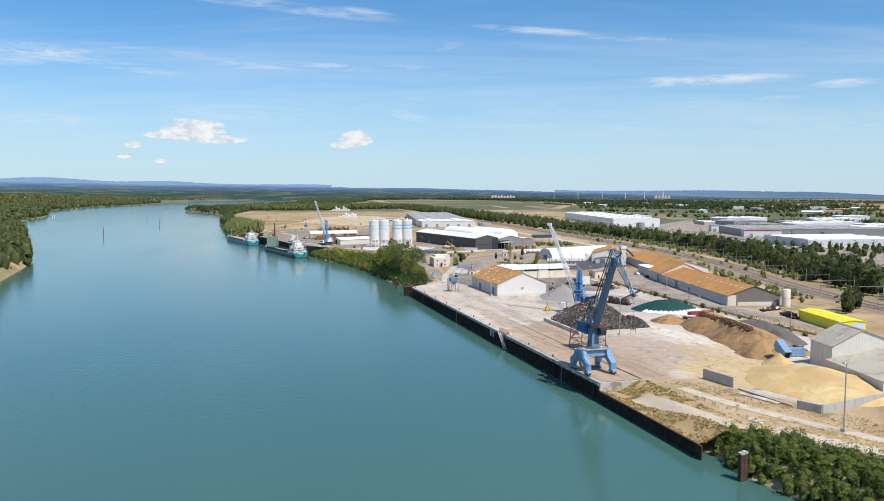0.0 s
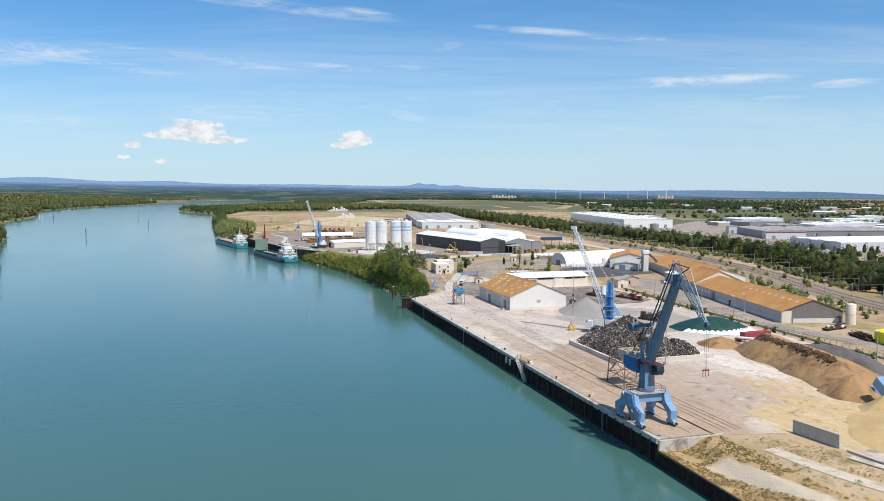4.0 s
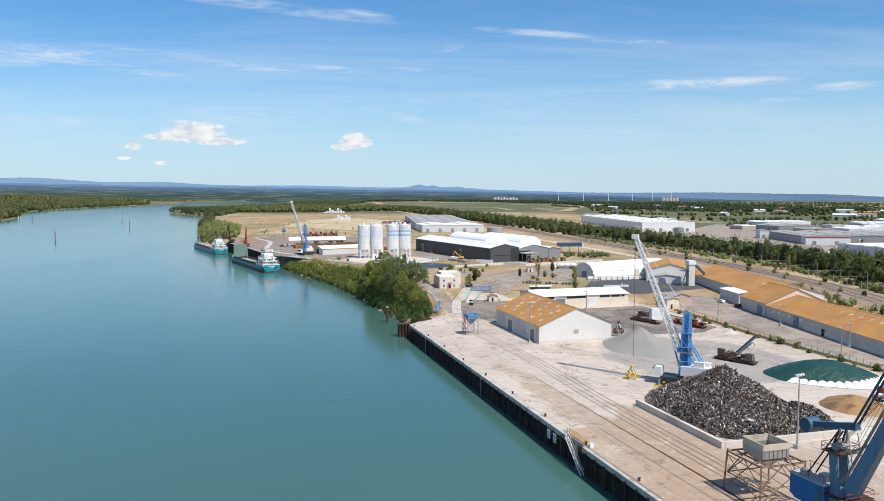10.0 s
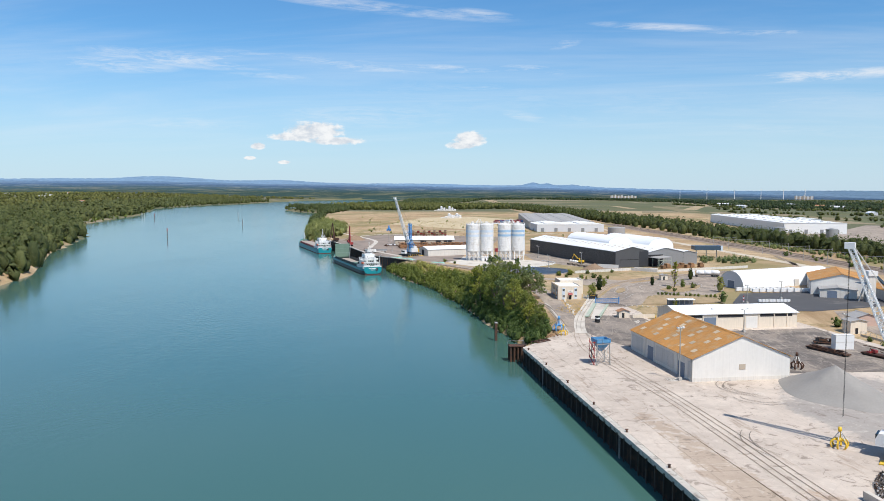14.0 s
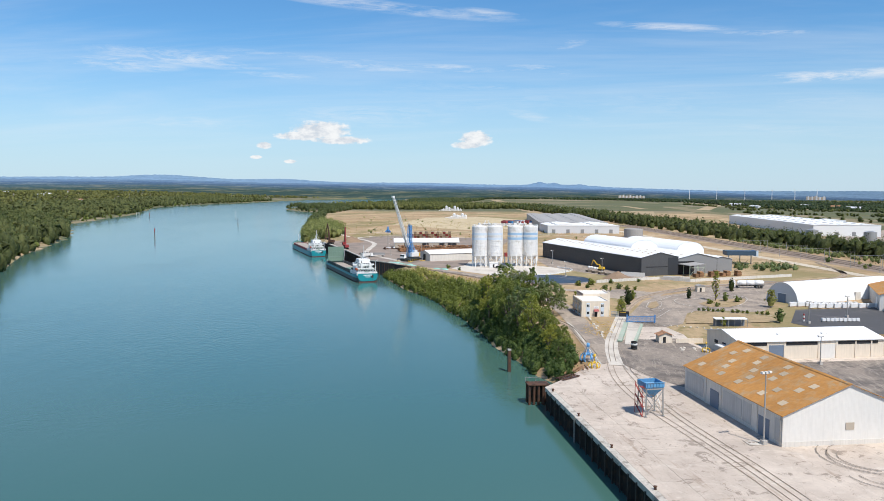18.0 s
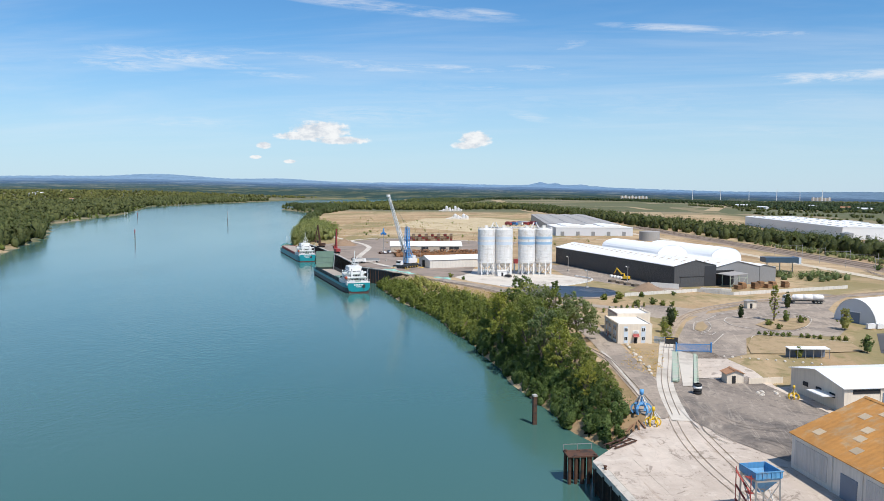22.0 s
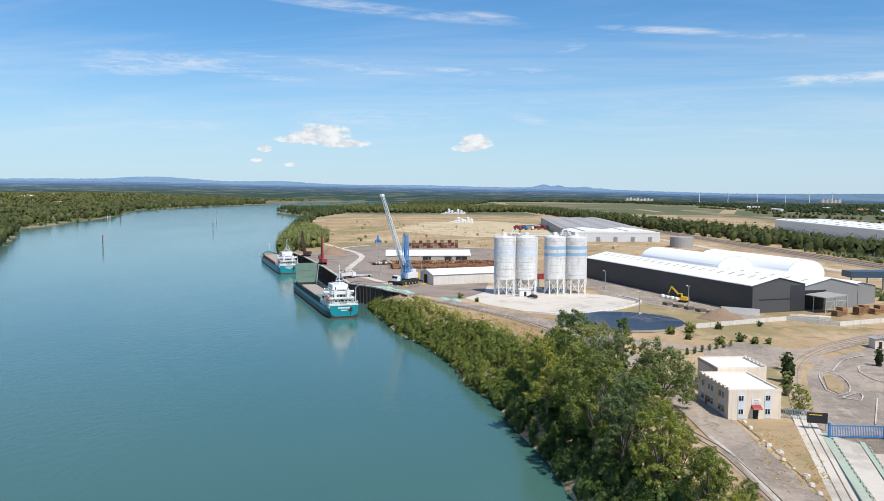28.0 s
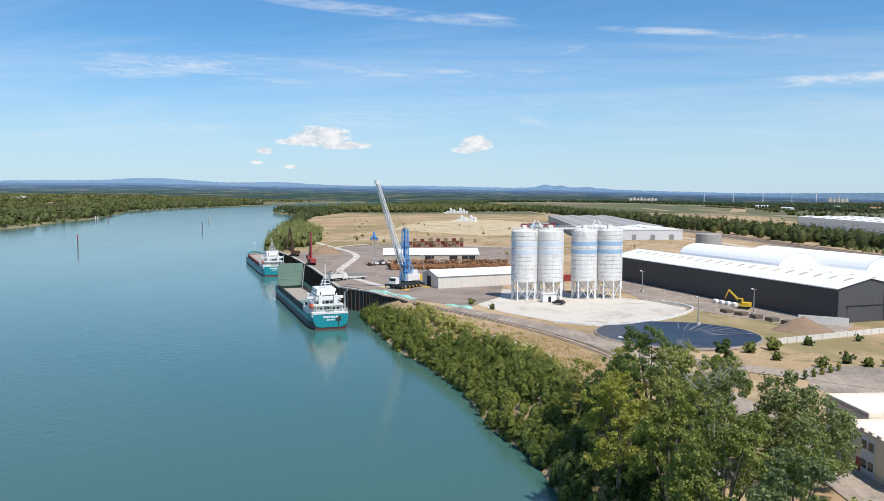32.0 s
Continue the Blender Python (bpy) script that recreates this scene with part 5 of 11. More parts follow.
part("roof", S().prism([(0, 5.6), (10, 6.3), (10, 6.6), (0, 5.9)], "Y", 0, 10.5), M_GREYROOF, can)
for x in (0.3, 5.0, 9.7):
    for y in (0.3, 6.0):
        part("post", S().box(x - 0.12, y - 0.12, 0, x + 0.12, y + 0.12, 5.6 + 0.07 * x), M_PALEGREEN, can)
for x0, x1 in ((0.3, 5.0), (5.0, 9.7)):
    part("brace", S().beam((x0, 0.3, 0.2), (x1, 0.3, 5.0), 0.12), M_PALEGREEN, can)
    part("rail", S().beam((x0, 0.3, 4.6), (x1, 0.3, 4.6), 0.2), M_PALEGREEN, can)
for i in range(11):
    st = thing("timber_stack", "stack of brown sawn timber by the loading canopy", "timber stack", pose(30, 677.8, level(680), 0, 0, TB) @ pose(24 + 2.8 * i + (i % 2), -14.5 + 1.6 * (i % 3), 0, 0, 0, 4 * math.sin(i)), "stacks of sawn timber")
    for z in range(2 + i % 2):
        part("bundle", S().box(0, 0, 0.12 + z * 0.95, 2.2, 2.8, 0.95 + z * 0.95), M_WOOD, st)
        part("bearer", S().box(0.2, 0.3, z * 0.95, 2.0, 0.5, 0.12 + z * 0.95), M_BARK, st)

# long shed with the lichen-covered roof
lg = pose(136.9, 369.5, 5.44, 0, 0, 3.4)
sk = [(0, 8.6, 4 + 6.0 * j, 1.5, 1.5) for j in range(9)] + [(1, 4.6, 4 + 6.0 * j, 1.5, 1.5) for j in range(9)]
dr = [("S", 0.2, 4.2, 0, 5.0, M_YELLOW if False else M_CREAM, "annexe_wall"), ("S", 5.0, 24.0, -0.3, 1.8, M_WALLWHITE, "base_wall"), ("W", 66, 70, 0, 4.0, M_DOORBLUE, "door"), ("W", 48, 50, 0, 2.6, M_DARK, "door")] + [("W", 72 + 4.2 * i, 73.2 + 4.2 * i, 2.6, 3.8, M_WHITE, "window") for i in range(6)]
dr += [("W", 0.5, 62, -0.2, 1.5, M_WALLWHITE, "base_wall")]
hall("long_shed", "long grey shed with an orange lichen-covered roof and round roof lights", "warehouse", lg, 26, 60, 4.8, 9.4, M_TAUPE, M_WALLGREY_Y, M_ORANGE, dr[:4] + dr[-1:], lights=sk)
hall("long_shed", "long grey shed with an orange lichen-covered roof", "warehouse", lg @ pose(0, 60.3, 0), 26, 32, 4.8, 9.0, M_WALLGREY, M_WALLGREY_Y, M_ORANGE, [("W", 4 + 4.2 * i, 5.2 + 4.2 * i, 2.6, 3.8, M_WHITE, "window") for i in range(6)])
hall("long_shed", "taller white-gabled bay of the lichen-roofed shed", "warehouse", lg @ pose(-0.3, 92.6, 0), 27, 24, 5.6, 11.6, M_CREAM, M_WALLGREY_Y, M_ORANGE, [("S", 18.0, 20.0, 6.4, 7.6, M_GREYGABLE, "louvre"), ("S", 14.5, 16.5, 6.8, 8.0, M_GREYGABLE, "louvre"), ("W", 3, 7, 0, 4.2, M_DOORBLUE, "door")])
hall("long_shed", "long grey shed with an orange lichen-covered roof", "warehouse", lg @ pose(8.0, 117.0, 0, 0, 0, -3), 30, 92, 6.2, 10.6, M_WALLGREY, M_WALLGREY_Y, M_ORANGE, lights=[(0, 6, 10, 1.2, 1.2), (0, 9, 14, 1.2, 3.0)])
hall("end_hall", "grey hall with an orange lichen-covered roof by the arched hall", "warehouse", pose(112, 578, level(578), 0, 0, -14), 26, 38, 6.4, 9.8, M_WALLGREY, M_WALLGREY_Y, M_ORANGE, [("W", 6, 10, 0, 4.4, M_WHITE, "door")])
hall("low_annexe", "low white shed with a grey roof", "shed", pose(113, 568, level(568), 0, 0, -14), 15, 9, 3.8, 4.8, M_WALLWHITE, M_WALLWHITE, M_GREYROOF, [("S", 3, 7, 0, 3.2, M_DOORBLUE, "door")])
hall("box_store", "white-roofed grey box store against the long shed", "shed", pose(131.5, 492, level(492), 0, 0, 4), 9, 20, 5.4, 5.9, M_WALLGREY, M_WALLGREY_Y, M_WHITEROOF)
ele = thing("conveyor_tower", "white elevator tower with a grey sloping conveyor", "conveyor", pose(129, 556, level(556), 0, 0, 10))
part("tower", S().box(0, 0, 0, 3.4, 3.4, 11.5), M_WALLWHITE, ele)
part("head", S().box(-0.4, -0.4, 11.5, 3.8, 3.8, 13.6), M_WHITE, ele)
part("chute", S().beam((3.4, 2, 12.2), (11, 4, 6.0), 1.0), M_CRANEDARK, ele)
for x in (-3, -0.6):
    part("leg", S().beam((x, 2, 0), (0, 2, 9), 0.5), M_POLE, ele)
part("platform", S().box(-3, -1, 8.0, 0, 5, 8.3), M_CRANEDARK, ele)
tk = thing("tank", "cream upright steel tank beside the long shed", "tank", pose(163.5, 366.5, 5.44))
part("shell", S().lathe([(1.9, -0.3), (1.9, 8.0), (1.7, 8.3), (0, 8.6)], 24), M_CREAM, tk, smooth=True)
part("hoop", S().lathe([(1.95, 4.0), (1.98, 4.05), (1.95, 4.15)], 24), M_POLE, tk)

# small houses near the gate lane
for x, y, w, l, h, r, lab in ((18.6, 502.3, 4.2, 3.2, 2.6, 3.4, "small cream cabin with a clay tile roof"), (103, 497, 9, 7, 3.2, 4.6, "small pinkish house with a flat overhanging roof"), (96, 482, 6, 5, 4.4, 5.0, "small dark-roofed kiosk beside the yard"), (49.6, 619.4, 3.6, 3.0, 2.8, 3.1, "small beige kiosk by the roundabout")):
    hall("cabin", lab, "cabin", at_world(x, y, 12), w, l, h, r, M_PINK if "pink" in lab else M_CREAM, M_CREAM, M_TILE if "tile" in lab else M_GREYROOF, [("S", w * 0.3, w * 0.3 + 0.9, 0, 2.0, M_DARK, "door")])
part("garden_wall", S().box(0, 0, 0, 9, 0.25, 1.5), M_CREAM, None, at=at_world(23.9, 502.8, 17))
tagged(bpy.data.objects["garden_wall"], "low cream wall beside the cabin", "wall", kind="structure")

# pale gabled house with an annexe at the south end, and the yellow shed
hall("pale_house", "tall pale gabled grain store with a fibre cement roof", "building", pose(118.5, 233, 5.44, 0, 0, 4), 22, 12, 8.3, 13.2, M_WALLWHITE, M_WALLWHITE, M_FIBRE, ridge_at=0.42, lights=[(0, 3, 2, 2.5, 1.2)])
hall("pale_annexe", "low annexe of the grain store with a weathered roof", "building", pose(118.5, 205.5, 5.44, 0, 0, 4), 20, 27, 4.4, 7.4, M_WALLWHITE, M_WALLWHITE, M_FIBRE, ridge_at=0.8)
ys = thing("yellow_shed", "bright lemon-yellow tunnel shed beside the service road", "shed", pose(155.5, 300, 5.44, 0, 0, 4))
part("wall", S().box(0, 0, -0.3, 0.2, 31, 4.0), M_LEMON, ys)
part("wall", S().box(9.8, 0, -0.3, 10, 31, 4.0), M_LEMON, ys)
part("gable_wall", S().prism([(0.2, 0), (9.8, 0), (9.8, 4.0), (5, 4.6), (0.2, 4.0)], "Y", 0.0, 0.2), M_LEMON, ys)
part("roller_door", S().box(4.5, -0.08, 0, 9.4, 0.02, 3.6), M_SILOPALE, ys)
for x0, z0, x1, z1 in ((-0.3, 4.0, 5, 4.65), (5, 4.65, 10.3, 4.0)):
    part("roof", S().prism([(x0, z0), (x1, z1), (x1, z1 + 0.1), (x0, z0 + 0.1)], "Y", -0.3, 31.3), M_LEMON, ys)
for i in range(9):
    part("roof_strip", S().prism([(-0.3, 4.12), (5, 4.77), (5, 4.80), (-0.3, 4.15)], "Y", 1.5 + 3.4 * i, 1.8 + 3.4 * i), M_YELLOW, ys)

# sheds of the ship quay
# The doorway is closed by a dark sheet that paints the shade within.
hall("white_shed", "low white quay shed with a pale roof", "shed", pose(-104.4, 755, level(755), 0, 0, -58.3), 16.5, 44, 4.8, 6.6, M_WALLWHITE, M_WALLWHITE, M_WHITEROOF, [("S", 5.0, 9.0, 0, 4.2, M_DARK, "open_door")], lights=[(0, 3.0, 5 + 7 * i, 1.4, 1.0) for i in range(5)])
wd = hall("open_shed", "open-sided timber shed with a white roof", "shed", pose(-146, 864.6, level(864), 0, 0, -77.4), 18, 51, 4.6, 7.2, M_WALLGREY, M_FARBROWN, M_WHITEROOF)
# Dark boxes on the wall stand for the shaded openings.
for y0, y1 in ((22, 27), (35, 39.5), (42, 49)):
    part("open_bay", S().box(17.95, y0, 0, 18.06, y1, 3.9), M_DARK, wd)
for i in range(11):
    part("post", S().box(18.0, 5 * i + 0.2, 0, 18.18, 5 * i + 0.45, 4.6), M_POLE, wd)

# silos on lattice stands
for k, (x, y) in enumerate(((-61.2, 715.7), (-52.2, 718.4), (-40.3, 722.0), (-31.4, 724.8))):
    si = thing("silo", "white cement silo on a braced steel stand, " + ("pale bands" if k < 2 else "blue bands"), "silo", pose(x, y, level(y) - 0.1, 0, 0, 17), "cement silos")
    prof_ = [(1.2, 4.2), (4.45, 6.6)]
    z = 6.6
    while z < 23.4:
        prof_ += [(4.5, z + 0.03), (4.5, z + 1.28), (4.36, z + 1.32), (4.36, z + 1.40)]
        z += 1.45
    prof_ += [(4.5, z), (4.3, z + 0.3), (0.0, z + 1.0)]
    part("shell", S().lathe(prof_, 40), M_SILO, si, smooth=False)
    for z0, z1 in ((19.0, 20.4), (16.2, 17.6)):
        part("band", S().lathe([(4.53, z0), (4.54, z0 + 0.02), (4.54, z1), (4.53, z1 + 0.02)], 40), M_SILOBLUE if k > 1 else M_SILOPALE, si)
    for i in range(8):
        t0, t1 = 2 * math.pi * i / 8, 2 * math.pi * (i + 1) / 8
        p0, p1 = (4.3 * math.cos(t0), 4.3 * math.sin(t0)), (4.3 * math.cos(t1), 4.3 * math.sin(t1))
        part("leg", S().box(p0[0] - 0.2, p0[1] - 0.2, 0, p0[0] + 0.2, p0[1] + 0.2, 6.7), M_WHITE, si)
        part("brace", S().beam((*p0, 0.4), (*p1, 5.9), 0.16).beam((*p1, 0.4), (*p0, 5.9), 0.16).beam((*p0, 3.2), (*p1, 3.2), 0.16), M_WHITE, si)
    rail = S()
    for i in range(20):
        t0, t1 = 2 * math.pi * i / 20, 2 * math.pi * (i + 1) / 20
        p0, p1 = (4.3 * math.cos(t0), 4.3 * math.sin(t0)), (4.3 * math.cos(t1), 4.3 * math.sin(t1))
        rail.rod((*p0, 24.0), (*p0, 25.2), 0.05, n=5).beam((*p0, 25.2), (*p1, 25.2), 0.08).beam((*p0, 24.7), (*p1, 24.7), 0.06)
    part("railing", rail, M_WHITE, si)
    part("ladder", S().box(4.5, -0.4, 3, 4.75, -0.33, 25).box(4.5, 0.33, 3, 4.75, 0.4, 25), M_WHITE, si)
    part("top_filter", S().box(-0.8, -0.8, 24.4, 0.8, 0.8, 26.2), M_WALLGREY, si)
for x, y in ((-57, 717), (-36, 723)):
    fr = thing("head_frame", "white steel frame over a pair of silos", "frame", pose(x, y, level(y) + 24.4, 0, 0, 17), "head frames on the silos")
    for q in ((-2.2, -1), (2.2, -1), (-2.2, 1), (2.2, 1)):
        part("leg", S().beam((q[0], q[1], 0), (q[0] * 0.25, q[1] * 0.3, 3.4), 0.22), M_WHITE, fr)
    part("cross_beam", S().beam((-2.5, 0, 1.4), (2.5, 0, 1.4), 0.3), M_WHITE, fr)
wk = thing("silo_walkway", "white catwalk linking the silo tops", "walkway", pose(-46.5, 720, level(720) + 24.6, 0, 0, 17))
part("deck", S().box(-8, -0.6, 0, 8, 0.6, 0.25), M_WHITE, wk)
for y in (-0.6, 0.55):
    part("handrail", S().box(-8, y, 1.1, 8, y + 0.06, 1.2), M_WHITE, wk)
part("feed_pipe", S().rod((-14, 1.0, 0.4), (14, 1.0, 0.4), 0.3), M_POLE, wk)
kb = thing("control_cabin", "small white control cabin under the silos", "cabin", pose(-52.5, 710.5, level(710), 0, 0, 17))
part("body", S().box(-2.4, -1.5, 0, 2.4, 1.5, 2.8), M_WHITE, kb)
part("roof", S().box(-2.6, -1.7, 2.8, 2.6, 1.7, 3.0), M_WALLGREY, kb)
part("door", S().box(-0.5, -1.56, 0, 0.5, -1.48, 2.0), M_DARK, kb)
kerb = thing("kerb", "row of white kerb blocks round the silo pad", "kerb", Matrix(), kind="structure")
kl = smooth_line([(-50, 667), (-36, 663), (-20, 675), (-8, 694), (-7, 706), (-15, 717)], 2.6)
for i, c in enumerate(kl[:-1]):
    d = kl[i + 1] - c
    part("kerb_block", S().beam((c.x, c.y, level(c.y) + 0.3), (c.x + d.x * 0.9, c.y + d.y * 0.9, level(c.y) + 0.3), 0.5, 0.6), M_WHITE, kerb)


# ---- cranes ----
def lattice(name, parent, mat, p, q, w, h, w2, h2, bays, chord=0.16, lace=0.09, back=None):
    """A lattice boom from p to q: four chords, each its own part, and the lacing between them."""
    p, q = Vector(p), Vector(q)
    d = (q - p).normalized()
    s = d.cross(Vector((0, 0, 1))).normalized()
    u = s.cross(d)
    corner = lambda t, i, j: p.lerp(q, t) + s * (i * (w + (w2 - w) * t) / 2) + u * (j * (h + (h2 - h) * t) / 2)
    for i, j in ((-1, -1), (1, -1), (1, 1), (-1, 1)):
        part("chord", S().beam(corner(0, i, j), corner(1, i, j), chord), mat, parent)
    sd = S()
    for k in range(bays):
        t0, t1 = k / bays, (k + 1) / bays
        for (i0, j0), (i1, j1) in (((-1, -1), (1, -1)), ((1, -1), (1, 1)), ((1, 1), (-1, 1)), ((-1, 1), (-1, -1))):
            sd.beam(corner(t0, i0, j0), corner(t1, i1, j1), lace)
            sd.beam(corner(t1, i0, j0), corner(t1, i1, j1), lace)
    part(name, sd, mat, parent)


def portal_crane():
    top = thing("portal_crane", "blue-grey level-luffing portal crane on stepped light blue legs", "harbour crane", at_port(3.5, -215.8, 0, 0.15))
    gx, gy = 4.15, 4.6
    # portal: two stepped side frames along the rails, each on two bogies
    half = [(5.35, 1.5), (5.5, 3.5), (3.1, 4.9), (2.2, 7.0)]
    under = [(4.2, 1.5), (3.5, 2.9), (1.6, 4.0)]
    prof = [(-y, z) for y, z in half] + [(y, z) for y, z in reversed(half)] + under + [(-y, z) for y, z in reversed(under)]
    for sx in (-1, 1):
        fr = part("side_frame", S().prism(prof, "X", sx * gx - 0.85, sx * gx + 0.85), M_LIGHTBLUE, top)
        part("web_plate", S().box(sx * (gx - 0.86) - 0.05, -1.5, 4.3, sx * (gx - 0.86) + 0.05, 1.5, 6.7), M_CRANEBLUE, fr)
        for sy in (-1, 1):
            x, y = sx * gx, sy * gy
            bg = part("bogie", S().prism([(y - 1.7, 0.5), (y + 1.7, 0.5), (y + 1.5, 1.0), (y + 0.5, 1.5), (y - 0.5, 1.5), (y - 1.5, 1.0)], "X", x - 0.5, x + 0.5), M_LIGHTBLUE, top)
            for k in (-1.2, -0.4, 0.4, 1.2):
                part("wheel", S().rod((x - 0.2, y + k, 0.34), (x + 0.2, y + k, 0.34), 0.34, n=14), M_RUST, bg)
            part("motor", S().box(x + sx * 0.5 - 0.3, y - 0.9, 0.7, x + sx * 0.5 + 0.3, y - 0.3, 1.25), M_POLE, bg)
            part("buffer", S().beam((x, y + sy * 1.7, 0.8), (x, y + sy * 2.2, 0.7), 0.4), M_RUST, bg)
    part("cross_girder", S().box(-gx + 0.87, -1.9, 5.0, gx - 0.87, 1.9, 6.95), M_LIGHTBLUE, top)
    pf = part("portal_deck", S().prism([(-3.6, -2.6), (3.6, -2.6), (4.2, 0), (3.6, 2.6), (-3.6, 2.6), (-4.2, 0)], "Z", 7.02, 7.16), M_CONC, top)
    rail = S()
    rim = [(-3.6, -2.6), (0, -2.6), (3.6, -2.6), (4.1, 0), (3.6, 2.6), (0, 2.6), (-3.6, 2.6), (-4.1, 0)]
    for p0, p1 in zip(rim, rim[1:] + rim[:1]):
        rail.rod((*p0, 7.1), (*p0, 8.2), 0.05, n=5).beam((*p0, 8.2), (*p1, 8.2), 0.07).beam((*p0, 7.65), (*p1, 7.65), 0.06)
    part("railing", rail, M_RUST, pf)
    part("stair", S().beam((-gx - 0.9, -3.2, 1.2), (-gx - 0.9, 1.6, 7.0), 0.7, 0.15), M_POLE, top)
    up = part("slewing_tower", S().lathe([(0, 7.17), (2.0, 7.17), (2.0, 7.9), (0, 7.9)], 20).add([(x * w, y * w, z) for z, w in ((7.9, 1.32), (11.2, 1.12), (14.6, 1.02)) for x, y in ((-1, -1), (1, -1), (1, 1), (-1, 1))],
                                       [(3, 2, 1, 0), (8, 9, 10, 11)] + [(4 * r + i, 4 * r + (i + 1) % 4, 4 * r + 4 + (i + 1) % 4, 4 * r + 4 + i) for r in (0, 1) for i in range(4)]), M_CRANEBLUE, top)
    up.matrix_local = pose(0, 0, 0, 0, 0, 5)
    part("tower_door", S().box(-1.62, -0.5, 8.0, -1.5, 0.4, 9.8), M_BOOM, up)
    # forward is -y
    part("boom", S().beam((0, -1.2, 13.9), (0, -10.6, 33.4), 1.25, 1.6, 1.05, 1.05), M_BOOM, up)
    for x in (-0.66, 0.66):
        part("boom_flange", S().beam((x, -1.3, 14.3), (x * 0.8, -10.4, 33.2), 0.07, 1.7, 0.07, 1.2), M_CRANEBLUE, up)
    bs = part("boom_stair", S().beam((-0.3, -0.4, 15.6), (-0.3, -9.7, 34.2), 0.6, 0.08), M_POLE, up)
    hr = S()
    for k in range(9):
        q = Vector((-0.3, -0.4, 15.6)).lerp(Vector((-0.3, -9.7, 34.2)), k / 8)
        for x in (-0.3, 0.3):
            hr.rod(q + Vector((x, 0, 0)), q + Vector((x, 0.6, 0.6)), 0.025, n=4)
    part("handrail", hr.rod((-0.6, 0.2, 16.2), (-0.6, -9.1, 34.8), 0.03, n=4).rod((0.0, 0.2, 16.2), (0.0, -9.1, 34.8), 0.03, n=4), M_POLE, bs)
    for x in (-0.95, 0.95):
        ck = part("cheek", S().beam((x, 0.1, 13.6), (x * 0.85, 0.9, 19.2), 0.42, 1.5, 0.36, 1.1), M_CRANEBLUE, up)
        part("head_leg", S().rod((x * 0.85, 0.4, 19.1), (x * 0.6, 0.1, 22.4), 0.13, n=6), M_POLE, ck)
        part("head_leg", S().rod((x * 0.85, 1.3, 19.1), (x * 0.6, 0.2, 22.4), 0.13, n=6), M_RUST, ck)
        part("pulley_bow", S().rod((x * 0.85, -1.2, 22.0), (x * 0.9, -2.3, 17.4), 0.07, n=5), M_POLE, ck)
    hd = part("head_gallery", S().box(-1.6, -0.8, 19.2, 1.6, 2.0, 19.32), M_RUST, up)
    g = S()
    for p0, p1 in (((-1.6, -0.8), (1.6, -0.8)), ((1.6, -0.8), (1.6, 2.0)), ((1.6, 2.0), (-1.6, 2.0)), ((-1.6, 2.0), (-1.6, -0.8))):
        g.beam((*p0, 20.3), (*p1, 20.3), 0.06).rod((*p0, 19.3), (*p0, 20.3), 0.04, n=4).beam((*p0, 19.8), (*p1, 19.8), 0.05)
    part("railing", g, M_RUST, hd)
    part("winch", S().rod((-0.9, 0.6, 19.9), (0.9, 0.6, 19.9), 0.5, n=12), M_POLE, hd)
    mh = part("machine_house", S().prism([(1.2, 11.2), (5.8, 11.5), (6.8, 12.0), (6.8, 14.6), (1.2, 14.6)], "X", -1.7, 1.7), M_HOUSEBLUE, up, "deep blue machinery house")
    part("roof", S().box(-1.8, 1.1, 14.6, 1.8, 6.9, 14.78), M_CONC, mh)
    rl = S()
    for x, y in ((-1.7, 1.3), (-1.7, 3.8), (-1.7, 6.7), (1.7, 6.7), (1.7, 3.8), (1.7, 1.3)):
        rl.rod((x, y, 14.7), (x, y, 15.8), 0.04, n=4)
    part("railing", rl.beam((-1.7, 1.3, 15.8), (-1.7, 6.7, 15.8), 0.06).beam((-1.7, 6.7, 15.8), (1.7, 6.7, 15.8), 0.06).beam((1.7, 6.7, 15.8), (1.7, 1.3, 15.8), 0.06), M_RUST, mh)
    part("roof_vent", S().box(-0.6, 2.0, 14.78, 0.6, 3.2, 15.6).box(-1.2, 4.6, 14.78, -0.2, 5.6, 15.4), M_POLE, mh)
    part("door", S().box(-1.76, 1.6, 12.2, -1.68, 2.5, 14.2), M_BOOM, mh)
    cab = part("cab", S().prism([(-3.1, 11.4), (-1.3, 11.2), (-1.3, 13.6), (-3.3, 13.6), (-3.5, 12.4)], "X", 0.5, 2.4), M_CRANEDARK, up)
    part("cab_window", S().prism([(-3.55, 12.4), (-3.35, 13.3), (-1.6, 13.3), (-1.6, 12.1), (-3.42, 12.0)], "X", 0.46, 2.44), GLASS, cab)
    part("cab_roof", S().box(0.4, -3.4, 13.6, 2.5, -1.2, 13.75), M_RUST, cab)
    gl = part("gallery", S().box(-2.0, -2.4, 13.75, 2.6, 1.2, 13.85), M_RUST, up)
    g = S()
    for x, y in ((-2.0, -2.4), (0.3, -2.4), (2.6, -2.4), (2.6, 0), (2.6, 1.2), (-2.0, 1.2), (-2.0, 0)):
        g.rod((x, y, 13.8), (x, y, 14.9), 0.04, n=4)
    part("railing", g.beam((-2.0, -2.4, 14.9), (2.6, -2.4, 14.9), 0.07).beam((2.6, -2.4, 14.9), (2.6, 1.2, 14.9), 0.07).beam((-2.0, -2.4, 14.4), (2.6, -2.4, 14.4), 0.05), M_RED, gl)
    lv = part("lever_arm", S().beam((0, -1.9, 23.1), (0, 5.2, 21.5), 0.9, 0.9, 0.8, 0.7), M_BOOM, up)
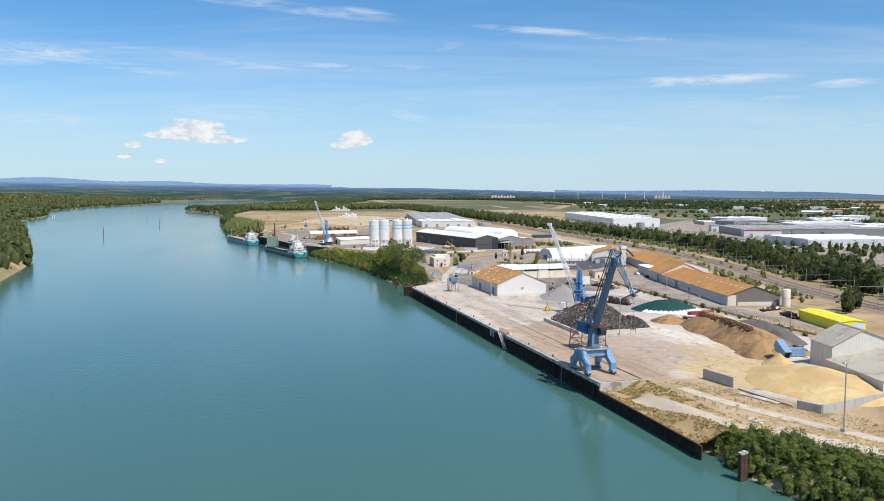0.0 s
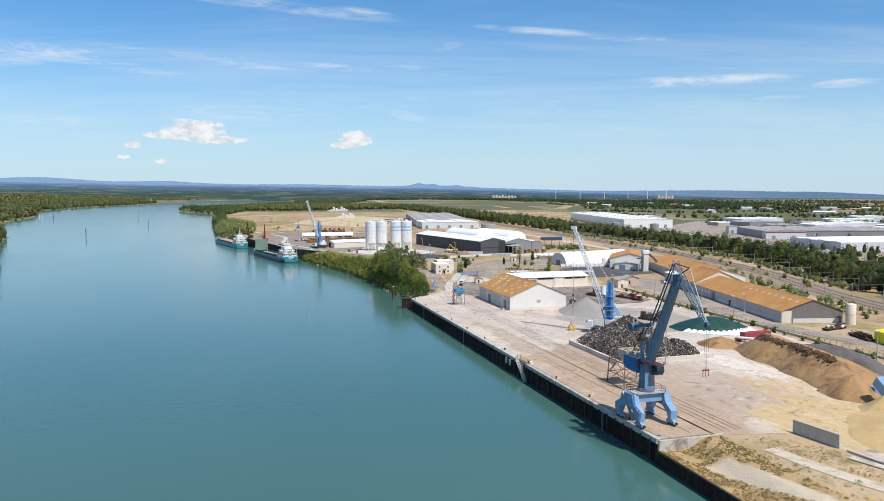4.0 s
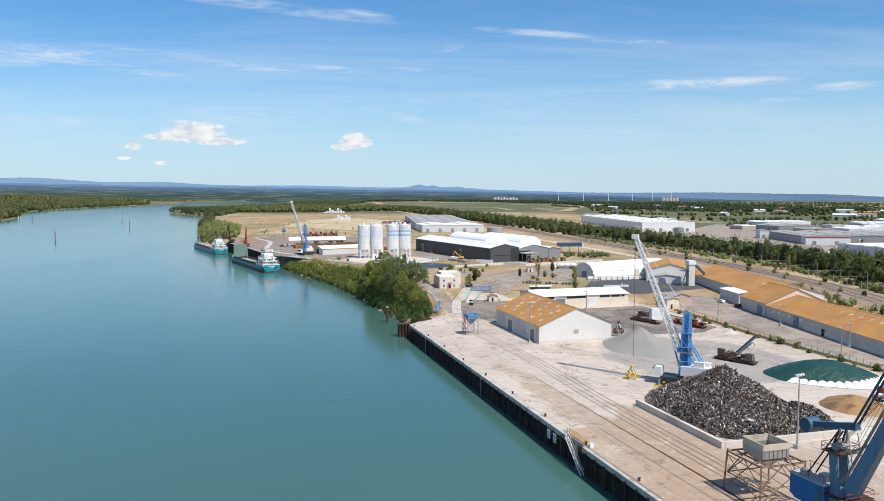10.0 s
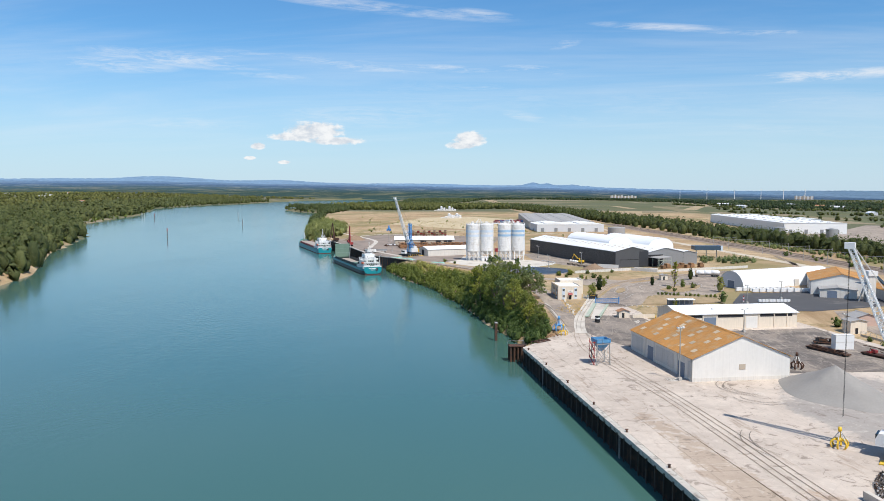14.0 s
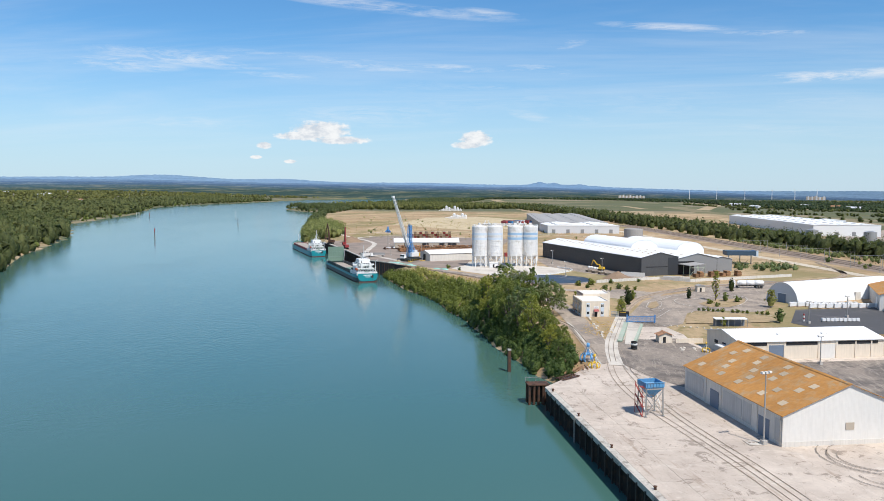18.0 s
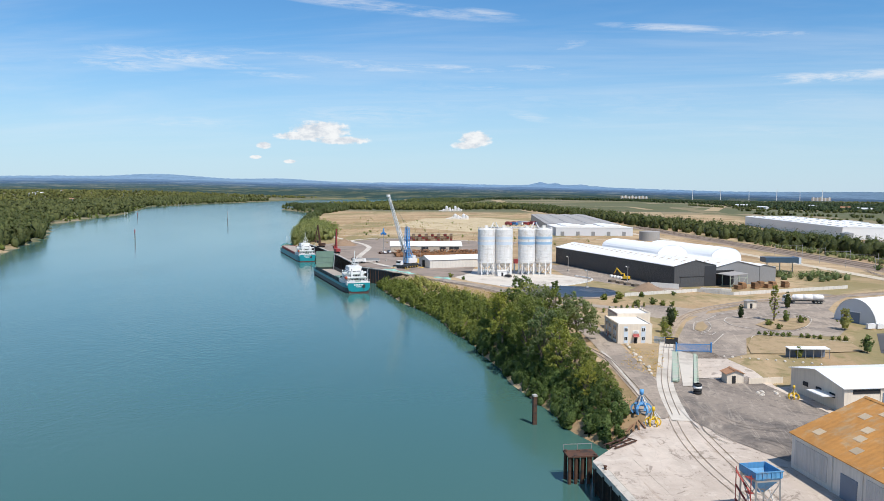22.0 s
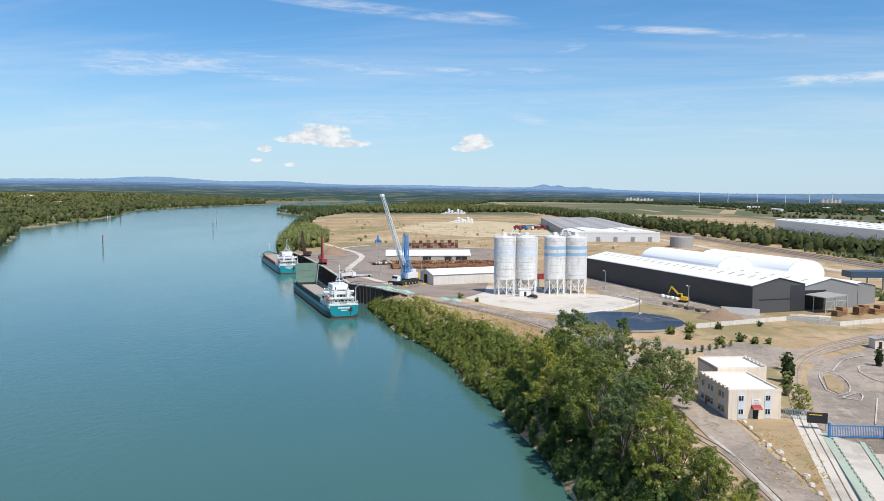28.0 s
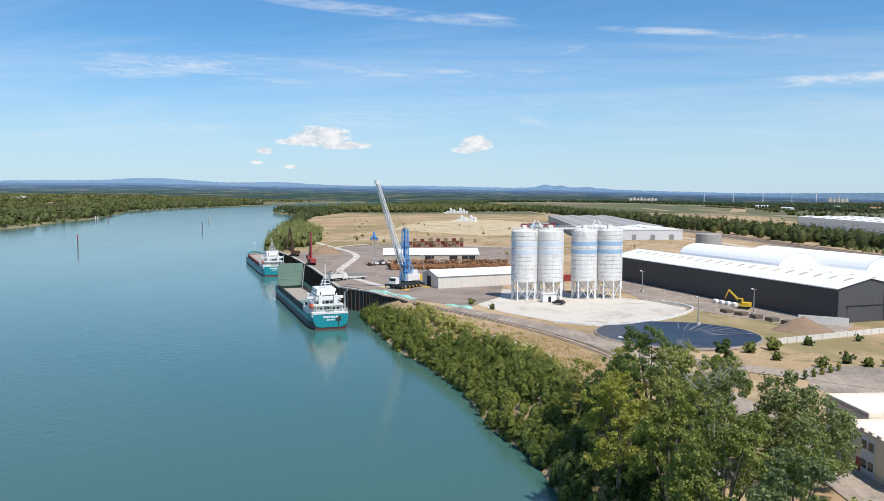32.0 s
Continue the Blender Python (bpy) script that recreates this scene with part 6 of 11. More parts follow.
    part("counterweight", S().rod((-1.0, 5.3, 21.4), (1.0, 5.3, 21.4), 0.95, n=16), M_BOOM, lv)
    for x in (-0.9, 0.9):
        part("tie_rod", S().rod((x * 0.35, -9.4, 37.9), (x * 0.5, -1.6, 23.2), 0.15, n=8), M_CRANEDARK, up)
        part("hoist_strut", S().rod((x * 0.5, 0.6, 21.8), (x * 0.9, 4.9, 14.9), 0.10, n=8), M_RUST, up)
        part("luffing_screw", S().rod((x * 0.3, 0.6, 18.6), (x * 0.3, -4.6, 21.9), 0.13, n=8), M_POLE, up)
    for x in (-0.45, -0.15, 0.15, 0.45):
        part("rope", S().rod((x, 0.5, 20.0), (x, -10.2, 34.6), 0.03, n=4), M_DARK, up)
    fly = part("fly_jib_head", S().box(-0.8, -11.2, 33.0, 0.8, -10.1, 35.6), M_BOOM, up)
    lattice("fly_jib", fly, M_CRANEBLUE, (0, -9.2, 38.1), (0, -20.2, 26.2), 1.5, 1.7, 0.7, 0.6, 16, 0.14, 0.08)
    part("tie_bar", S().rod((0, -14.6, 37.4), (0, -20.3, 26.6), 0.12, n=8), M_POLE, fly)
    part("strut", S().rod((0, -9.4, 38.0), (0, -14.6, 37.4), 0.13, n=8), M_BOOM, fly)
    part("strut", S().rod((0, -11.0, 35.4), (0, -14.6, 37.4), 0.15, n=8), M_BOOM, fly)
    part("tip_sheave", S().rod((-0.35, -20.5, 26.0), (0.35, -20.5, 26.0), 0.6, n=14), M_CRANEDARK, fly)
    for x in (-0.3, 0.3):
        for y in (-20.3, -20.8):
            part("hoist_rope", S().rod((x, y, 26.0), (x, y, 16.6), 0.025, n=4), M_RUST, fly)
    sp = part("spreader", S().box(-0.8, -20.7, 16.3, 0.8, -20.4, 16.6), M_RED, fly, "small red lifting spreader")
    for x in (-0.75, 0, 0.75):
        part("chain", S().rod((x, -20.55, 16.3), (x, -20.55, 15.1), 0.06, n=5), M_RUST, sp)


portal_crane()


def mobile_crane(base, turn, reach, tip, label, tower=19.4, grab=None):
    """A mobile harbour crane: forward is +y before the turn. reach: the boom tip's distance ahead; tip: its height."""
    top = thing("mobile_crane", label, "harbour crane", pose(*base, 0, 0, turn), "mobile harbour cranes")
    part("chassis", S().box(-2.6, -6.5, 0.8, 2.6, 6.5, 2.2), M_HULLDARK, top)
    for x in (-2.9, 2.3):
        for k in range(6):
            wh = part("wheel", S().rod((x, -5.6 + 2.2 * k, 0.75), (x + 0.6, -5.6 + 2.2 * k, 0.75), 0.75, n=16), M_TYRE, top)
            part("rim", S().rod((x - 0.02, -5.6 + 2.2 * k, 0.75), (x + 0.62, -5.6 + 2.2 * k, 0.75), 0.34, n=10), M_YELLOW, wh)
    for sx in (-1, 1):
        for y in (-6.2, 6.2):
            og = part("outrigger", S().beam((sx * 2.4, y, 1.5), (sx * 5.2, y, 1.3), 0.7), M_HULLDARK, top)
            part("outrigger_pad", S().box(sx * 5.2 - 1.1, y - 1.1, 0.0, sx * 5.2 + 1.1, y + 1.1, 0.22), M_YELLOW, og)
            part("outrigger_jack", S().rod((sx * 5.2, y, 0.2), (sx * 5.2, y, 1.8), 0.22), M_POLE, og)
    part("turntable", S().rod((0, 0, 2.2), (0, 0, 2.8), 1.9, n=20), M_DARK, top)
    hs = part("machine_house", S().box(-2.4, -6.0, 2.8, 2.4, 1.2, 5.4), M_WHITE, top)
    part("counterweight", S().box(-2.5, -7.2, 2.6, 2.5, -6.0, 4.9), M_YELLOW, top)
    part("weight_stripe", S().box(-2.52, -7.23, 3.4, 2.52, -7.19, 4.0), M_DARK, top)
    part("roof_box", S().box(-2.2, -4.8, 5.4, -0.6, -2.2, 6.9), M_WHITE, hs)
    part("roof_box", S().box(0.7, -5.6, 5.4, 2.2, -3.8, 6.3), M_WALLGREY, hs)
    for k in range(4):
        part("louvre", S().box(2.38, -5.4 + 1.4 * k, 3.3, 2.46, -4.5 + 1.4 * k, 4.8), M_GREYGABLE, hs)
    part("rail", S().box(-2.4, -6.0, 6.2, 2.4, -5.94, 6.3).box(2.34, -6.0, 6.2, 2.4, 1.2, 6.3), M_WHITE, hs)
    dc = part("drive_cab", S().prism([(6.4, 2.2), (8.6, 2.2), (8.6, 3.6), (8.1, 4.6), (6.4, 4.6)], "X", -2.2, 1.0), M_WHITE, top)
    part("windscreen", S().box(-2.1, 8.3, 3.4, 0.9, 8.66, 4.4), GLASS, dc)
    tw = part("tower", S().beam((0, 0.55, 2.8), (0, 0.2, tower), 1.3, 1.2, 0.7, 0.7), M_BLUE, top, "bright blue tower")
    lattice("tower_lacing", tw, M_SKYBLUE, (0, 0.55, 2.8), (0, 0.2, tower), 2.7, 2.5, 1.7, 1.6, 9, 0.34, 0.16)
    for k in range(3):
        z = 6.5 + k * (tower - 8) / 3
        part("landing", S().box(-1.7, -1.5, z, 1.7, 1.9, z + 0.08), M_SKYBLUE, tw)
        part("landing_rail", S().box(-1.7, -1.5, z + 1.0, 1.7, -1.44, z + 1.08).box(1.64, -1.5, z + 1.0, 1.7, 1.9, z + 1.08), M_WHITE, tw)
    for x in (-1.2, 1.2):
        part("back_strut", S().beam((x, -4.6, 5.4), (x * 0.7, -0.4, 12.0), 0.35), M_SKYBLUE, top)
        part("back_strut", S().beam((x, -2.4, 5.4), (x * 0.8, -0.4, 9.5), 0.28), M_SKYBLUE, top)
    part("tower_cab", S().box(0.9, 0.4, 9.6, 2.6, 2.6, 11.6), M_GREYGABLE, tw)
    part("cab_glass", S().box(0.95, 2.55, 9.9, 2.55, 2.66, 11.3), GLASS, tw)
    part("tower_ladder", S().box(-0.95, -0.9, 4.0, -0.85, -0.75, tower).box(-0.45, -0.9, 4.0, -0.35, -0.75, tower), M_POLE, tw)
    part("head_sheave", S().rod((-0.5, 0.5, tower + 0.2), (0.5, 0.5, tower + 0.2), 0.7, n=16), M_POLE, tw)
    part("tower_platform", S().box(-1.8, -1.4, 8.9, 1.8, 2.0, 9.05), M_POLE, tw)
    bm_ = part("boom_foot", S().box(-1.5, 1.0, 8.9, 1.5, 2.4, 10.2), M_BLUE, top)
    foot = (0, 2.2, 9.6)
    lattice("boom_lacing", bm_, M_WHITE, foot, (0, reach, tip), 2.2, 1.6, 0.9, 0.8, 22, 0.24, 0.12)
    part("boom_head", S().box(-0.6, reach - 0.9, tip - 0.7, 0.6, reach + 0.9, tip + 0.5), M_WHITE, bm_)
    part("luffing_ram", S().rod((0, 1.6, 3.4), (0, 2.2 + (reach - 2.2) * 0.26, 9.6 + (tip - 9.6) * 0.22), 0.26, n=10), M_POLE, bm_)
    for x in (-0.3, 0.3):
        part("rope", S().rod((x, 0.6, tower + 0.6), (x, reach - 0.4, tip + 0.2), 0.04, n=4), M_POLE, bm_)
    if grab is not None:
        for x in (-0.35, 0.35):
            part("hoist_rope", S().rod((x, reach, tip - 0.4), (x, reach, grab + 6.2), 0.035, n=4), M_DARK, bm_)
    return top


gz_ = 5.44
mobile_crane((62.5, 347.0, gz_ + 0.1), math.degrees(math.atan2(12.7, 7.0)), 14.6, 39.7, "blue mobile crane with a white lattice boom behind the scrap", 19.6, 0.0)
mobile_crane((-109.0, 742.5, level(742) + 0.1), math.degrees(math.atan2(8.0, -14.5)), 16.4, 41.4, "blue and white mobile harbour crane on the ship quay", 23.0, None)


M_FRAME = surface("dusty_rusty_steel", (0.27, 0.18, 0.12), 0.8, var=0.25, big=0.5, small=3.0, stain=(0.10, 0.06, 0.04), stain_amount=0.35, stain_scale=0.8)


def orange_peel_grab(at, mat, label, scale=1.0):
    """A hanging claw grab: head block, and curved tines that stand on the ground."""
    top = thing("grab", label, "grab", at @ Matrix.Scale(scale, 4))
    part("head", S().lathe([(0.0, 6.2), (0.5, 6.1), (0.55, 4.9), (0.3, 4.8), (0.25, 3.0), (0.9, 2.8), (0.95, 2.0), (0, 1.9)], 14), mat, top, smooth=True)
    for k in range(6):
        t = 2 * math.pi * k / 6
        c, s_ = math.cos(t), math.sin(t)
        tine = S()
        pts = [(0.8, 2.5), (1.9, 2.3), (2.5, 1.5), (2.45, 0.7), (2.0, 0.0)]
        for (r0, z0), (r1, z1) in zip(pts, pts[1:]):
            tine.beam((r0 * c, r0 * s_, z0), (r1 * c, r1 * s_, z1), 0.5 - 0.05 * z1 * 0, 0.35)
        part("tine", tine, mat, top)
        part("cylinder", S().rod((0.35 * c, 0.35 * s_, 4.6), (1.8 * c, 1.8 * s_, 2.5), 0.14, n=8), M_POLE, top)
    return top


orange_peel_grab(pose(49.3, 354.2, gz_ + 0.12), M_YELLOW, "yellow orange-peel grab resting on the yard under the crane boom", 0.66)
orange_peel_grab(pose(61.5, 424, gz_ + 0.12), M_RUST, "rusty orange-peel grab parked by the warehouse", 0.75)


M_HOPPERBLUE = surface("faded_sky_blue_paint", (0.10, 0.30, 0.52), 0.5, var=0.14, big=0.3, small=1.5, stain=(0.30, 0.25, 0.20), stain_amount=0.25, stain_scale=0.6, streak=0.15)


def hopper(at, label, bin_mat, leg_mat, w, l, hleg, hbin, ladder, bw=0, drop=1.4):
    """A loading hopper: four braced legs and a tapering open bin."""
    top = thing("hopper", label, "hopper", at)
    for x in (-w / 2, w / 2):
        for y in (-l / 2, l / 2):
            part("leg", S().beam((x * 1.08, y * 1.08, 0), (x, y, hleg + 0.4), 0.28), leg_mat, top)
            part("foot_plate", S().box(x * 1.08 - 0.35, y * 1.08 - 0.35, 0, x * 1.08 + 0.35, y * 1.08 + 0.35, 0.12), leg_mat, top)
    for y in (-l / 2, l / 2):
        part("brace", S().beam((-w / 2, y, 0.6), (w / 2, y, hleg - 0.6), 0.14), leg_mat, top)
        part("brace", S().beam((w / 2, y, 0.6), (-w / 2, y, hleg - 0.6), 0.14), leg_mat, top)
        part("cross_beam", S().beam((-w / 2, y, hleg), (w / 2, y, hleg), 0.3), leg_mat, top)
    for x in (-w / 2, w / 2):
        part("brace", S().beam((x, -l / 2, 0.6), (x, l / 2, hleg - 0.6), 0.14), leg_mat, top)
        part("cross_beam", S().beam((x, -l / 2, hleg), (x, l / 2, hleg), 0.3), leg_mat, top)
    W2, L2 = (bw or w) / 2 + 0.3, (bw or l) / 2 + 0.3
    ring = lambda a_, b_, z: [(-a_, -b_, z), (a_, -b_, z), (a_, b_, z), (-a_, b_, z)]
    v = ring(0.5, 0.5, hleg - drop) + ring(W2, L2, hleg + 0.5) + ring(W2, L2, hleg + hbin) + ring(W2 - 0.15, L2 - 0.15, hleg + hbin) + ring(W2 - 0.15, L2 - 0.15, hleg + 0.6) + ring(0.4, 0.4, hleg - drop + 0.2)
    f = [(4 * r + i, 4 * r + (i + 1) % 4, 4 * r + 4 + (i + 1) % 4, 4 * r + 4 + i) for r in range(5) for i in range(4)]
    part("bin", S().add(v, f), bin_mat, top)
    for k in range(6):
        x = -W2 + (k + 0.5) * 2 * W2 / 6
        part("stiffener", S().box(x - 0.08, -L2 - 0.12, hleg + 0.5, x + 0.08, -L2, hleg + hbin), bin_mat, top)
    part("rim", S().box(-W2 - 0.15, -L2 - 0.15, hleg + hbin, W2 + 0.15, -L2 + 0.05, hleg + hbin + 0.15), bin_mat, top)
    if bw:
        for sx_, sy_ in ((1, 0), (-1, 0), (0, 1), (0, -1)):
            part("wear_plate", S().box(-W2 if not sx_ else sx_ * W2 - 0.08, -L2 if not sy_ else sy_ * L2 - 0.08, hleg + hbin, W2 if not sx_ else sx_ * W2 + 0.08, L2 if not sy_ else sy_ * L2 + 0.08, hleg + hbin + 1.1), M_TRACK, top)
        for k in (-1, 1):
            part("girder", S().beam((-w / 2, k * bw / 2, hleg), (w / 2, k * bw / 2, hleg), 0.26), leg_mat, top)
            part("girder", S().beam((k * bw / 2, -l / 2, hleg - 0.3), (k * bw / 2, l / 2, hleg - 0.3), 0.22), leg_mat, top)
            for y in (-l / 2, l / 2):
                part("strut", S().beam((k * w / 2, y, hleg * 0.45), (0, y, hleg), 0.16), leg_mat, top)
                part("strut", S().beam((k * w / 2, y, hleg * 0.45), (k * w / 2, 0, hleg), 0.16), leg_mat, top)
            part("tie", S().beam((-w / 2, k * l / 2, hleg * 0.45), (w / 2, k * l / 2, hleg * 0.45), 0.16), leg_mat, top)
            part("tie", S().beam((k * w / 2, -l / 2, hleg * 0.45), (k * w / 2, l / 2, hleg * 0.45), 0.16), leg_mat, top)
    if ladder:
        ld = part("stair_tower", S().beam((-w / 2 - 1.0, -l / 2, 0), (-w / 2 - 1.0, -l / 2, hleg + hbin - 0.4), 0.12).beam((-w / 2 - 1.0, l / 2, 0), (-w / 2 - 1.0, l / 2, hleg + hbin - 0.4), 0.12), M_DARKRED, top, "red access stair")
        for z in (2.5, 5.0, 7.5):
            if z < hleg + 1:
                part("landing", S().box(-w / 2 - 1.3, -l / 2, z, -w / 2 - 0.4, -l / 2 + 1.4, z + 0.08), M_DARKRED, ld)
                part("flight", S().beam((-w / 2 - 1.0, -l / 2, z - 2.4), (-w / 2 - 1.0, l / 2, z), 0.35, 0.08), M_DARKRED, ld)
    return top


hopper(at_port(17.6, -184.0, 0, 0.15), "grey steel hopper on a wide rusty lattice frame", M_POLE, M_FRAME, 8.6, 8.8, 6.8, 1.9, False, 4.6)
hopper(at_port(16.5, -25.5, 4, 0.15) @ Matrix.Scale(0.86, 4), "blue steel hopper with a red stair tower on the quay", M_HOPPERBLUE, M_POLE, 4.4, 4.4, 7.0, 1.6, True, 0, 2.6)


# ---- heaps ----
def heap(name, label, cx, cy, ra, rb, h, mat, turn=0.0, seed=1, sharp=1.0, rough=0.35, dz=0.0, n=64, rings=26, kind=""):
    """A loose heap: a cone with the slope of poured material, an uneven foot and gullies."""
    v, f = [], []
    c, s_ = math.cos(radians(turn)), math.sin(radians(turn))
    z0 = level(cy) + dz
    for r in range(rings + 1):
        q = r / rings
        for i in range(n):
            t = 2 * math.pi * i / n
            e = 1 + 0.16 * noise.noise((math.cos(t) * 1.7, math.sin(t) * 1.7, seed * 7.3))
            x, y = ra * q * e * math.cos(t), rb * q * e * math.sin(t)
            z = h * max(0.0, (1 - q ** sharp)) ** (1.0 if sharp > 1 else 1.15)
            z += h * rough * 0.5 * noise.fractal((x * 0.12, y * 0.12, seed * 3.1), 0.8, 2.0, 4) * min(1, 3 * q) * (1 - q) ** 0.5
            v.append((cx + x * c - y * s_, cy + x * s_ + y * c, z0 + max(z, -0.05) - (0.12 if r == rings else 0)))
        if r:
            o = (r - 1) * n
            f += [(o + i, o + (i + 1) % n, o + n + (i + 1) % n, o + n + i) for i in range(n)]
    ob = new(name, quick(name, v, f, mat, True))
    return tagged(ob, label, name.replace("_", " "), kind=kind)


heap("gravel_heap", "grey crushed-stone heap beside the warehouse", 63, 398, 11.5, 17, 7.0, M_GRAVEL, QA, 2, 1.0, 0.12)


def dug_heap():
    """A long bank of earth: a steep dug face towards the river with a dark overhanging crust, and a long back slope."""
    v, f, top_line = [], [], []
    n_, m_ = 90, 34
    for i in range(n_ + 1):
        t = i / n_
        c = Vector((96.5, 322, 0)).lerp(Vector((103.5, 254, 0)), t) + Vector((2.2 * noise.noise((t * 5, 0.3, 0.1)), 0, 0))
        h = 6.4 * min(1.0, t / 0.16) ** 0.7 * min(1.0, (1 - t) / 0.30) ** 0.85 * (1 + 0.10 * noise.noise((t * 7, 1.7, 0)))
        for j in range(m_ + 1):
            q = j / m_
            if q < 0.42:
                w = q / 0.42
                x, z = 8.5 * w, h * w ** 0.92 + 0.5 * noise.fractal((t * 26, w * 2.0, 0.7), 0.8, 2.0, 4) * math.sin(math.pi * w) * min(1, h / 3)
            else:
                w = (q - 0.42) / 0.58
                x, z = 8.5 + 17.0 * w, h * (1 - w ** 1.6) + 0.7 * noise.fractal((t * 12, w * 3.0, 2.7), 0.8, 2.0, 4) * (1 - w) * min(1, h / 3)
            v.append((c.x + x, c.y + 0.15 * x, 5.44 + max(-0.1, z - (0.2 if j in (0, m_) else 0))))
            if i and j:
                k = i * (m_ + 1) + j
                f.append((k - m_ - 2, k - m_ - 1, k, k - 1))
        top_line.append(Vector(v[i * (m_ + 1) + 14]))
    ob = tagged(new("earth_heap", quick("earth_heap", v, f, M_BROWNPILE, True)), "long brown earth heap with a steep dug face", "earth heap")
    g = random.Random(5)
    cr = S()
    for p in top_line[10:66]:
        for k in range(7):
            c = p + Vector((g.uniform(-1.3, 1.2), g.uniform(-0.6, 0.6), 0))
            c.z += 0.1 - 0.95 * max(0, p.x - c.x) + g.uniform(-0.15, 0.15)
            r_ = g.uniform(0.25, 0.75)
            cr.beam(c - Vector((r_, g.uniform(-0.4, 0.4), r_ * 0.4)), c + Vector((r_, g.uniform(-0.4, 0.4), 0.1)), r_ * 1.1, r_ * 0.7)
    part("crust", cr, M_CRUST, ob, "dark dry crust")


dug_heap()
heap("earth_heap", "pale slumped end of the earth heap", 108, 259, 8, 9, 5.6, M_BROWNPILE, 8, 5, 1.0, 0.2)
heap("earth_heap", "low brown earth heap", 97, 326, 8, 9, 3.0, M_BROWNPILE, 0, 6, 1.2, 0.3)
heap("dark_gravel_heap", "long dark grey gravel heap near the fence", 125, 298, 8, 26, 5.0, M_DARKPILE, 8, 7, 1.4, 0.4)
heap("sand_heap", "broad yellow sand heap behind the low walls", 108, 219, 19, 23, 5.4, M_SAND, 20, 8, 1.15, 0.3)
heap("sand_heap", "small yellow sand heap below the tipped container", 107, 243, 6, 7, 4.2, M_SAND, 0, 9, 1.0, 0.2)
heap("soil_heap", "brown soil heap beside the lined pond", 17, 664, 8, 7, 4.0, M_SOIL, 0, 10, 1.0, 0.3)
heap("chip_heap", "brown wood-chip heap on the ship quay", -193, 908, 11, 9, 5.5, M_SOIL, 40, 11, 1.1, 0.6)
heap("white_heap", "small white gravel heap near the fence", 103, 425, 3.4, 3.4, 1.6, M_PAD, 0, 12, 1.0, 0.2)
# covered heap
TA, TC, TH = radians(-27), (104.0, 355.5), 5.0


def cover_point(t, q, lift=0.0):
    """A place on the tarpaulin: bearing t, share q of the way from the crest to the foot."""
    e = 1 + 0.10 * noise.noise((math.cos(t) * 1.6, math.sin(t) * 1.6, 4.0))
    x, y = 16.5 * q * e * math.cos(t), 12.0 * q * e * math.sin(t)
    z = TH * (1 - q ** 1.7) + 0.28 * noise.fractal((x * 0.22, y * 0.22, 3.3), 0.7, 2.0, 4) * (1 - 0.6 * q) + 0.10 * math.sin(9 * t + 3 * q) * q
    return (TC[0] + x * math.cos(TA) - y * math.sin(TA), TC[1] + x * math.sin(TA) + y * math.cos(TA), 5.5 + max(0.0, z) + lift)


v, f = [], []
for r_ in range(25):
    for i in range(96):
        v.append(cover_point(2 * math.pi * i / 96, r_ / 24))
        if r_:
            k = (r_ - 1) * 96
            f.append((k + i, k + (i + 1) % 96, k + 96 + (i + 1) % 96, k + 96 + i))
tp = tagged(new("covered_heap", quick("covered_heap", v, f, M_TARP, True)), "long heap under a dark green tarpaulin with a white scalloped skirt", "covered heap")
for k in range(15):
    t0 = -2.15 + k * 0.155
    sk = S()
    pts = [cover_point(t0 + 0.15 * u_ / 4, q - (0.05 * math.sin(math.pi * u_ / 4) if q < 1 else 0), 0.09) for u_ in range(5) for q in (1.03, 0.96, 0.90 - 0.12 * min(1.0, max(0.0, (t0 + 1.5))))]
    part("skirt", sk.add(pts, [(3 * u_ + w, 3 * u_ + 3 + w, 3 * u_ + 4 + w, 3 * u_ + 1 + w) for u_ in range(4) for w in (0, 1)]), M_TARPWHITE, tp)
for t0 in (0.5, 2.2, 3.6, 5.2):
    sm = S()
    for k in range(11):
        sm.beam(cover_point(t0, 0.05 + 0.085 * k, 0.03), cover_point(t0, 0.05 + 0.085 * (k + 1), 0.03), 0.12, 0.05)
    part("seam", sm, M_TARP, tp)

# scrap: a mound with thousands of shards on it, inside a low concrete wall
sx0, sy0 = port(43.5, -141)


def scrap_height(a_, b_):
    """Height of the scrap at the port's a and b."""
    q = math.hypot((a_ - 43) / 16.5, (b_ + 138) / 23.0)
    h = 10.4 * max(0.0, 1 - q ** 1.1)
    h = max(h, 7.0 * max(0.0, 1 - math.hypot((a_ - 37) / 11.0, (b_ + 143) / 15.5) ** 1.6), 3.8 * max(0.0, 1 - math.hypot((a_ - 54) / 7.0, (b_ + 150) / 8.5) ** 1.6))
    return h + 0.9 * noise.noise((a_ * 0.25, b_ * 0.25, 2.0)) * min(1.0, h)


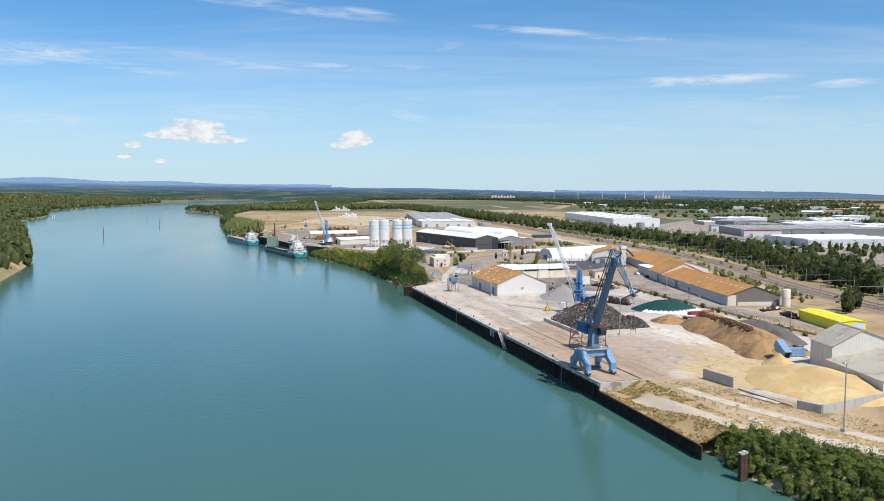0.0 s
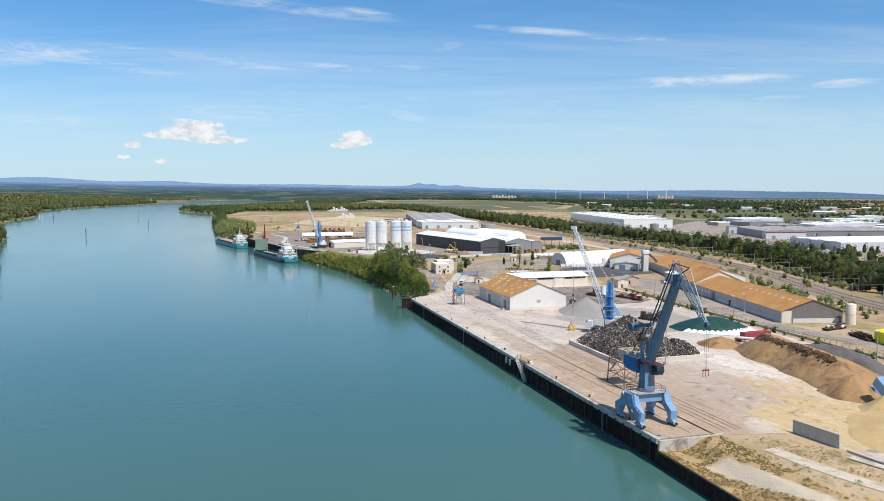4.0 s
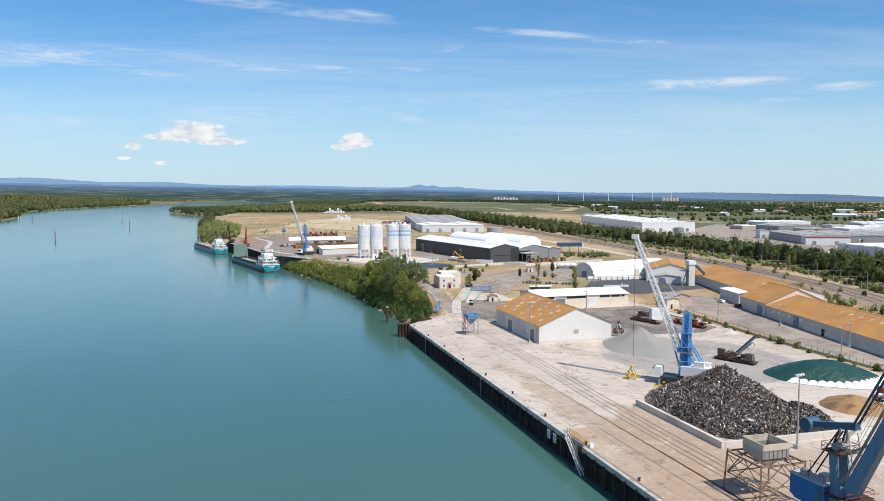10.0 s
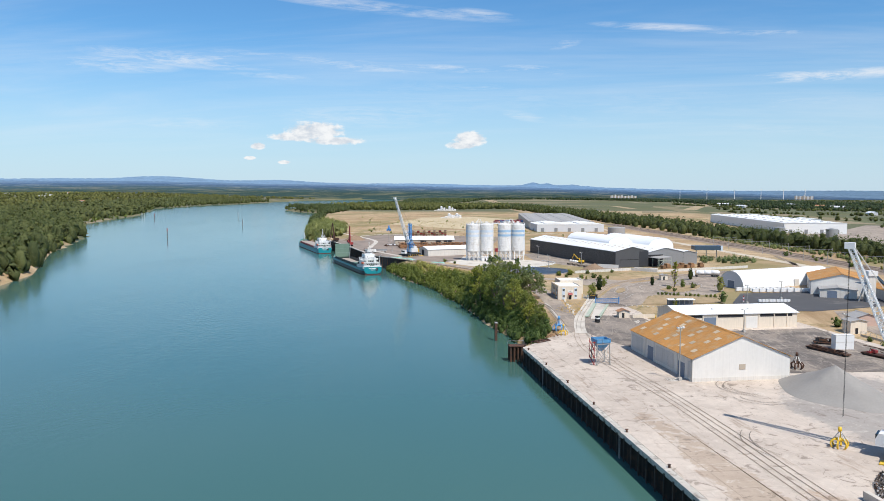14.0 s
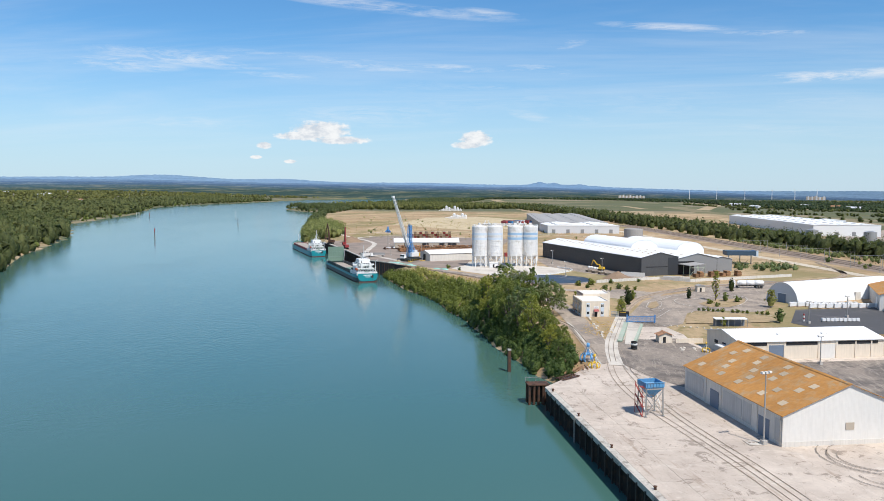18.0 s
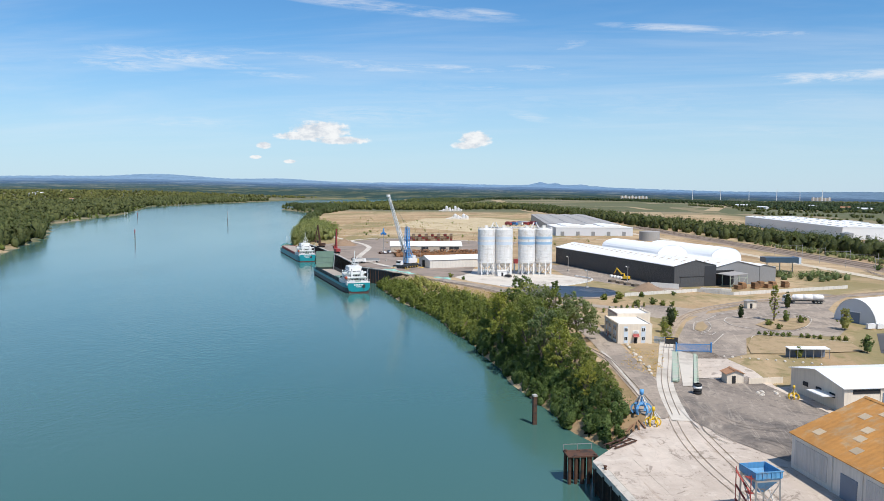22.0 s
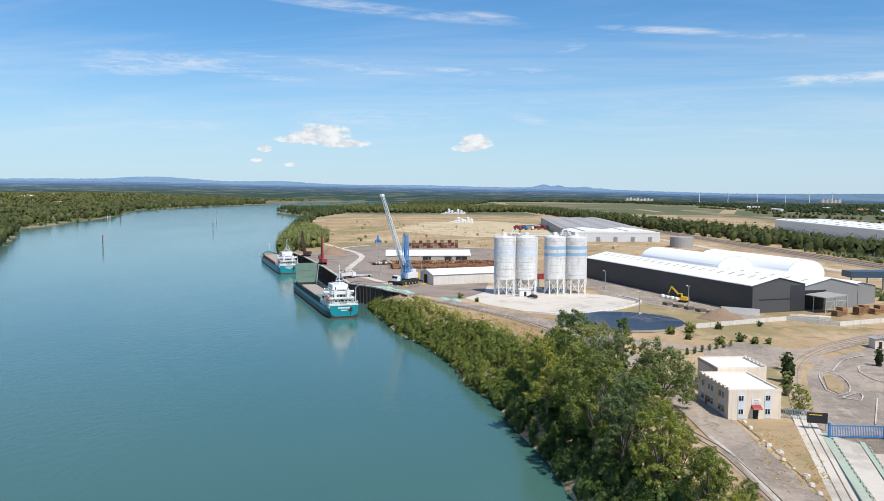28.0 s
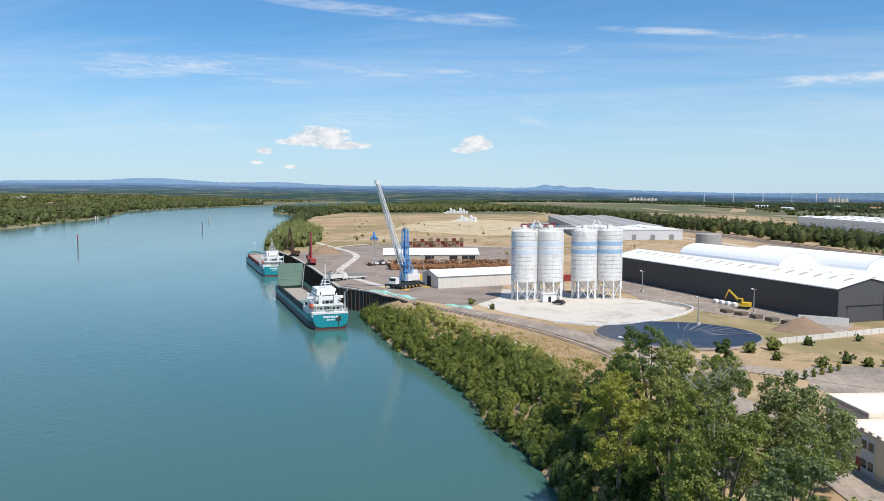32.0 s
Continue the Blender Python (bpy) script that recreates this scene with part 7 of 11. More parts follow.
v, f = [], []
for i in range(49):
    for j in range(61):
        a_, b_ = 24 + i * 0.78, -163 + j * 0.82
        x, y = port(a_, b_)
        h = scrap_height(a_, b_)
        v.append((x, y, 5.44 + (h if h > 0.05 else -0.3)))
        if i and j:
            k = i * 61 + j
            f.append((k - 62, k - 1, k, k - 61))
sc = thing("scrap_heap", "tall heap of shredded scrap metal behind low concrete walls", "scrap heap", Matrix())
part("mound", Solid().add(v, f), M_DARKPILE, sc)
rg = random.Random(9)
v, f = [], []
count = 0
while count < 34000:
    a_, b_ = rg.uniform(26, 62), rg.uniform(-162, -113)
    h = scrap_height(a_, b_)
    if h < 0.12:
        continue
    x, y = port(a_, b_)
    l, w = rg.uniform(0.2, 0.75) * (1 + (count % 17 == 0)), rg.uniform(0.10, 0.34)
    m_ = Euler((rg.uniform(-1.2, 1.2), rg.uniform(-1.2, 1.2), rg.uniform(0, 6.28))).to_matrix()
    c = Vector((x, y, 5.44 + h + rg.uniform(-0.15, 0.40)))
    k = rg.uniform(0.0, 0.35)
    q = [(-l / 2, -w / 2, 0), (l / 2, -w / 2, k * l), (l / 2, w / 2, k * l), (-l / 2, w / 2, 0), (0, 0, -0.25)]
    o = len(v)
    v += [tuple(c + m_ @ Vector(p)) for p in q]
    f += [(o, o + 1, o + 2, o + 3), (o, o + 4, o + 1), (o + 2, o + 4, o + 3)]
    count += 1
tagged(part("shards", quick("shards", v, f, SCRAP), None, sc), kind="stuff")
wl = thing("scrap_bay_wall", "low concrete bay wall of large blocks round the scrap", "wall", at_port(0, 0), kind="structure")
for i in range(17):
    part("block", S().box(25.6, -161 + 2.0 * i, 0, 26.5, -159.04 + 2.0 * i, 1.5), M_PAD, wl)
    part("block", S().box(26.6 + 2.0 * i, -161, 0, 28.56 + 2.0 * i, -160.1, 1.3), M_PAD, wl)

# bay walls for the sand
for p0, p1, h, lab in (((77.8, 227), (82.6, 216), 3.0, "free-standing grey concrete bay wall"), ((91, 195.2), (95, 190.5), 2.2, "grey concrete end of the sand bay wall"), ((95, 190.5), (140, 214), 2.2, "pale concrete bay wall behind the sand"), ((83.2, 214), (90.5, 196.5), 0.5, "low rusty edging of the sand bay")):
    bw = thing("bay_wall", lab, "wall", Matrix(), kind="structure")
    d = Vector((p1[0] - p0[0], p1[1] - p0[1], 0))
    n_ = max(1, int(d.length / 2.5))
    for i in range(n_):
        q0, q1 = Vector((*p0, 5.44 + h / 2)) + d * (i / n_), Vector((*p0, 5.44 + h / 2)) + d * ((i + 0.985) / n_)
        part("panel", S().beam(q0, q1, 0.35, h), M_CONC, bw)
patch("concrete_strip", [(81, 210), (83, 211), (89.5, 200), (87.5, 199)], M_PAD, 0.22, "pale concrete strip beside the sand bay", "pavement")


# ---- vehicles, containers and loose things in the port ----
def container(at, mat, label, l=6.06, open_end=False):
    top = thing("container", label, "container", at)
    body = S()
    n_ = int(l / 0.28)
    for sx in (-1.22, 1.22):
        pts = []
        for i in range(n_ + 1):
            pts.append((sx + (0.05 if i % 2 else 0.0) * (-1 if sx > 0 else 1), i * l / n_))
        v = [(x, y, z) for x, y in pts for z in (0.1, 2.5)]
        body.add(v, [(2 * i, 2 * i + 2, 2 * i + 3, 2 * i + 1) for i in range(n_)])
    part("side_walls", body, mat, top)
    part("roof", S().box(-1.22, 0, 2.5, 1.22, l, 2.59), mat, top)
    part("floor", S().box(-1.22, 0, 0.0, 1.22, l, 0.14), mat, top)
    part("end_wall", S().box(-1.2, l - 0.08, 0.1, 1.2, l, 2.5), mat, top)
    if not open_end:
        for x in (-1.2, 0.02):
            part("door", S().box(x, 0, 0.1, x + 1.18, 0.08, 2.5), mat, top)
    else:
        # Dark sheet across the open end paints the shade of the inside.
        part("inside_shade_sheet", S().box(-1.15, 0.5, 0.15, 1.15, 0.55, 2.45), M_DARK, top)
    for x in (-1.22, 1.08):
        for y in (0, l - 0.14):
            part("corner_post", S().box(x, y, 0, x + 0.14, y + 0.14, 2.59), mat, top)
    return top


container(pose(107.5, 334, 5.6, 0, 0, -68), M_RED, "long red steel container near the fence", 12.19)
container(pose(111.5, 256.5, 5.65, 0, 0, -84), M_LIGHTBLUE, "light blue steel container beside the sand", 10.0)
container(pose(110.5, 246, 7.2, 32, 0, 10), M_LIGHTBLUE, "tipped light blue skip spilling yellow sand", 6.06, True)
tb = thing("trailer", "red flatbed trailer with white sheets", "trailer", pose(111, 328, 5.5, 0, 0, 60))
part("bed", S().box(-1.2, 0, 0.9, 1.2, 8, 1.2), M_RED, tb)
part("load", S().box(-1.0, 1.0, 1.2, 1.0, 6.5, 1.7), M_TARPWHITE, tb)
for y in (1.5, 6.2, 7.3):
    part("wheel", S().rod((-1.2, y, 0.5), (1.2, y, 0.5), 0.5, n=12), M_TYRE, tb)


def wreck(at, mat, label, seed, l=9.0, w=2.6, h=2.4):
    """Old machinery piled into a long irregular block of frames and boxes."""
    top = thing("machinery", label, "machinery", at)
    rr = random.Random(seed)
    part("frame", S().box(-w / 2, 0, 0.4, w / 2, l, 0.8), M_RUST, top)
    for k in range(9):
        x, y, z = rr.uniform(-w / 2, w / 4), rr.uniform(0, l - 2), rr.uniform(0.6, h * 0.5)
        part("box", S().box(x, y, z, x + rr.uniform(0.6, w / 2), y + rr.uniform(0.8, 2.6), z + rr.uniform(0.5, h * 0.55)), mat if k % 3 else M_RUST, top)
    for k in range(6):
        part("pipe", S().rod((rr.uniform(-w / 2, w / 2), rr.uniform(0, l), rr.uniform(0.5, h)), (rr.uniform(-w / 2, w / 2), rr.uniform(0, l), rr.uniform(0.5, h)), 0.12, n=7), M_RUST, top)
    for y in (0.9, l - 0.9):
        part("axle", S().rod((-w / 2, y, 0.4), (w / 2, y, 0.4), 0.4, n=10), M_TYRE, top)
    return top


wreck(pose(82.5, 381, 5.55, 0, 0, -140), M_BARK, "dark rusty dismantled machinery on the yard", 3, 13, 3.0, 3.4)
wreck(pose(88, 448, 5.55, 0, 0, -150), M_RED, "long red machinery by the fence", 5, 17, 2.8, 3.0)
wreck(pose(78, 463, 5.6, 0, 0, -100), M_DARK, "row of dark small machines", 6, 8, 2.4, 2.2)
wreck(pose(74, 455, 5.6, 0, 0, -150), M_RUST, "row of rusty machine parts on the yard", 7, 15, 2.4, 1.6)
wreck(pose(124, 262, 5.6, 0, 0, 40), M_POLE, "pile of grey scrap beside the grain store", 8, 9, 4.0, 2.2)
wreck(pose(134, 250, 5.6, 0, 0, 100), M_POLE, "pile of grey scrap beside the grain store", 12, 8, 3.6, 2.4)
wreck(pose(146, 352, 5.6, 0, 0, -60), M_WHITE, "white and red crates beside the tank", 13, 12, 2.6, 2.0)
wreck(pose(152, 330, 5.6, 0, 0, 0), M_DARK, "dark machinery beside the yellow shed", 14, 14, 2.6, 2.6)
box_ = thing("store_box", "white two-tier site box on the yard", "container", pose(81.5, 453, 5.6, 0, 0, 12))
for z in (0, 2.3):
    part("unit", S().box(0, 0, z, 6.0, 2.6, z + 2.2), M_WHITE, box_)
    part("seam", S().box(-0.03, -0.03, z + 2.2, 6.03, 2.63, z + 2.28), M_WALLGREY, box_)
cv = thing("conveyor", "long low conveyor lying on the yard", "conveyor", pose(90, 384, 5.6, 0, 0, -35))
part("boom", S().beam((0, 0, 1.0), (0, 24, 2.6), 0.9, 0.5), M_CRANEDARK, cv)
part("belt", S().beam((0, 0, 1.35), (0, 24, 2.95), 0.7, 0.08), M_TYRE, cv)
for y in (3, 12, 20):
    part("leg", S().beam((-0.8, y, 0), (0, y, 1.2), 0.15).beam((0.8, y, 0), (0, y, 1.2), 0.15), M_RED, cv)


def car(at, mat, label):
    top = thing("car", label, "car", at, "parked cars")
    part("body", S().prism([(-2.1, 0.35), (2.1, 0.35), (2.15, 0.75), (1.2, 0.92), (0.7, 1.42), (-1.2, 1.45), (-2.0, 0.95), (-2.15, 0.7)], "X", -0.85, 0.85), mat, top)
    part("windows", S().prism([(0.98, 0.95), (0.66, 1.36), (-1.15, 1.38), (-1.75, 0.98)], "X", -0.87, 0.87), GLASS, top)
    for x in (-0.75, 0.75):
        for y in (-1.3, 1.35):
            wh = part("wheel", S().rod((x - 0.12, y, 0.33), (x + 0.12, y, 0.33), 0.33, n=14), M_TYRE, top)
            part("rim", S().rod((x - 0.13, y, 0.33), (x + 0.13, y, 0.33), 0.2, n=10), M_POLE, wh)
    for x in (-0.6, 0.6):
        part("headlight", S().box(x - 0.2, 2.05, 0.6, x + 0.2, 2.17, 0.74), M_WHITE, top)
        part("tail_light", S().box(x - 0.15, -2.17, 0.66, x + 0.15, -2.06, 0.8), M_RED, top)
    return top


for x, y, r, mat, lab in ((126, 499, 20, M_WHITE, "white car parked by the long shed"), (131.5, 474, 185, M_DARK, "black car parked by the long shed"), (129, 486, 10, M_DARK, "black car parked in the shed yard"), (-49, 704, 60, M_DARK, "dark car beside the silos")):
    car(at_world(x, y, r, 0.15), mat, lab)

tr = thing("tanker_truck", "white articulated bulk tanker truck on the road", "truck", pose(75.0, 635.4, level(636) + 0.25, 0, 0, 98))
cb = part("cab", S().prism([(6.0, 0.7), (8.3, 0.7), (8.35, 2.0), (8.0, 3.2), (6.0, 3.4)], "X", -1.2, 1.2), M_WHITE, tr)
part("windscreen", S().box(-1.1, 8.0, 1.9, 1.1, 8.32, 2.9), GLASS, cb)
part("chassis", S().box(-0.5, -8.0, 0.8, 0.5, 8.0, 1.1), M_DARK, tr)
s = S()
for (y0, r0), (y1, r1) in zip(((-7.8, 0.5), (-7.3, 1.1), (-3, 1.25), (1, 1.25), (4.4, 1.15), (4.9, 0.5)), ((-7.3, 1.1), (-3, 1.25), (1, 1.25), (4.4, 1.15), (4.9, 0.5), (5.0, 0.1))):
    s.rod((0, y0, 2.4), (0, y1, 2.4), r0, r1, 18)
part("tank", s, M_WHITE, tr, smooth=True)
for y in (-6.6, -5.4, -4.2, 4.6, 7.2):
    wh = part("wheel", S().rod((-1.2, y, 0.52), (1.2, y, 0.52), 0.52, n=14), M_TYRE, tr)
    part("rim", S().rod((-1.22, y, 0.52), (1.22, y, 0.52), 0.26, n=10), M_POLE, wh)


def loader(at, label, mat=M_YELLOW):
    top = thing("wheel_loader", label, "loader", at)
    part("body", S().prism([(-2.6, 0.8), (0.8, 0.8), (0.8, 1.6), (-0.6, 1.9), (-2.6, 1.8)], "X", -0.9, 0.9), mat, top)
    c = part("cab", S().box(-0.8, -0.7, 1.8, 0.8, 0.7, 3.2), mat, top)
    part("glass", S().box(-0.82, -0.5, 2.0, 0.82, 0.72, 3.0), GLASS, c)
    for x in (-0.7, 0.7):
        part("arm", S().beam((x, 0.6, 1.6), (x, 3.0, 0.7), 0.2, 0.35), mat, top)
        for y in (-1.7, 1.0):
            part("wheel", S().rod((x * 1.5 - 0.25, y, 0.75), (x * 1.5 + 0.25, y, 0.75), 0.75, n=16), M_TYRE, top)
    part("bucket", S().prism([(2.9, 0.1), (4.0, 0.1), (3.2, 0.6), (3.1, 1.2), (2.8, 1.2)], "X", -1.3, 1.3), mat, top)
    return top


orange_peel_grab(pose(-3.1, 466, 5.58), M_YELLOW, "yellow orange-peel grab lying at the quay's end", 0.62)
orange_peel_grab(at_world(31.0, 491, 20, 0.16), M_YELLOW, "small yellow grab beside the cream shed", 0.5)
orange_peel_grab(pose(-4.6, 474.5, 5.58), M_SKYBLUE, "light blue closed grab by the siding", 0.85)
for k in range(4):
    bm_ = thing("timber_beam", "weathered brown timber beam lying by the quay's end", "beam", pose(-8.0 + 0.9 * k, 462.5 + 1.1 * k, 5.6, 0, 0, -18 + 9 * k), "timber beams at the quay's end")
    part("beam", S().box(-0.16, -2.6, 0, 0.16, 2.6, 0.3), M_WOOD, bm_)
fr = thing("steel_frame", "rusty red steel frame lying on the quay", "frame", at_port(8.5, 7.5, 35, 0.15))
for y in (0, 1.2, 2.4):
    part("bar", S().beam((-3.5, y, 0.2), (3.5, y, 0.2), 0.25), M_RUST, fr)
for x in (-3, 0, 3):
    part("cross_bar", S().beam((x, -0.2, 0.35), (x, 2.6, 0.35), 0.2), M_RUST, fr)

# end dolphin cluster, mooring piles and navigation marks
dl = thing("dolphin", "rusty pile dolphin with a railing at the quay's corner", "mooring dolphin", pose(*port(-1.0, 4.0), 0.0, 0, 0, QA))
for x in (-2.4, -1.2, 0.0, 1.2, 2.4):
    for y in (0.0, 2.6):
        part("pile", S().rod((x, y, -4), (x, y, 5.2 + 0.3 * math.sin(x * 3 + y)), 0.34, n=9), M_RUST, dl)
part("deck", S().box(-2.8, -0.5, 5.0, 2.8, 3.2, 5.25), M_RUST, dl)
for x in (-2.7, 0, 2.7):
    part("rail_post", S().box(x - 0.05, 3.05, 5.25, x + 0.05, 3.15, 6.4), M_POLE, dl)
part("rail", S().box(-2.7, 3.05, 6.3, 2.7, 3.15, 6.4), M_POLE, dl)
for x, y, h, lab in ((-27.5, 480.9, 6.9, "rusty steel mooring pile in the river"), (64.0, 160.5, 6.2, "dark riveted double mooring pile near the bank")):
    mp = thing("mooring_pile", lab, "mooring pile", pose(x, y, 0, 0, 0, 20), "mooring piles")
    for dx in ((-0.45, 0.45) if "double" in lab else (0,)):
        part("shaft", S().box(dx - 0.5, -0.5, -4, dx + 0.35, 0.5, h - 0.4 + 0.2 * dx), M_RUST, mp)
        part("cap", S().box(dx - 0.55, -0.55, h - 0.4 + 0.2 * dx, dx + 0.4, 0.55, h + 0.2 * dx), M_CONC, mp)
for x, y, h, mat, lab in ((-454, 1047, 10.8, M_RED, "red channel marker post in the river"), (-488, 1349, 10, M_RUST, "brown channel marker post in the river"), (-616, 1636, 12, M_POLE, "grey channel marker post in the river"), (-770, 1600, 9, M_RED, "small red marker post near the far bank"), (-818, 1640, 9, M_WHITE, "white marker post by the far bank"), (-810, 1634, 9, M_WHITE, "white marker post by the far bank"), (-977, 2153, 14, M_POLE, "pale marker post by the far bank")):
    bu = thing("channel_marker", lab, "channel marker", pose(x, y, 0), "channel markers in the river")
    part("post", S().rod((0, 0, -4), (0, 0, h * 0.66), 0.4, n=10), M_RUST if mat is M_RED else mat, bu)
    part("head", S().rod((0, 0, h * 0.66), (0, 0, h), 0.55, n=12), mat, bu)
    part("platform", S().rod((0, 0, 1.2), (0, 0, 1.6), 1.3, n=12), M_CONC, bu)


# ---- masts, poles and fences ----
def mast(x, y, h, label, lamps=2, z=None):
    m_ = thing("lamp_mast", label, "light mast", pose(x, y, level(y) if z is None else z, 0, 0, 30), "light masts")
    part("pole", S().rod((0, 0, 0), (0, 0, h), 0.2, 0.11, 10), M_POLE, m_)
    part("base", S().box(-0.5, -0.5, 0, 0.5, 0.5, 0.9), M_CONC, m_)
    part("cross_arm", S().box(-1.0, -0.08, h - 0.1, 1.0, 0.08, h + 0.05), M_POLE, m_)
    for k in range(lamps):
        x0 = -0.9 + 1.8 * k / max(1, lamps - 1)
        part("floodlight", S().box(x0 - 0.28, -0.35, h + 0.05, x0 + 0.28, 0.25, h + 0.4), M_WALLGREY, m_)
    return m_


for a_, b_, h in ((30.5, -47.5, 14), (40.5, -165, 15)):
    mast(*port(a_, b_), h, "tall grey floodlight mast on the yard", 3)
for x, y, h in ((93, 176, 16), (132, 291, 11), (123, 384, 9), (108, 452, 9), (133, 398, 8), (128, 440, 8), (92, 476, 8), (60, 480, 8)):
    mast(x, y, h, "grey lamp post beside the yard", 1)
for x, y in ((-10, 668), (10, 690), (-18, 742), (-130, 780), (-112, 800), (76, 545), (94, 560)):
    mast(x, y, 8, "slim lamp post along the road", 1)
fe = thing("fence", "pale concrete post-and-panel fence along the service road", "fence", Matrix(), kind="structure")
fl = [(98, 478), (102, 467), (110, 421), (116.5, 394), (124, 365), (131, 338), (137, 312), (147, 284), (158, 256)]
for c in smooth_line(fl, 2.7):
    part("post", S().box(c.x - 0.10, c.y - 0.10, 5.4, c.x + 0.10, c.y + 0.10, 7.5), M_FENCE, fe)
part("panel", ribbon(fl, 0.04, 0.75, 0, 0.7), M_FENCE, fe)
part("mesh_rail", ribbon(fl, 0.03, 1.95, 0, 0.06), M_POLE, fe)
part("mesh_rail", ribbon(fl, 0.03, 1.4, 0, 0.04), M_POLE, fe)
w_ = thing("site_wall", "white low boundary wall between the pond and the black shed", "wall", Matrix(), kind="structure")
for (x0, y0), (x1, y1) in (((5, 643), (38, 664)), ((38, 664), (52, 655)), ((52, 655), (110, 690))):
    n_ = int(math.hypot(x1 - x0, y1 - y0) / 3)
    for i in range(n_):
        t0, t1 = i / n_, (i + 0.97) / n_
        part("panel", S().beam((x0 + (x1 - x0) * t0, y0 + (y1 - y0) * t0, level(y0) + 0.7), (x0 + (x1 - x0) * t1, y0 + (y1 - y0) * t1, level(y1) + 0.7), 0.25, 1.5), M_WALLWHITE, w_)

# lined pond
M_LINERSEAM = surface("dusty_liner_seam", (0.22, 0.23, 0.26), 0.6, var=0.25)
pond = thing("lined_pond", "round rainwater basin with a black liner and pale rim", "pond", pose(-18.0, 652, level(652)) @ Matrix.Diagonal((0.97, 0.9, 1, 1)))
part("liner", S().lathe([(0.0, 0.12), (15.0, 0.14), (21.5, 0.36)], 48), M_LINER, pond)
part("rim", S().lathe([(21.4, 0.1), (21.4, 0.42), (21.9, 0.42), (22.3, -0.1)], 48), M_ROAD, pond)
for k in range(9):
    t = 0.1 + k * 0.16
    part("liner_seam", S().beam((9 * math.cos(t), 9 * math.sin(t), 0.15), (20.8 * math.cos(t + 0.05), 20.8 * math.sin(t + 0.05), 0.38), 0.2 + 0.3 * (k % 3 == 0), 0.03), M_LINERSEAM, pond)
part("float", S().box(-16, -9, 0.05, -13, -8, 0.5), M_WHITE, pond)

# gate, weighbridge, stones
gt = thing("sliding_gate", "long blue steel sliding gate across the port lane", "gate", pose(11.5, 536.8, level(536) + 0.1, 0, 0, 5))
part("frame", S().box(0, 0, 0.2, 9.6, 0.12, 0.4).box(0, 0, 2.2, 9.6, 0.12, 2.4), M_BLUE, gt)
for i in range(33):
    part("bar", S().box(0.1 + i * 0.29, 0.03, 0.4, 0.20 + i * 0.29, 0.09, 2.2), M_BLUE, gt)
part("end_post", S().box(9.6, -0.2, 0, 10.0, 0.3, 2.9), M_BLUE, gt)
part("post", S().box(-0.3, -0.2, 0, 0.0, 0.3, 2.8), M_BLUE, gt)
sg = thing("sign_panel", "dark information panel at the port gate", "sign", pose(10.6, 541.2, level(541), 0, 0, -4))
part("board", S().box(-1.8, 0, 1.4, 1.8, 0.12, 3.4), M_DARK, sg)
part("bar", S().box(-1.5, -0.03, 2.9, 0.8, 0.0, 3.05), M_YELLOW, sg)
for x in (-1.5, 1.4):
    part("post", S().box(x, 0.02, 0, x + 0.12, 0.1, 1.4), M_POLE, sg)
fb = thing("blue_fence", "short blue steel fence beside the office", "fence", pose(6.5, 548.5, level(548), 0, 0, -20))
for i in range(16):
    part("bar", S().box(i * 0.32, 0, 0, i * 0.32 + 0.08, 0.06, 2.1), M_LIGHTBLUE, fb)
part("rail", S().box(0, -0.02, 1.9, 5, 0.08, 2.0), M_LIGHTBLUE, fb)
for x, y, w, n_, tilt, lab in ((8.8, 520.5, 0.70, 19, -7.6, "pale green weighbridge ramp beside the lane"), (13.4, 516.3, 0.42, 18, -9.0, "narrow pale green weighbridge edge")):
    wb = thing("weighbridge", lab, "weighbridge", pose(x, y, level(y) + 0.1, 0, 0, tilt))
    part("deck", S().box(-w, -19.5, 0, w, 19.0, 0.35), M_PALEGREEN, wb)
    for i in range(n_):
        part("edge_block", S().box(w + 0.05, -18.9 + 2.0 * i, 0, w + 0.30, -18.1 + 2.0 * i, 0.6), M_PALEGREEN, wb)
patch("weighbridge_slab", [(7.6, 498), (10.0, 497.8), (15.6, 534), (11.8, 538)], M_PAD, 0.22, "pale concrete slab of the weighbridge", "pavement")
strip("track_bed", [(3.2, 470), (3.0, 487), (3.9, 503), (6.9, 525), (10.4, 550)], 2.0, M_PAD, 0.17, "pale concrete bed of the track through the gate", "pavement")
sh_ = thing("vehicle_shelter", "long white-roofed shelter with dark open sides beside the lawn", "shelter", pose(41.5, 533.0, level(533), 0, 0, 9))
part("roof", S().prism([(0, 2.7), (3.0, 2.9), (3.0, 3.05), (0, 2.85)], "X", 0, 11.5), M_WHITE, sh_)
part("back_panel", S().box(0.2, 2.7, 0, 11.3, 2.8, 2.6), M_DOORBLUE, sh_)
for i in range(6):
    part("post", S().box(0.1 + 2.24 * i, 0.1, 0, 0.24 + 2.24 * i, 0.24, 2.75), M_POLE, sh_)
ty = thing("tyre_stack", "stack of black tyres with a white band", "tyre stack", pose(9.9, 491.7, level(491) + 0.15))
for z in range(4):
    part("tyre", S().lathe([(0.55, z * 0.62), (0.95, z * 0.62 + 0.08), (0.98, z * 0.62 + 0.5), (0.55, z * 0.62 + 0.6)], 18), M_TYRE if z != 2 else M_WHITE, ty, smooth=True)
rg = random.Random(21)


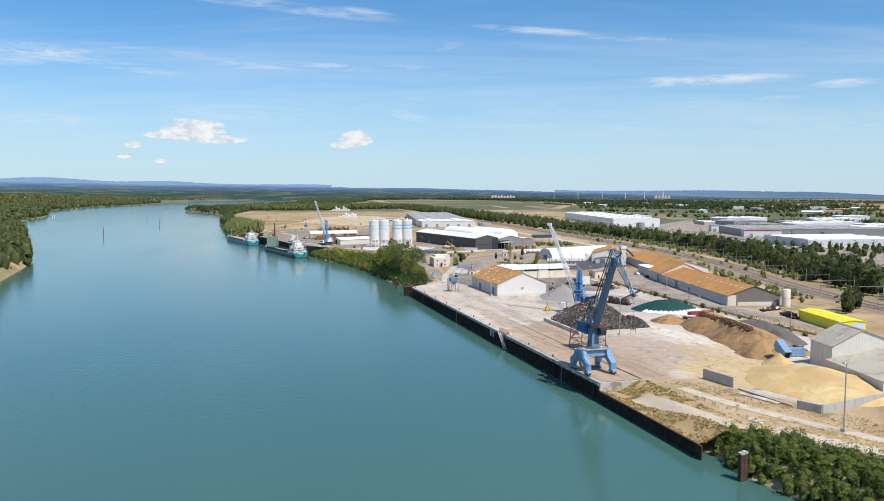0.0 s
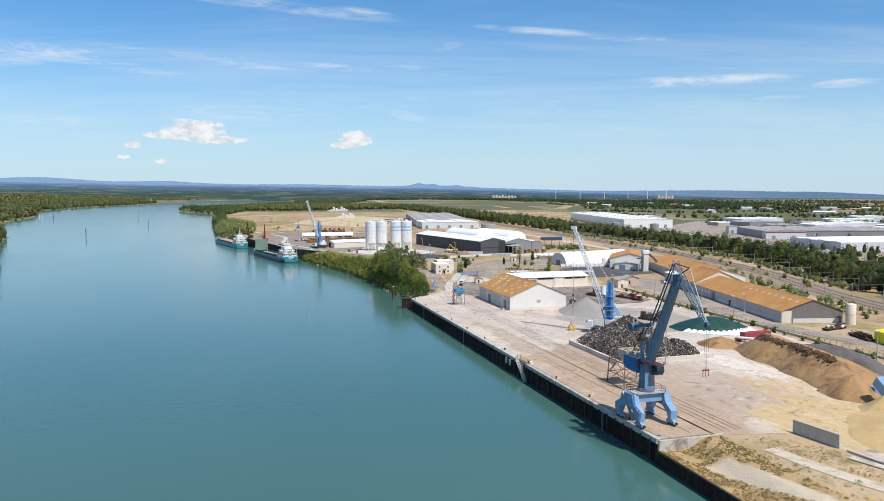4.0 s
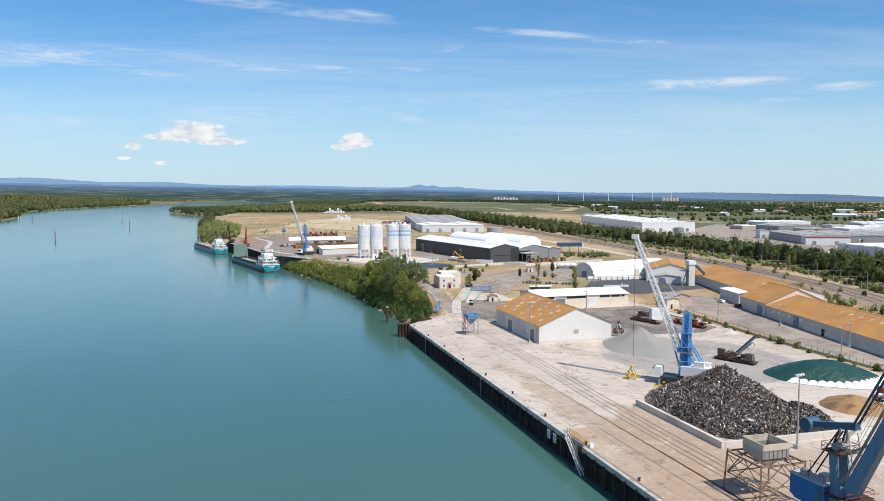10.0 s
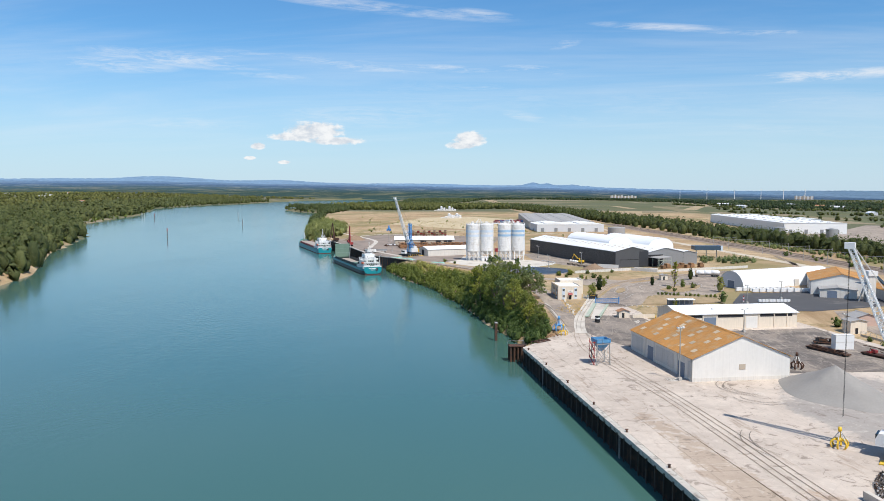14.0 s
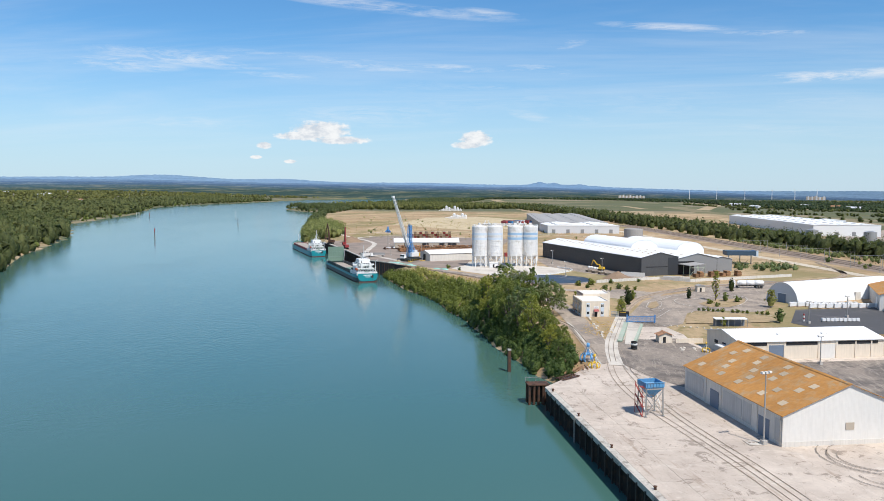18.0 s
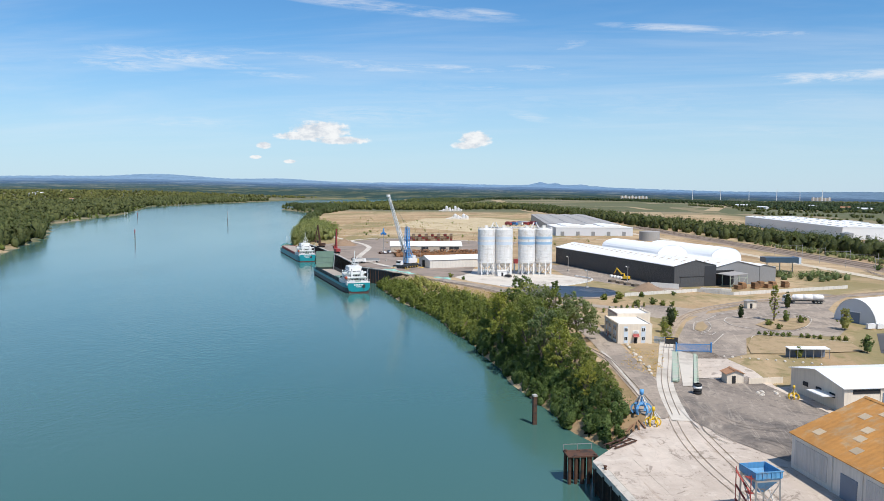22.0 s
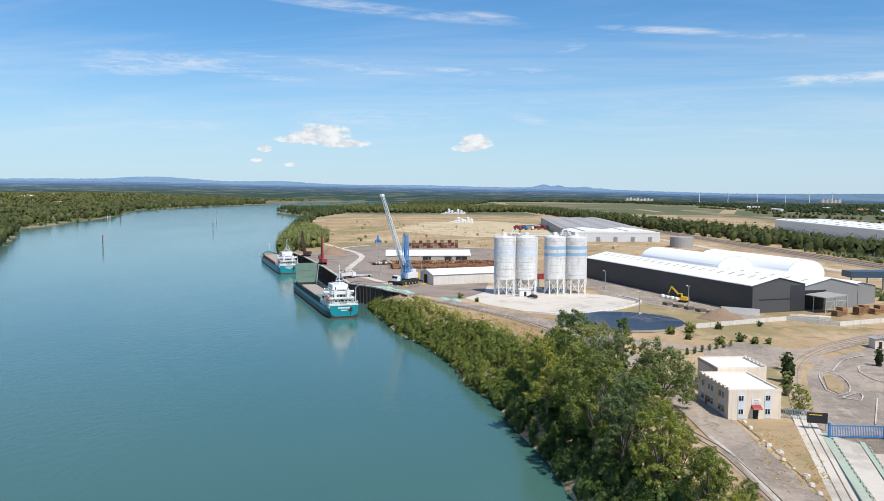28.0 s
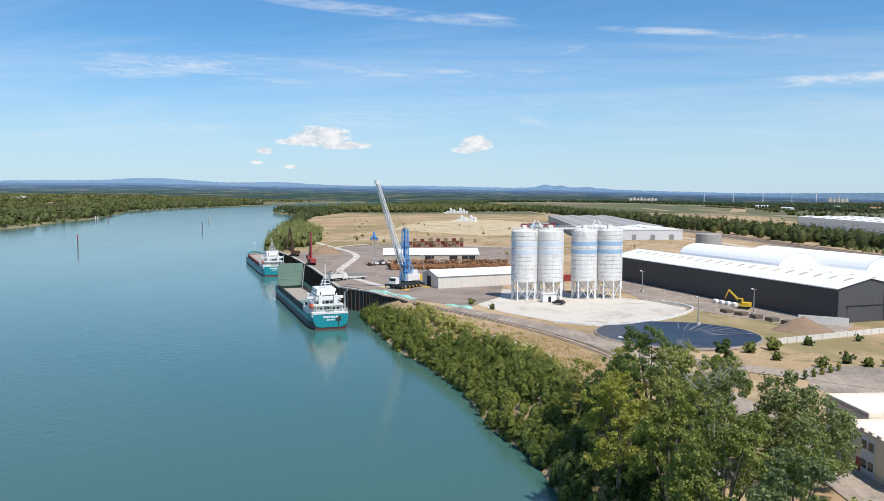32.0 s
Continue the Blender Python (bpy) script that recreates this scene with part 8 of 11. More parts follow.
def stone(x, y, r, z=None):
    v, f = [(0, 0, r * 0.62)], []
    for k, (zz, rr) in enumerate(((0.42, 0.72), (-0.05, 1.0), (-0.5, 0.85))):
        v += [(r * rr * (0.8 + 0.4 * rg.random()) * math.cos(i * math.pi / 3.5 + k), r * 0.8 * rr * (0.8 + 0.4 * rg.random()) * math.sin(i * math.pi / 3.5 + k), r * zz) for i in range(7)]
    f = [(0, 1 + i, 1 + (i + 1) % 7) for i in range(7)] + [(1 + 7 * k + i, 8 + 7 * k + i, 8 + 7 * k + (i + 1) % 7, 1 + 7 * k + (i + 1) % 7) for k in range(2) for i in range(7)] + [tuple(range(21, 14, -1))]
    st = S().add(v, f)
    ob = part("boulder", st, M_STONE, None, at=pose(x, y, (level(y) if z is None else z) + r * 0.35, rg.uniform(-20, 20), rg.uniform(-20, 20), rg.uniform(0, 360)))
    return tagged(ob, "pale limestone boulder on the dry verge", "boulder", "boulders along the verge")


for i in range(11):
    t = i / 10
    stone(-1.6 + 3.2 * t + rg.uniform(-.5, .5), 543.5 - 34 * t + rg.uniform(-.5, .5), rg.uniform(0.4, 0.75))
for i in range(9):
    stone(4.0 + 4.0 * i / 8, 511 + 27 * i / 8, rg.uniform(0.3, 0.45))
for i in range(12):
    stone(24 + 2.2 * i, 533 - 0.5 * i + rg.uniform(-.3, .3), rg.uniform(0.35, 0.5))
for i in range(7):
    stone(23 + rg.uniform(0, 6), 492 + rg.uniform(0, 6), rg.uniform(0.35, 0.7))
# road markings
mk = thing("road_marking", "worn white lines on the roundabout approach", "road marking", Matrix(), kind="structure")
ISLE = [(35.3, 590), (37.5, 596.5), (42.4, 598.6), (46.2, 596.5), (53.3, 603.7), (62.5, 610.5), (66.5, 607), (67.0, 599), (61.3, 584.4), (55.0, 576.0), (47.2, 574.8), (40.5, 577.3), (36.2, 582.5), (35.3, 590)]
for pts, hw in ((ISLE, 0.17), ([(21.6, 571), (24.4, 585), (27.6, 589.4), (29.2, 585.4), (28.6, 577.7), (26.2, 570.1), (23.4, 566.9), (21.6, 571)], 0.13), ([(30.2, 565.4), (22.7, 546.1)], 0.13), ([(23, 565), (26.2, 563.2), (28.4, 570), (23, 565)], 0.14), ([(29, 590), (36, 603), (44, 610)], 0.14),
                ([(37.5, 560), (41.2, 566.2), (53.5, 563.2), (67, 558.5)], 0.13), ([port(27, 16), port(29, 30)], 0.18)):
    part("line", ribbon(pts, hw, 0.26), M_LINE, mk)
for i in range(13):
    part("dash", S().box(0, 0, 0, 1.3, 0.35, 0.02), M_LINE, mk, at=at_world(10.5 + 1.9 * i * 0.8, 506.5 - 0.1 * i, -3, 0.27))
mk2 = thing("pavement_mark", "white painted square on the quay by the warehouse", "marking", at_port(27.5, -48, 0, 0.13), kind="structure")
part("square", S().box(0, 0, 0, 3.0, 3.0, 0.02), M_LINE, mk2)
for x in (0.7, 1.5, 2.3):
    part("dot", S().rod((x, 1.5, 0.02), (x, 1.5, 0.035), 0.3, n=12), M_ASPHALT, mk2)

# tyre marks on the yard
for k_, (c0, c1, r0, t0, t1) in enumerate(((46, -58, 7, 2.2, 4.4), (47, -57, 9, 2.0, 4.2), (43, -66, 6, 3.0, 5.2), (52, -40, 5, 1.0, 3.4), (30, 2, 8, -0.8, 1.0), (40, 12, 12, 2.2, 3.6), (44, 22, 9, 3.0, 4.6), (36, -100, 14, 2.4, 3.6), (62, 30, 10, 3.4, 4.8), (50, 6, 9, 0.5, 2.2))):
    arc = [port(c0 + r0 * math.cos(t0 + (t1 - t0) * i / 9), c1 + r0 * math.sin(t0 + (t1 - t0) * i / 9)) for i in range(10)]
    tm = thing("tyre_mark", "dark curved tyre marks on the concrete", "tyre mark", Matrix(), kind="structure")
    for o in (-0.9, 0.9):
        part("streak", ribbon(arc, 0.08, 0.19, o, 0, 1.5), M_ASPHALT, tm)


# ---- ships ----
M_SKIPBUFF = surface("buff_skip_paint", (0.46, 0.33, 0.21), 0.8, var=0.2)
M_ORANGERED = surface("orange_lifeboat_paint", (0.55, 0.10, 0.03), 0.5, var=0.1)


def ship(at, L, B, label, hull_low, cargo, hatch_up):
    """A low river-sea coaster: bow at +y, house at the stern. The waterline is z = 0."""
    top = thing("cargo_ship", label, "ship", at, "moored cargo ships")
    st = []
    for k in range(25):
        y = L * k / 24
        q = k / 24
        w = B / 2 * (0.80 + 0.20 * min(1, q / 0.06)) if q < 0.06 else (B / 2 if q < 0.84 else B / 2 * max(0.03, 1 - ((q - 0.84) / 0.16) ** 2.2))
        sheer = 3.9 + 1.5 * max(0, (0.12 - q) / 0.12) + 2.6 * max(0, (q - 0.86) / 0.14)
        st.append((y, w, sheer))

    def shell(z_lo, z_hi, out=0.0):
        s = S()
        v = []
        for y, w, sh in st:
            lo = z_lo if z_lo is not None else sh
            hi = z_hi if z_hi is not None else sh
            tuck = 0.93 if lo < 0.5 else 1.0
            v += [(-(w * tuck) - out, y, lo), (-w - out, y, hi), (w + out, y, hi), (w * tuck + out, y, lo)]
        f = []
        for i in range(24):
            k = 4 * i
            f += [(k, k + 4, k + 5, k + 1), (k + 2, k + 6, k + 7, k + 3)]
        f += [(0, 1, 2, 3)]
        return s.add(v, f)

    part("boot_topping", shell(-1.5, 0.5), M_REDBOOT, top)
    part("hull", shell(0.5, 2.5, 0.01), hull_low, top)
    part("topside", shell(2.5, None, 0.02), M_TEAL, top, "teal topside plating")
    s = S()
    v = []
    for y, w, sh in st:
        v += [(-w, y, sh - 0.9), (w, y, sh - 0.9)]
    s.add(v, [(2 * i, 2 * i + 1, 2 * i + 3, 2 * i + 2) for i in range(24)])
    part("deck", s, M_DECK, top)
    hy0, hy1, hw = L * 0.20, L * 0.86, B / 2 - 1.3
    for x in (-hw, hw - 0.25):
        part("coaming", S().box(x, hy0, 2.8, x + 0.25, hy1, 5.2), M_HULLDARK if hatch_up else M_RED, top)
    for y in (hy0, hy1):
        part("coaming_end", S().box(-hw, y, 2.8, hw, y + 0.25, 5.2), M_HATCH if hatch_up else M_RED, top)
    part("hold_floor", S().box(-hw + 0.3, hy0 + 0.3, 3.06, hw - 0.3, hy1 - 0.3, 3.4 if hatch_up else 4.9), cargo, top)
    for k in range(18):
        y = hy0 + (hy1 - hy0) * (k + 0.5) / 18
        for x in (-hw - 0.15, hw):
            part("stiffener", S().box(x, y - 0.1, 3.0, x + 0.15, y + 0.1, 5.1), M_HULLDARK if hatch_up else M_RED, top)
    if hatch_up:
        part("hatch_cover", S().box(-hw, hy0 + 0.4, 5.2, hw, hy0 + 13, 5.6), M_HATCH, top)
        pn = part("raised_hatch", S().box(-hw - 0.2, hy1 - 1.6, 4.6, hw + 0.2, hy1 - 0.9, 14.5), M_HATCH, top, "green hatch panels folded upright")
        for z in (7.6, 10.8):
            part("hatch_joint", S().box(-hw - 0.25, hy1 - 1.72, z, hw + 0.25, hy1 - 1.58, z + 0.2), M_DECK, pn)
        part("derrick", S().beam((hw - 1, hy1 - 6, 3.2), (hw + 0.6, hy1 - 3, 13.6), 0.3), M_POLE, top)
    # stern house
    hs = part("poop_deck", S().box(-B / 2 + 0.5, 0.9, 4.0, B / 2 - 0.5, L * 0.185, 5.6), M_WHITE, top)
    tiers = ((3.8, 1.7, 5.6, 8.0), (5.6, 2.6, 8.0, 10.3))
    for y0, inset, z0, z1 in tiers:
        dh = part("deck_house", S().box(-B / 2 + inset, y0, z0, B / 2 - inset, L * 0.165, z1), M_WHITE, top)
        part("deck_edge", S().box(-B / 2 + inset - 0.7, y0 - 1.2, z1, B / 2 - inset + 0.7, L * 0.168, z1 + 0.14), M_DECK, dh)
        for x in np.arange(-B / 2 + inset + 0.5, B / 2 - inset - 0.6, 1.45):
            part("port_hole", S().box(x, y0 - 0.08, z0 + 0.9, x + 0.75, y0 + 0.02, z0 + 1.7), GLASS, dh)
        part("door", S().box(-0.4, y0 - 0.1, z0, 0.4, y0 + 0.02, z0 + 2.0), M_DARK, dh)
        g = S()
        for x in np.arange(-B / 2 + inset - 0.6, B / 2 - inset + 0.61, 1.1):
            g.box(x - 0.03, y0 - 1.15, z1 + 0.14, x + 0.03, y0 - 1.09, z1 + 1.2)
        for z in (0.65, 1.15):
            g.box(-B / 2 + inset - 0.65, y0 - 1.15, z1 + z, B / 2 - inset + 0.65, y0 - 1.08, z1 + z + 0.06)
        part("railing", g, M_WHITE, dh)
        for sx in (-1, 1):
            part("ladder", S().beam((sx * (B / 2 - inset - 0.2), y0 - 1.0, z0), (sx * (B / 2 - inset - 1.4), y0 - 0.5, z1), 0.5, 0.1), M_POLE, dh)
    d2 = part("wheelhouse", S().prism([(7.0, 10.44), (L * 0.15, 10.44), (L * 0.156, 11.7), (L * 0.15, 12.8), (7.2, 12.8)], "X", -B / 2 + 3.3, B / 2 - 3.3), M_WHITE, top)
    for x in np.arange(-B / 2 + 3.5, B / 2 - 4.2, 1.2):
        part("bridge_window", S().box(x, 6.94, 11.3, x + 0.95, 7.14, 12.3), GLASS, d2)
    for sx in (-1, 1):
        part("side_window", S().box(sx * (B / 2 - 3.32) - 0.04, 8.0, 11.3, sx * (B / 2 - 3.32) + 0.04, L * 0.145, 12.3), GLASS, d2)
        part("wing", S().box(sx * (B / 2 - 1.4) - 1.2, 9.6, 10.4, sx * (B / 2 - 1.4) + 1.2, 11.8, 11.3), M_WHITE, d2)
    part("bridge_roof", S().box(-B / 2 + 2.9, 6.6, 12.8, B / 2 - 2.9, L * 0.158, 12.96), M_WHITE, d2)
    for sx, mt in ((-1, M_WHITE), (1, M_WHITE)):
        part("funnel", S().box(sx * 2.6 - 0.6, 4.2, 8.1, sx * 2.6 + 0.6, 5.2, 11.0), mt, top)
        part("exhaust", S().rod((sx * 2.6, 4.7, 11.0), (sx * 2.6, 4.5, 12.2), 0.18, n=8), M_DARK, top)
    part("lifeboat", S().lathe([(0, -2.6), (0.55, -2.2), (0.85, 0), (0.55, 2.2), (0, 2.6)], 10), M_ORANGERED, top, "small orange lifeboat").matrix_local = pose(-B / 2 + 1.1, 5.2, 7.4, 90, 0, 0)
    for y in (3.6, 6.8):
        part("davit", S().beam((-B / 2 + 1.6, y, 5.6), (-B / 2 + 1.4, y, 9.2), 0.18).beam((-B / 2 + 1.4, y, 9.2), (-B / 2 + 0.5, y, 9.0), 0.15), M_WHITE, top)
    ms = part("mast", S().rod((0, 9.5, 12.9), (0, 9.5, 21.0), 0.18, n=8), M_WHITE, top)
    for z, w in ((16.4, 2.4), (18.8, 1.5)):
        part("mast_yard", S().box(-w, 9.4, z, w, 9.6, z + 0.18), M_WHITE, ms)
    part("radar", S().box(-1.4, 9.0, 17.4, 1.4, 9.3, 17.7), M_WHITE, ms)
    part("mast_stay", S().beam((-2, 9.5, 12.9), (0, 9.5, 18.8), 0.14).beam((2, 9.5, 12.9), (0, 9.5, 18.8), 0.14).beam((0, 12, 12.9), (0, 9.5, 18.0), 0.14), M_WHITE, ms)
    part("aerial", S().rod((-3.0, 9, 12.9), (-3.0, 9, 17.5), 0.05, n=5).rod((3.0, 10, 12.9), (3.0, 10, 18.5), 0.05, n=5), M_WHITE, ms)
    part("sat_dome", S().lathe([(0.0, 15.1), (0.5, 14.9), (0.6, 14.4), (0.4, 13.9), (0.3, 12.9)], 12, (2.2, 8.4)), M_WHITE, ms, smooth=True)
    part("stern_crane", S().beam((B / 2 - 0.9, 4, 5.6), (B / 2 - 0.9, 4, 11.8), 0.26).beam((B / 2 - 0.9, 4, 11.8), (B / 2 - 0.4, 1.4, 13.0), 0.2), M_WHITE, top)
    for x in np.arange(-B / 2 + 0.7, B / 2 - 0.5, 1.25):
        part("rail_post", S().box(x, 0.4, 5.3, x + 0.06, 0.46, 6.5), M_WHITE, top)
    for z in (5.9, 6.45):
        part("rail", S().box(-B / 2 + 0.7, 0.38, z, B / 2 - 0.7, 0.46, z + 0.07), M_WHITE, top)
    for z, w in ((3.9, 5.0), (3.0, 2.8)):
        for k in range(6):
            part("lettering_bar", S().box(-w / 2 + k * w / 6, -0.14, z, -w / 2 + (k + 0.78) * w / 6, -0.07, z + (0.62 if w > 4 else 0.4)), M_WHITE, top)
    hb = B / 2 - 0.75
    part("transom", S().prism([(-hb, 5.3), (-hb, 2.8), (-hb + 0.7, 1.5), (-hb + 2.2, 0.75), (hb - 2.2, 0.75), (hb - 0.7, 1.5), (hb, 2.8), (hb, 5.3)], "Y", -0.06, 0.02), M_TEAL, top)
    part("stern_band", S().box(-hb, -0.16, 5.2, hb, 0.1, 5.45), M_WHITE, top)
    part("anchor_recess", S().box(1.8, -0.12, 2.7, 3.4, -0.07, 4.3), M_HULLDARK, top)
    part("anchor", S().rod((2.6, -0.2, 1.4), (2.6, -0.2, 4.0), 0.12, n=6), M_RUST, top)
    fm = part("bow_mast", S().rod((0, L * 0.93, 6.0), (0, L * 0.93, 13.0), 0.14, n=8), M_WHITE, top)
    part("bow_light", S().box(-0.3, L * 0.93 - 0.2, 11.5, 0.3, L * 0.93 + 0.2, 12.1), M_WHITE, fm)
    part("windlass", S().box(-1.8, L * 0.9, 5.2, 1.8, L * 0.915, 6.4), M_HATCH, top)
    for y in (1.6, 2.6):
        part("bollard", S().rod((B / 2 - 1.2, y, 5.0), (B / 2 - 1.2, y, 5.9), 0.2, n=8), M_DARK, top)
    gr_ = random.Random(int(L))
    for k in range(10):
        x, y = gr_.uniform(-B / 2 + 1.2, B / 2 - 1.2), gr_.uniform(L * 0.168, L * 0.195)
        part("deck_gear", S().box(x - 0.5, y - 0.4, 4.0, x + 0.5, y + 0.4, 5.0 + gr_.uniform(0.2, 2.2)), (M_WHITE, M_HATCH, M_POLE, M_DARK)[k % 4], top)
    for sx in (-1, 1):
        part("vent_post", S().rod((sx * 4.2, L * 0.178, 4.2), (sx * 4.2, L * 0.178, 9.6), 0.22, n=8).rod((sx * 4.2, L * 0.178, 9.6), (sx * 4.2, L * 0.186, 9.9), 0.34, n=8), M_WHITE, top)
        part("signal_mast", S().beam((sx * 2.2, 7.4, 12.9), (sx * 0.4, 7.6, 17.8), 0.12).beam((sx * 2.0, 10.4, 12.9), (sx * 0.4, 7.8, 17.6), 0.1), M_WHITE, top)
        part("boat_rail", S().box(sx * (B / 2 - 0.6) - 0.04, 1.0, 6.6, sx * (B / 2 - 0.6) + 0.04, L * 0.17, 6.7).box(sx * (B / 2 - 0.6) - 0.04, 1.0, 6.1, sx * (B / 2 - 0.6) + 0.04, L * 0.17, 6.17), M_WHITE, top)
    part("awning_frame", S().beam((-4.4, 2.2, 8.2), (4.4, 2.2, 8.2), 0.1).beam((-4.4, 2.2, 5.6), (-4.4, 2.2, 8.2), 0.1).beam((4.4, 2.2, 5.6), (4.4, 2.2, 8.2), 0.1).beam((0, 2.2, 5.6), (0, 2.2, 8.2), 0.1), M_WHITE, top)
    part("after_winch", S().rod((-1.4, 1.9, 6.1), (1.4, 1.9, 6.1), 0.45, n=12), M_HATCH, top)
    # low air draught: the stern house is squat
    for ob in top.children_recursive:
        if ob.matrix_local == Matrix():
            for p in ob.data.vertices:
                if p.co.z > 5.6 and p.co.y < L * 0.2:
                    p.co.z = 5.6 + (p.co.z - 5.6) * 0.74
    return top


ship(pose(-124.5, 692.5, 0, 0, 0, 28.0), 108, 13.2, "teal coaster with an open hold and raised green hatch panels", M_HULLDARK, M_HOLD, True)
ship(pose(-205.5, 853, 0, 0, 0, 28.0), 112, 13.2, "teal coaster with a red-brown hatch coaming moored at the far berth", M_TEAL, M_HOLD, False)


def handler(at, label, mat, lean, h):
    """A tracked material handler with its boom folded upright."""
    top = thing("material_handler", label, "material handler", at, "material handlers on the quay")
    for x in (-1.7, 1.1):
        part("track", S().prism([(-2.6, 0.3), (-2.2, 0), (2.2, 0), (2.6, 0.3), (2.6, 0.8), (2.2, 1.1), (-2.2, 1.1), (-2.6, 0.8)], "X", x, x + 0.6), M_TYRE, top)
    part("undercarriage", S().box(-1.1, -1.4, 0.5, 1.1, 1.4, 1.4), M_DARK, top)
    part("house", S().box(-1.6, -3.2, 1.4, 1.6, 1.4, 3.4), mat, top)
    c = part("cab", S().box(-1.6, 1.0, 3.2, -0.3, 2.8, 5.2), mat, top)
    part("cab_glass", S().box(-1.62, 1.3, 3.6, -0.28, 2.84, 4.9), GLASS, c)
    part("boom", S().beam((0.4, 0.8, 2.8), (0.4, 0.8 + lean, h), 0.9, 1.3, 0.6, 0.7), mat, top)
    part("stick", S().beam((0.4, 0.8 + lean, h), (0.4, 2.8 + lean, h * 0.35), 0.6, 0.7, 0.4, 0.4), mat, top)
    part("grab", S().lathe([(0.2, h * 0.35), (0.9, h * 0.35 - 0.8), (0.7, h * 0.35 - 2.0), (0.0, h * 0.35 - 2.6)], 8, (0.4, 2.8 + lean)), M_RUST, top)
    part("ram", S().rod((0.4, 2.0, 3.0), (0.4, 0.9 + lean * 0.5, h * 0.5), 0.16, n=8), M_POLE, top)
    return top


handler(pose(-177, 831, level(831) + 0.1, 0, 0, 40), "bright red material handler with a tall raised boom", M_RED, 0.3, 17)
handler(pose(-205, 884, level(884) + 0.1, 0, 0, 80), "rust-brown material handler with a folded boom", M_RUST, 2.0, 17)
ex = thing("excavator", "yellow excavator with a raised boom by the black shed", "excavator", pose(10, 703, level(703) + 0.1, 0, 0, 60) @ Matrix.Scale(0.85, 4))
for x in (-1.4, 0.8):
    part("track", S().prism([(-2.0, 0.3), (-1.7, 0), (1.7, 0), (2.0, 0.3), (2.0, 0.7), (1.7, 0.9), (-1.7, 0.9), (-2.0, 0.7)], "X", x, x + 0.6), M_TYRE, ex)
part("house", S().box(-1.4, -2.4, 1.0, 1.4, 1.2, 2.5), M_YELLOW, ex)
c = part("cab", S().box(-1.4, 0.2, 2.0, -0.2, 1.8, 4.0), M_YELLOW, ex)
part("cab_glass", S().box(-1.42, 0.5, 2.4, -0.18, 1.84, 3.7), GLASS, c)
part("boom", S().beam((0.3, 1.0, 2.0), (0.3, 5.8, 6.8), 0.5, 0.8, 0.4, 0.5), M_YELLOW, ex)
part("stick", S().beam((0.3, 5.8, 6.8), (0.3, 7.2, 3.6), 0.4, 0.5, 0.3, 0.3), M_YELLOW, ex)
part("bucket", S().prism([(6.8, 3.6), (7.6, 3.6), (7.9, 2.6), (7.0, 2.4)], "X", -0.3, 0.9), M_RUST, ex)
for i in range(9):
    bg = thing("big_bag", "white bulk bag beside the black shed", "bulk bag", at_world(4 + 1.5 * (i % 5), 716 - 2.6 * (i % 5) + 1.4 * (i // 5), 20, 0.1), "white bulk bags")
    part("sack", S().add([(x * w, y * w, z) for z, w in ((0, 0.55), (0.3, 0.68), (0.9, 0.66), (1.15, 0.4)) for x, y in ((-1, -1), (1, -1), (1, 1), (-1, 1))],
                         [(3, 2, 1, 0), (12, 13, 14, 15)] + [(4 * r + k, 4 * r + (k + 1) % 4, 4 * r + 4 + (k + 1) % 4, 4 * r + 4 + k) for r in range(3) for k in range(4)]), M_WHITE, bg)
for i in range(5):
    sl_ = thing("timber_stack", "low stack of dark sleepers beside the black shed", "timber stack", at_world(3 + 3.2 * i, 694 - 5.0 * i, 26 + 7 * math.sin(i * 2), 0.1), "stacks of sleepers")
    for z in range(2):
        part("layer", S().box(-1.3, -1.6, z * 0.55, 1.3, 1.6, z * 0.55 + 0.5), M_BARK, sl_)
dfence = part("slat_fence", S().box(0, 0, 0, 13, 0.15, 2.3), M_WALLGREY, None, at=at_world(19.5, 678, -22))
tagged(dfence, "grey slatted fence beside the black shed", "fence", kind="structure")
blk_ = thing("low_block_wall", "low concrete block enclosure by the black shed", "wall", at_world(40, 667, -14))
part("block", S().box(0, 0, 0, 9, 4, 1.2), M_CONC, blk_)
part("block", S().box(3, 4.2, 0, 13, 7, 0.9), M_WALLWHITE, blk_)

# white plastic-wrapped pallets and water tanks by the arched hall
for i in range(34):
    r, k = divmod(i, 17)
    pl_ = thing("wrapped_pallet", "white plastic-wrapped pallet on the dark court", "pallet", pose(80, 581, level(581) + 0.1, 0, 0, 12) @ pose(1.7 * k + 6 * r, 1.0 - 4.5 * r + 0.7 * (k % 2), 0), "wrapped pallets")
    part("load", S().box(0, 0, 0.14, 1.4, 1.4, 1.75), M_WHITE, pl_)
    part("pallet", S().box(-0.05, -0.05, 0, 1.45, 1.45, 0.14), M_WOOD, pl_)
for i in range(9):
    tn = thing("bulk_tank", "white caged bulk liquid tank on the court", "tank", pose(82 + 1.55 * i, 549 + 0.25 * i, level(550) + 0.1, 0, 0, 9), "bulk tanks in a row")
    part("bottle", S().box(0, 0, 0.16, 1.2, 1.2, 1.25), M_WHITE, tn)
    part("pallet", S().box(0, 0, 0, 1.2, 1.2, 0.15), M_DARK, tn)
mkp = thing("gate_pillar", "red and white banded post at the court entrance", "post", at_world(75.5, 549, 0, 0.1))
for k in range(4):
    part("band", S().rod((0, 0, k * 0.7), (0, 0, k * 0.7 + 0.7), 0.3, n=12), M_RED if k % 2 else M_WHITE, mkp)
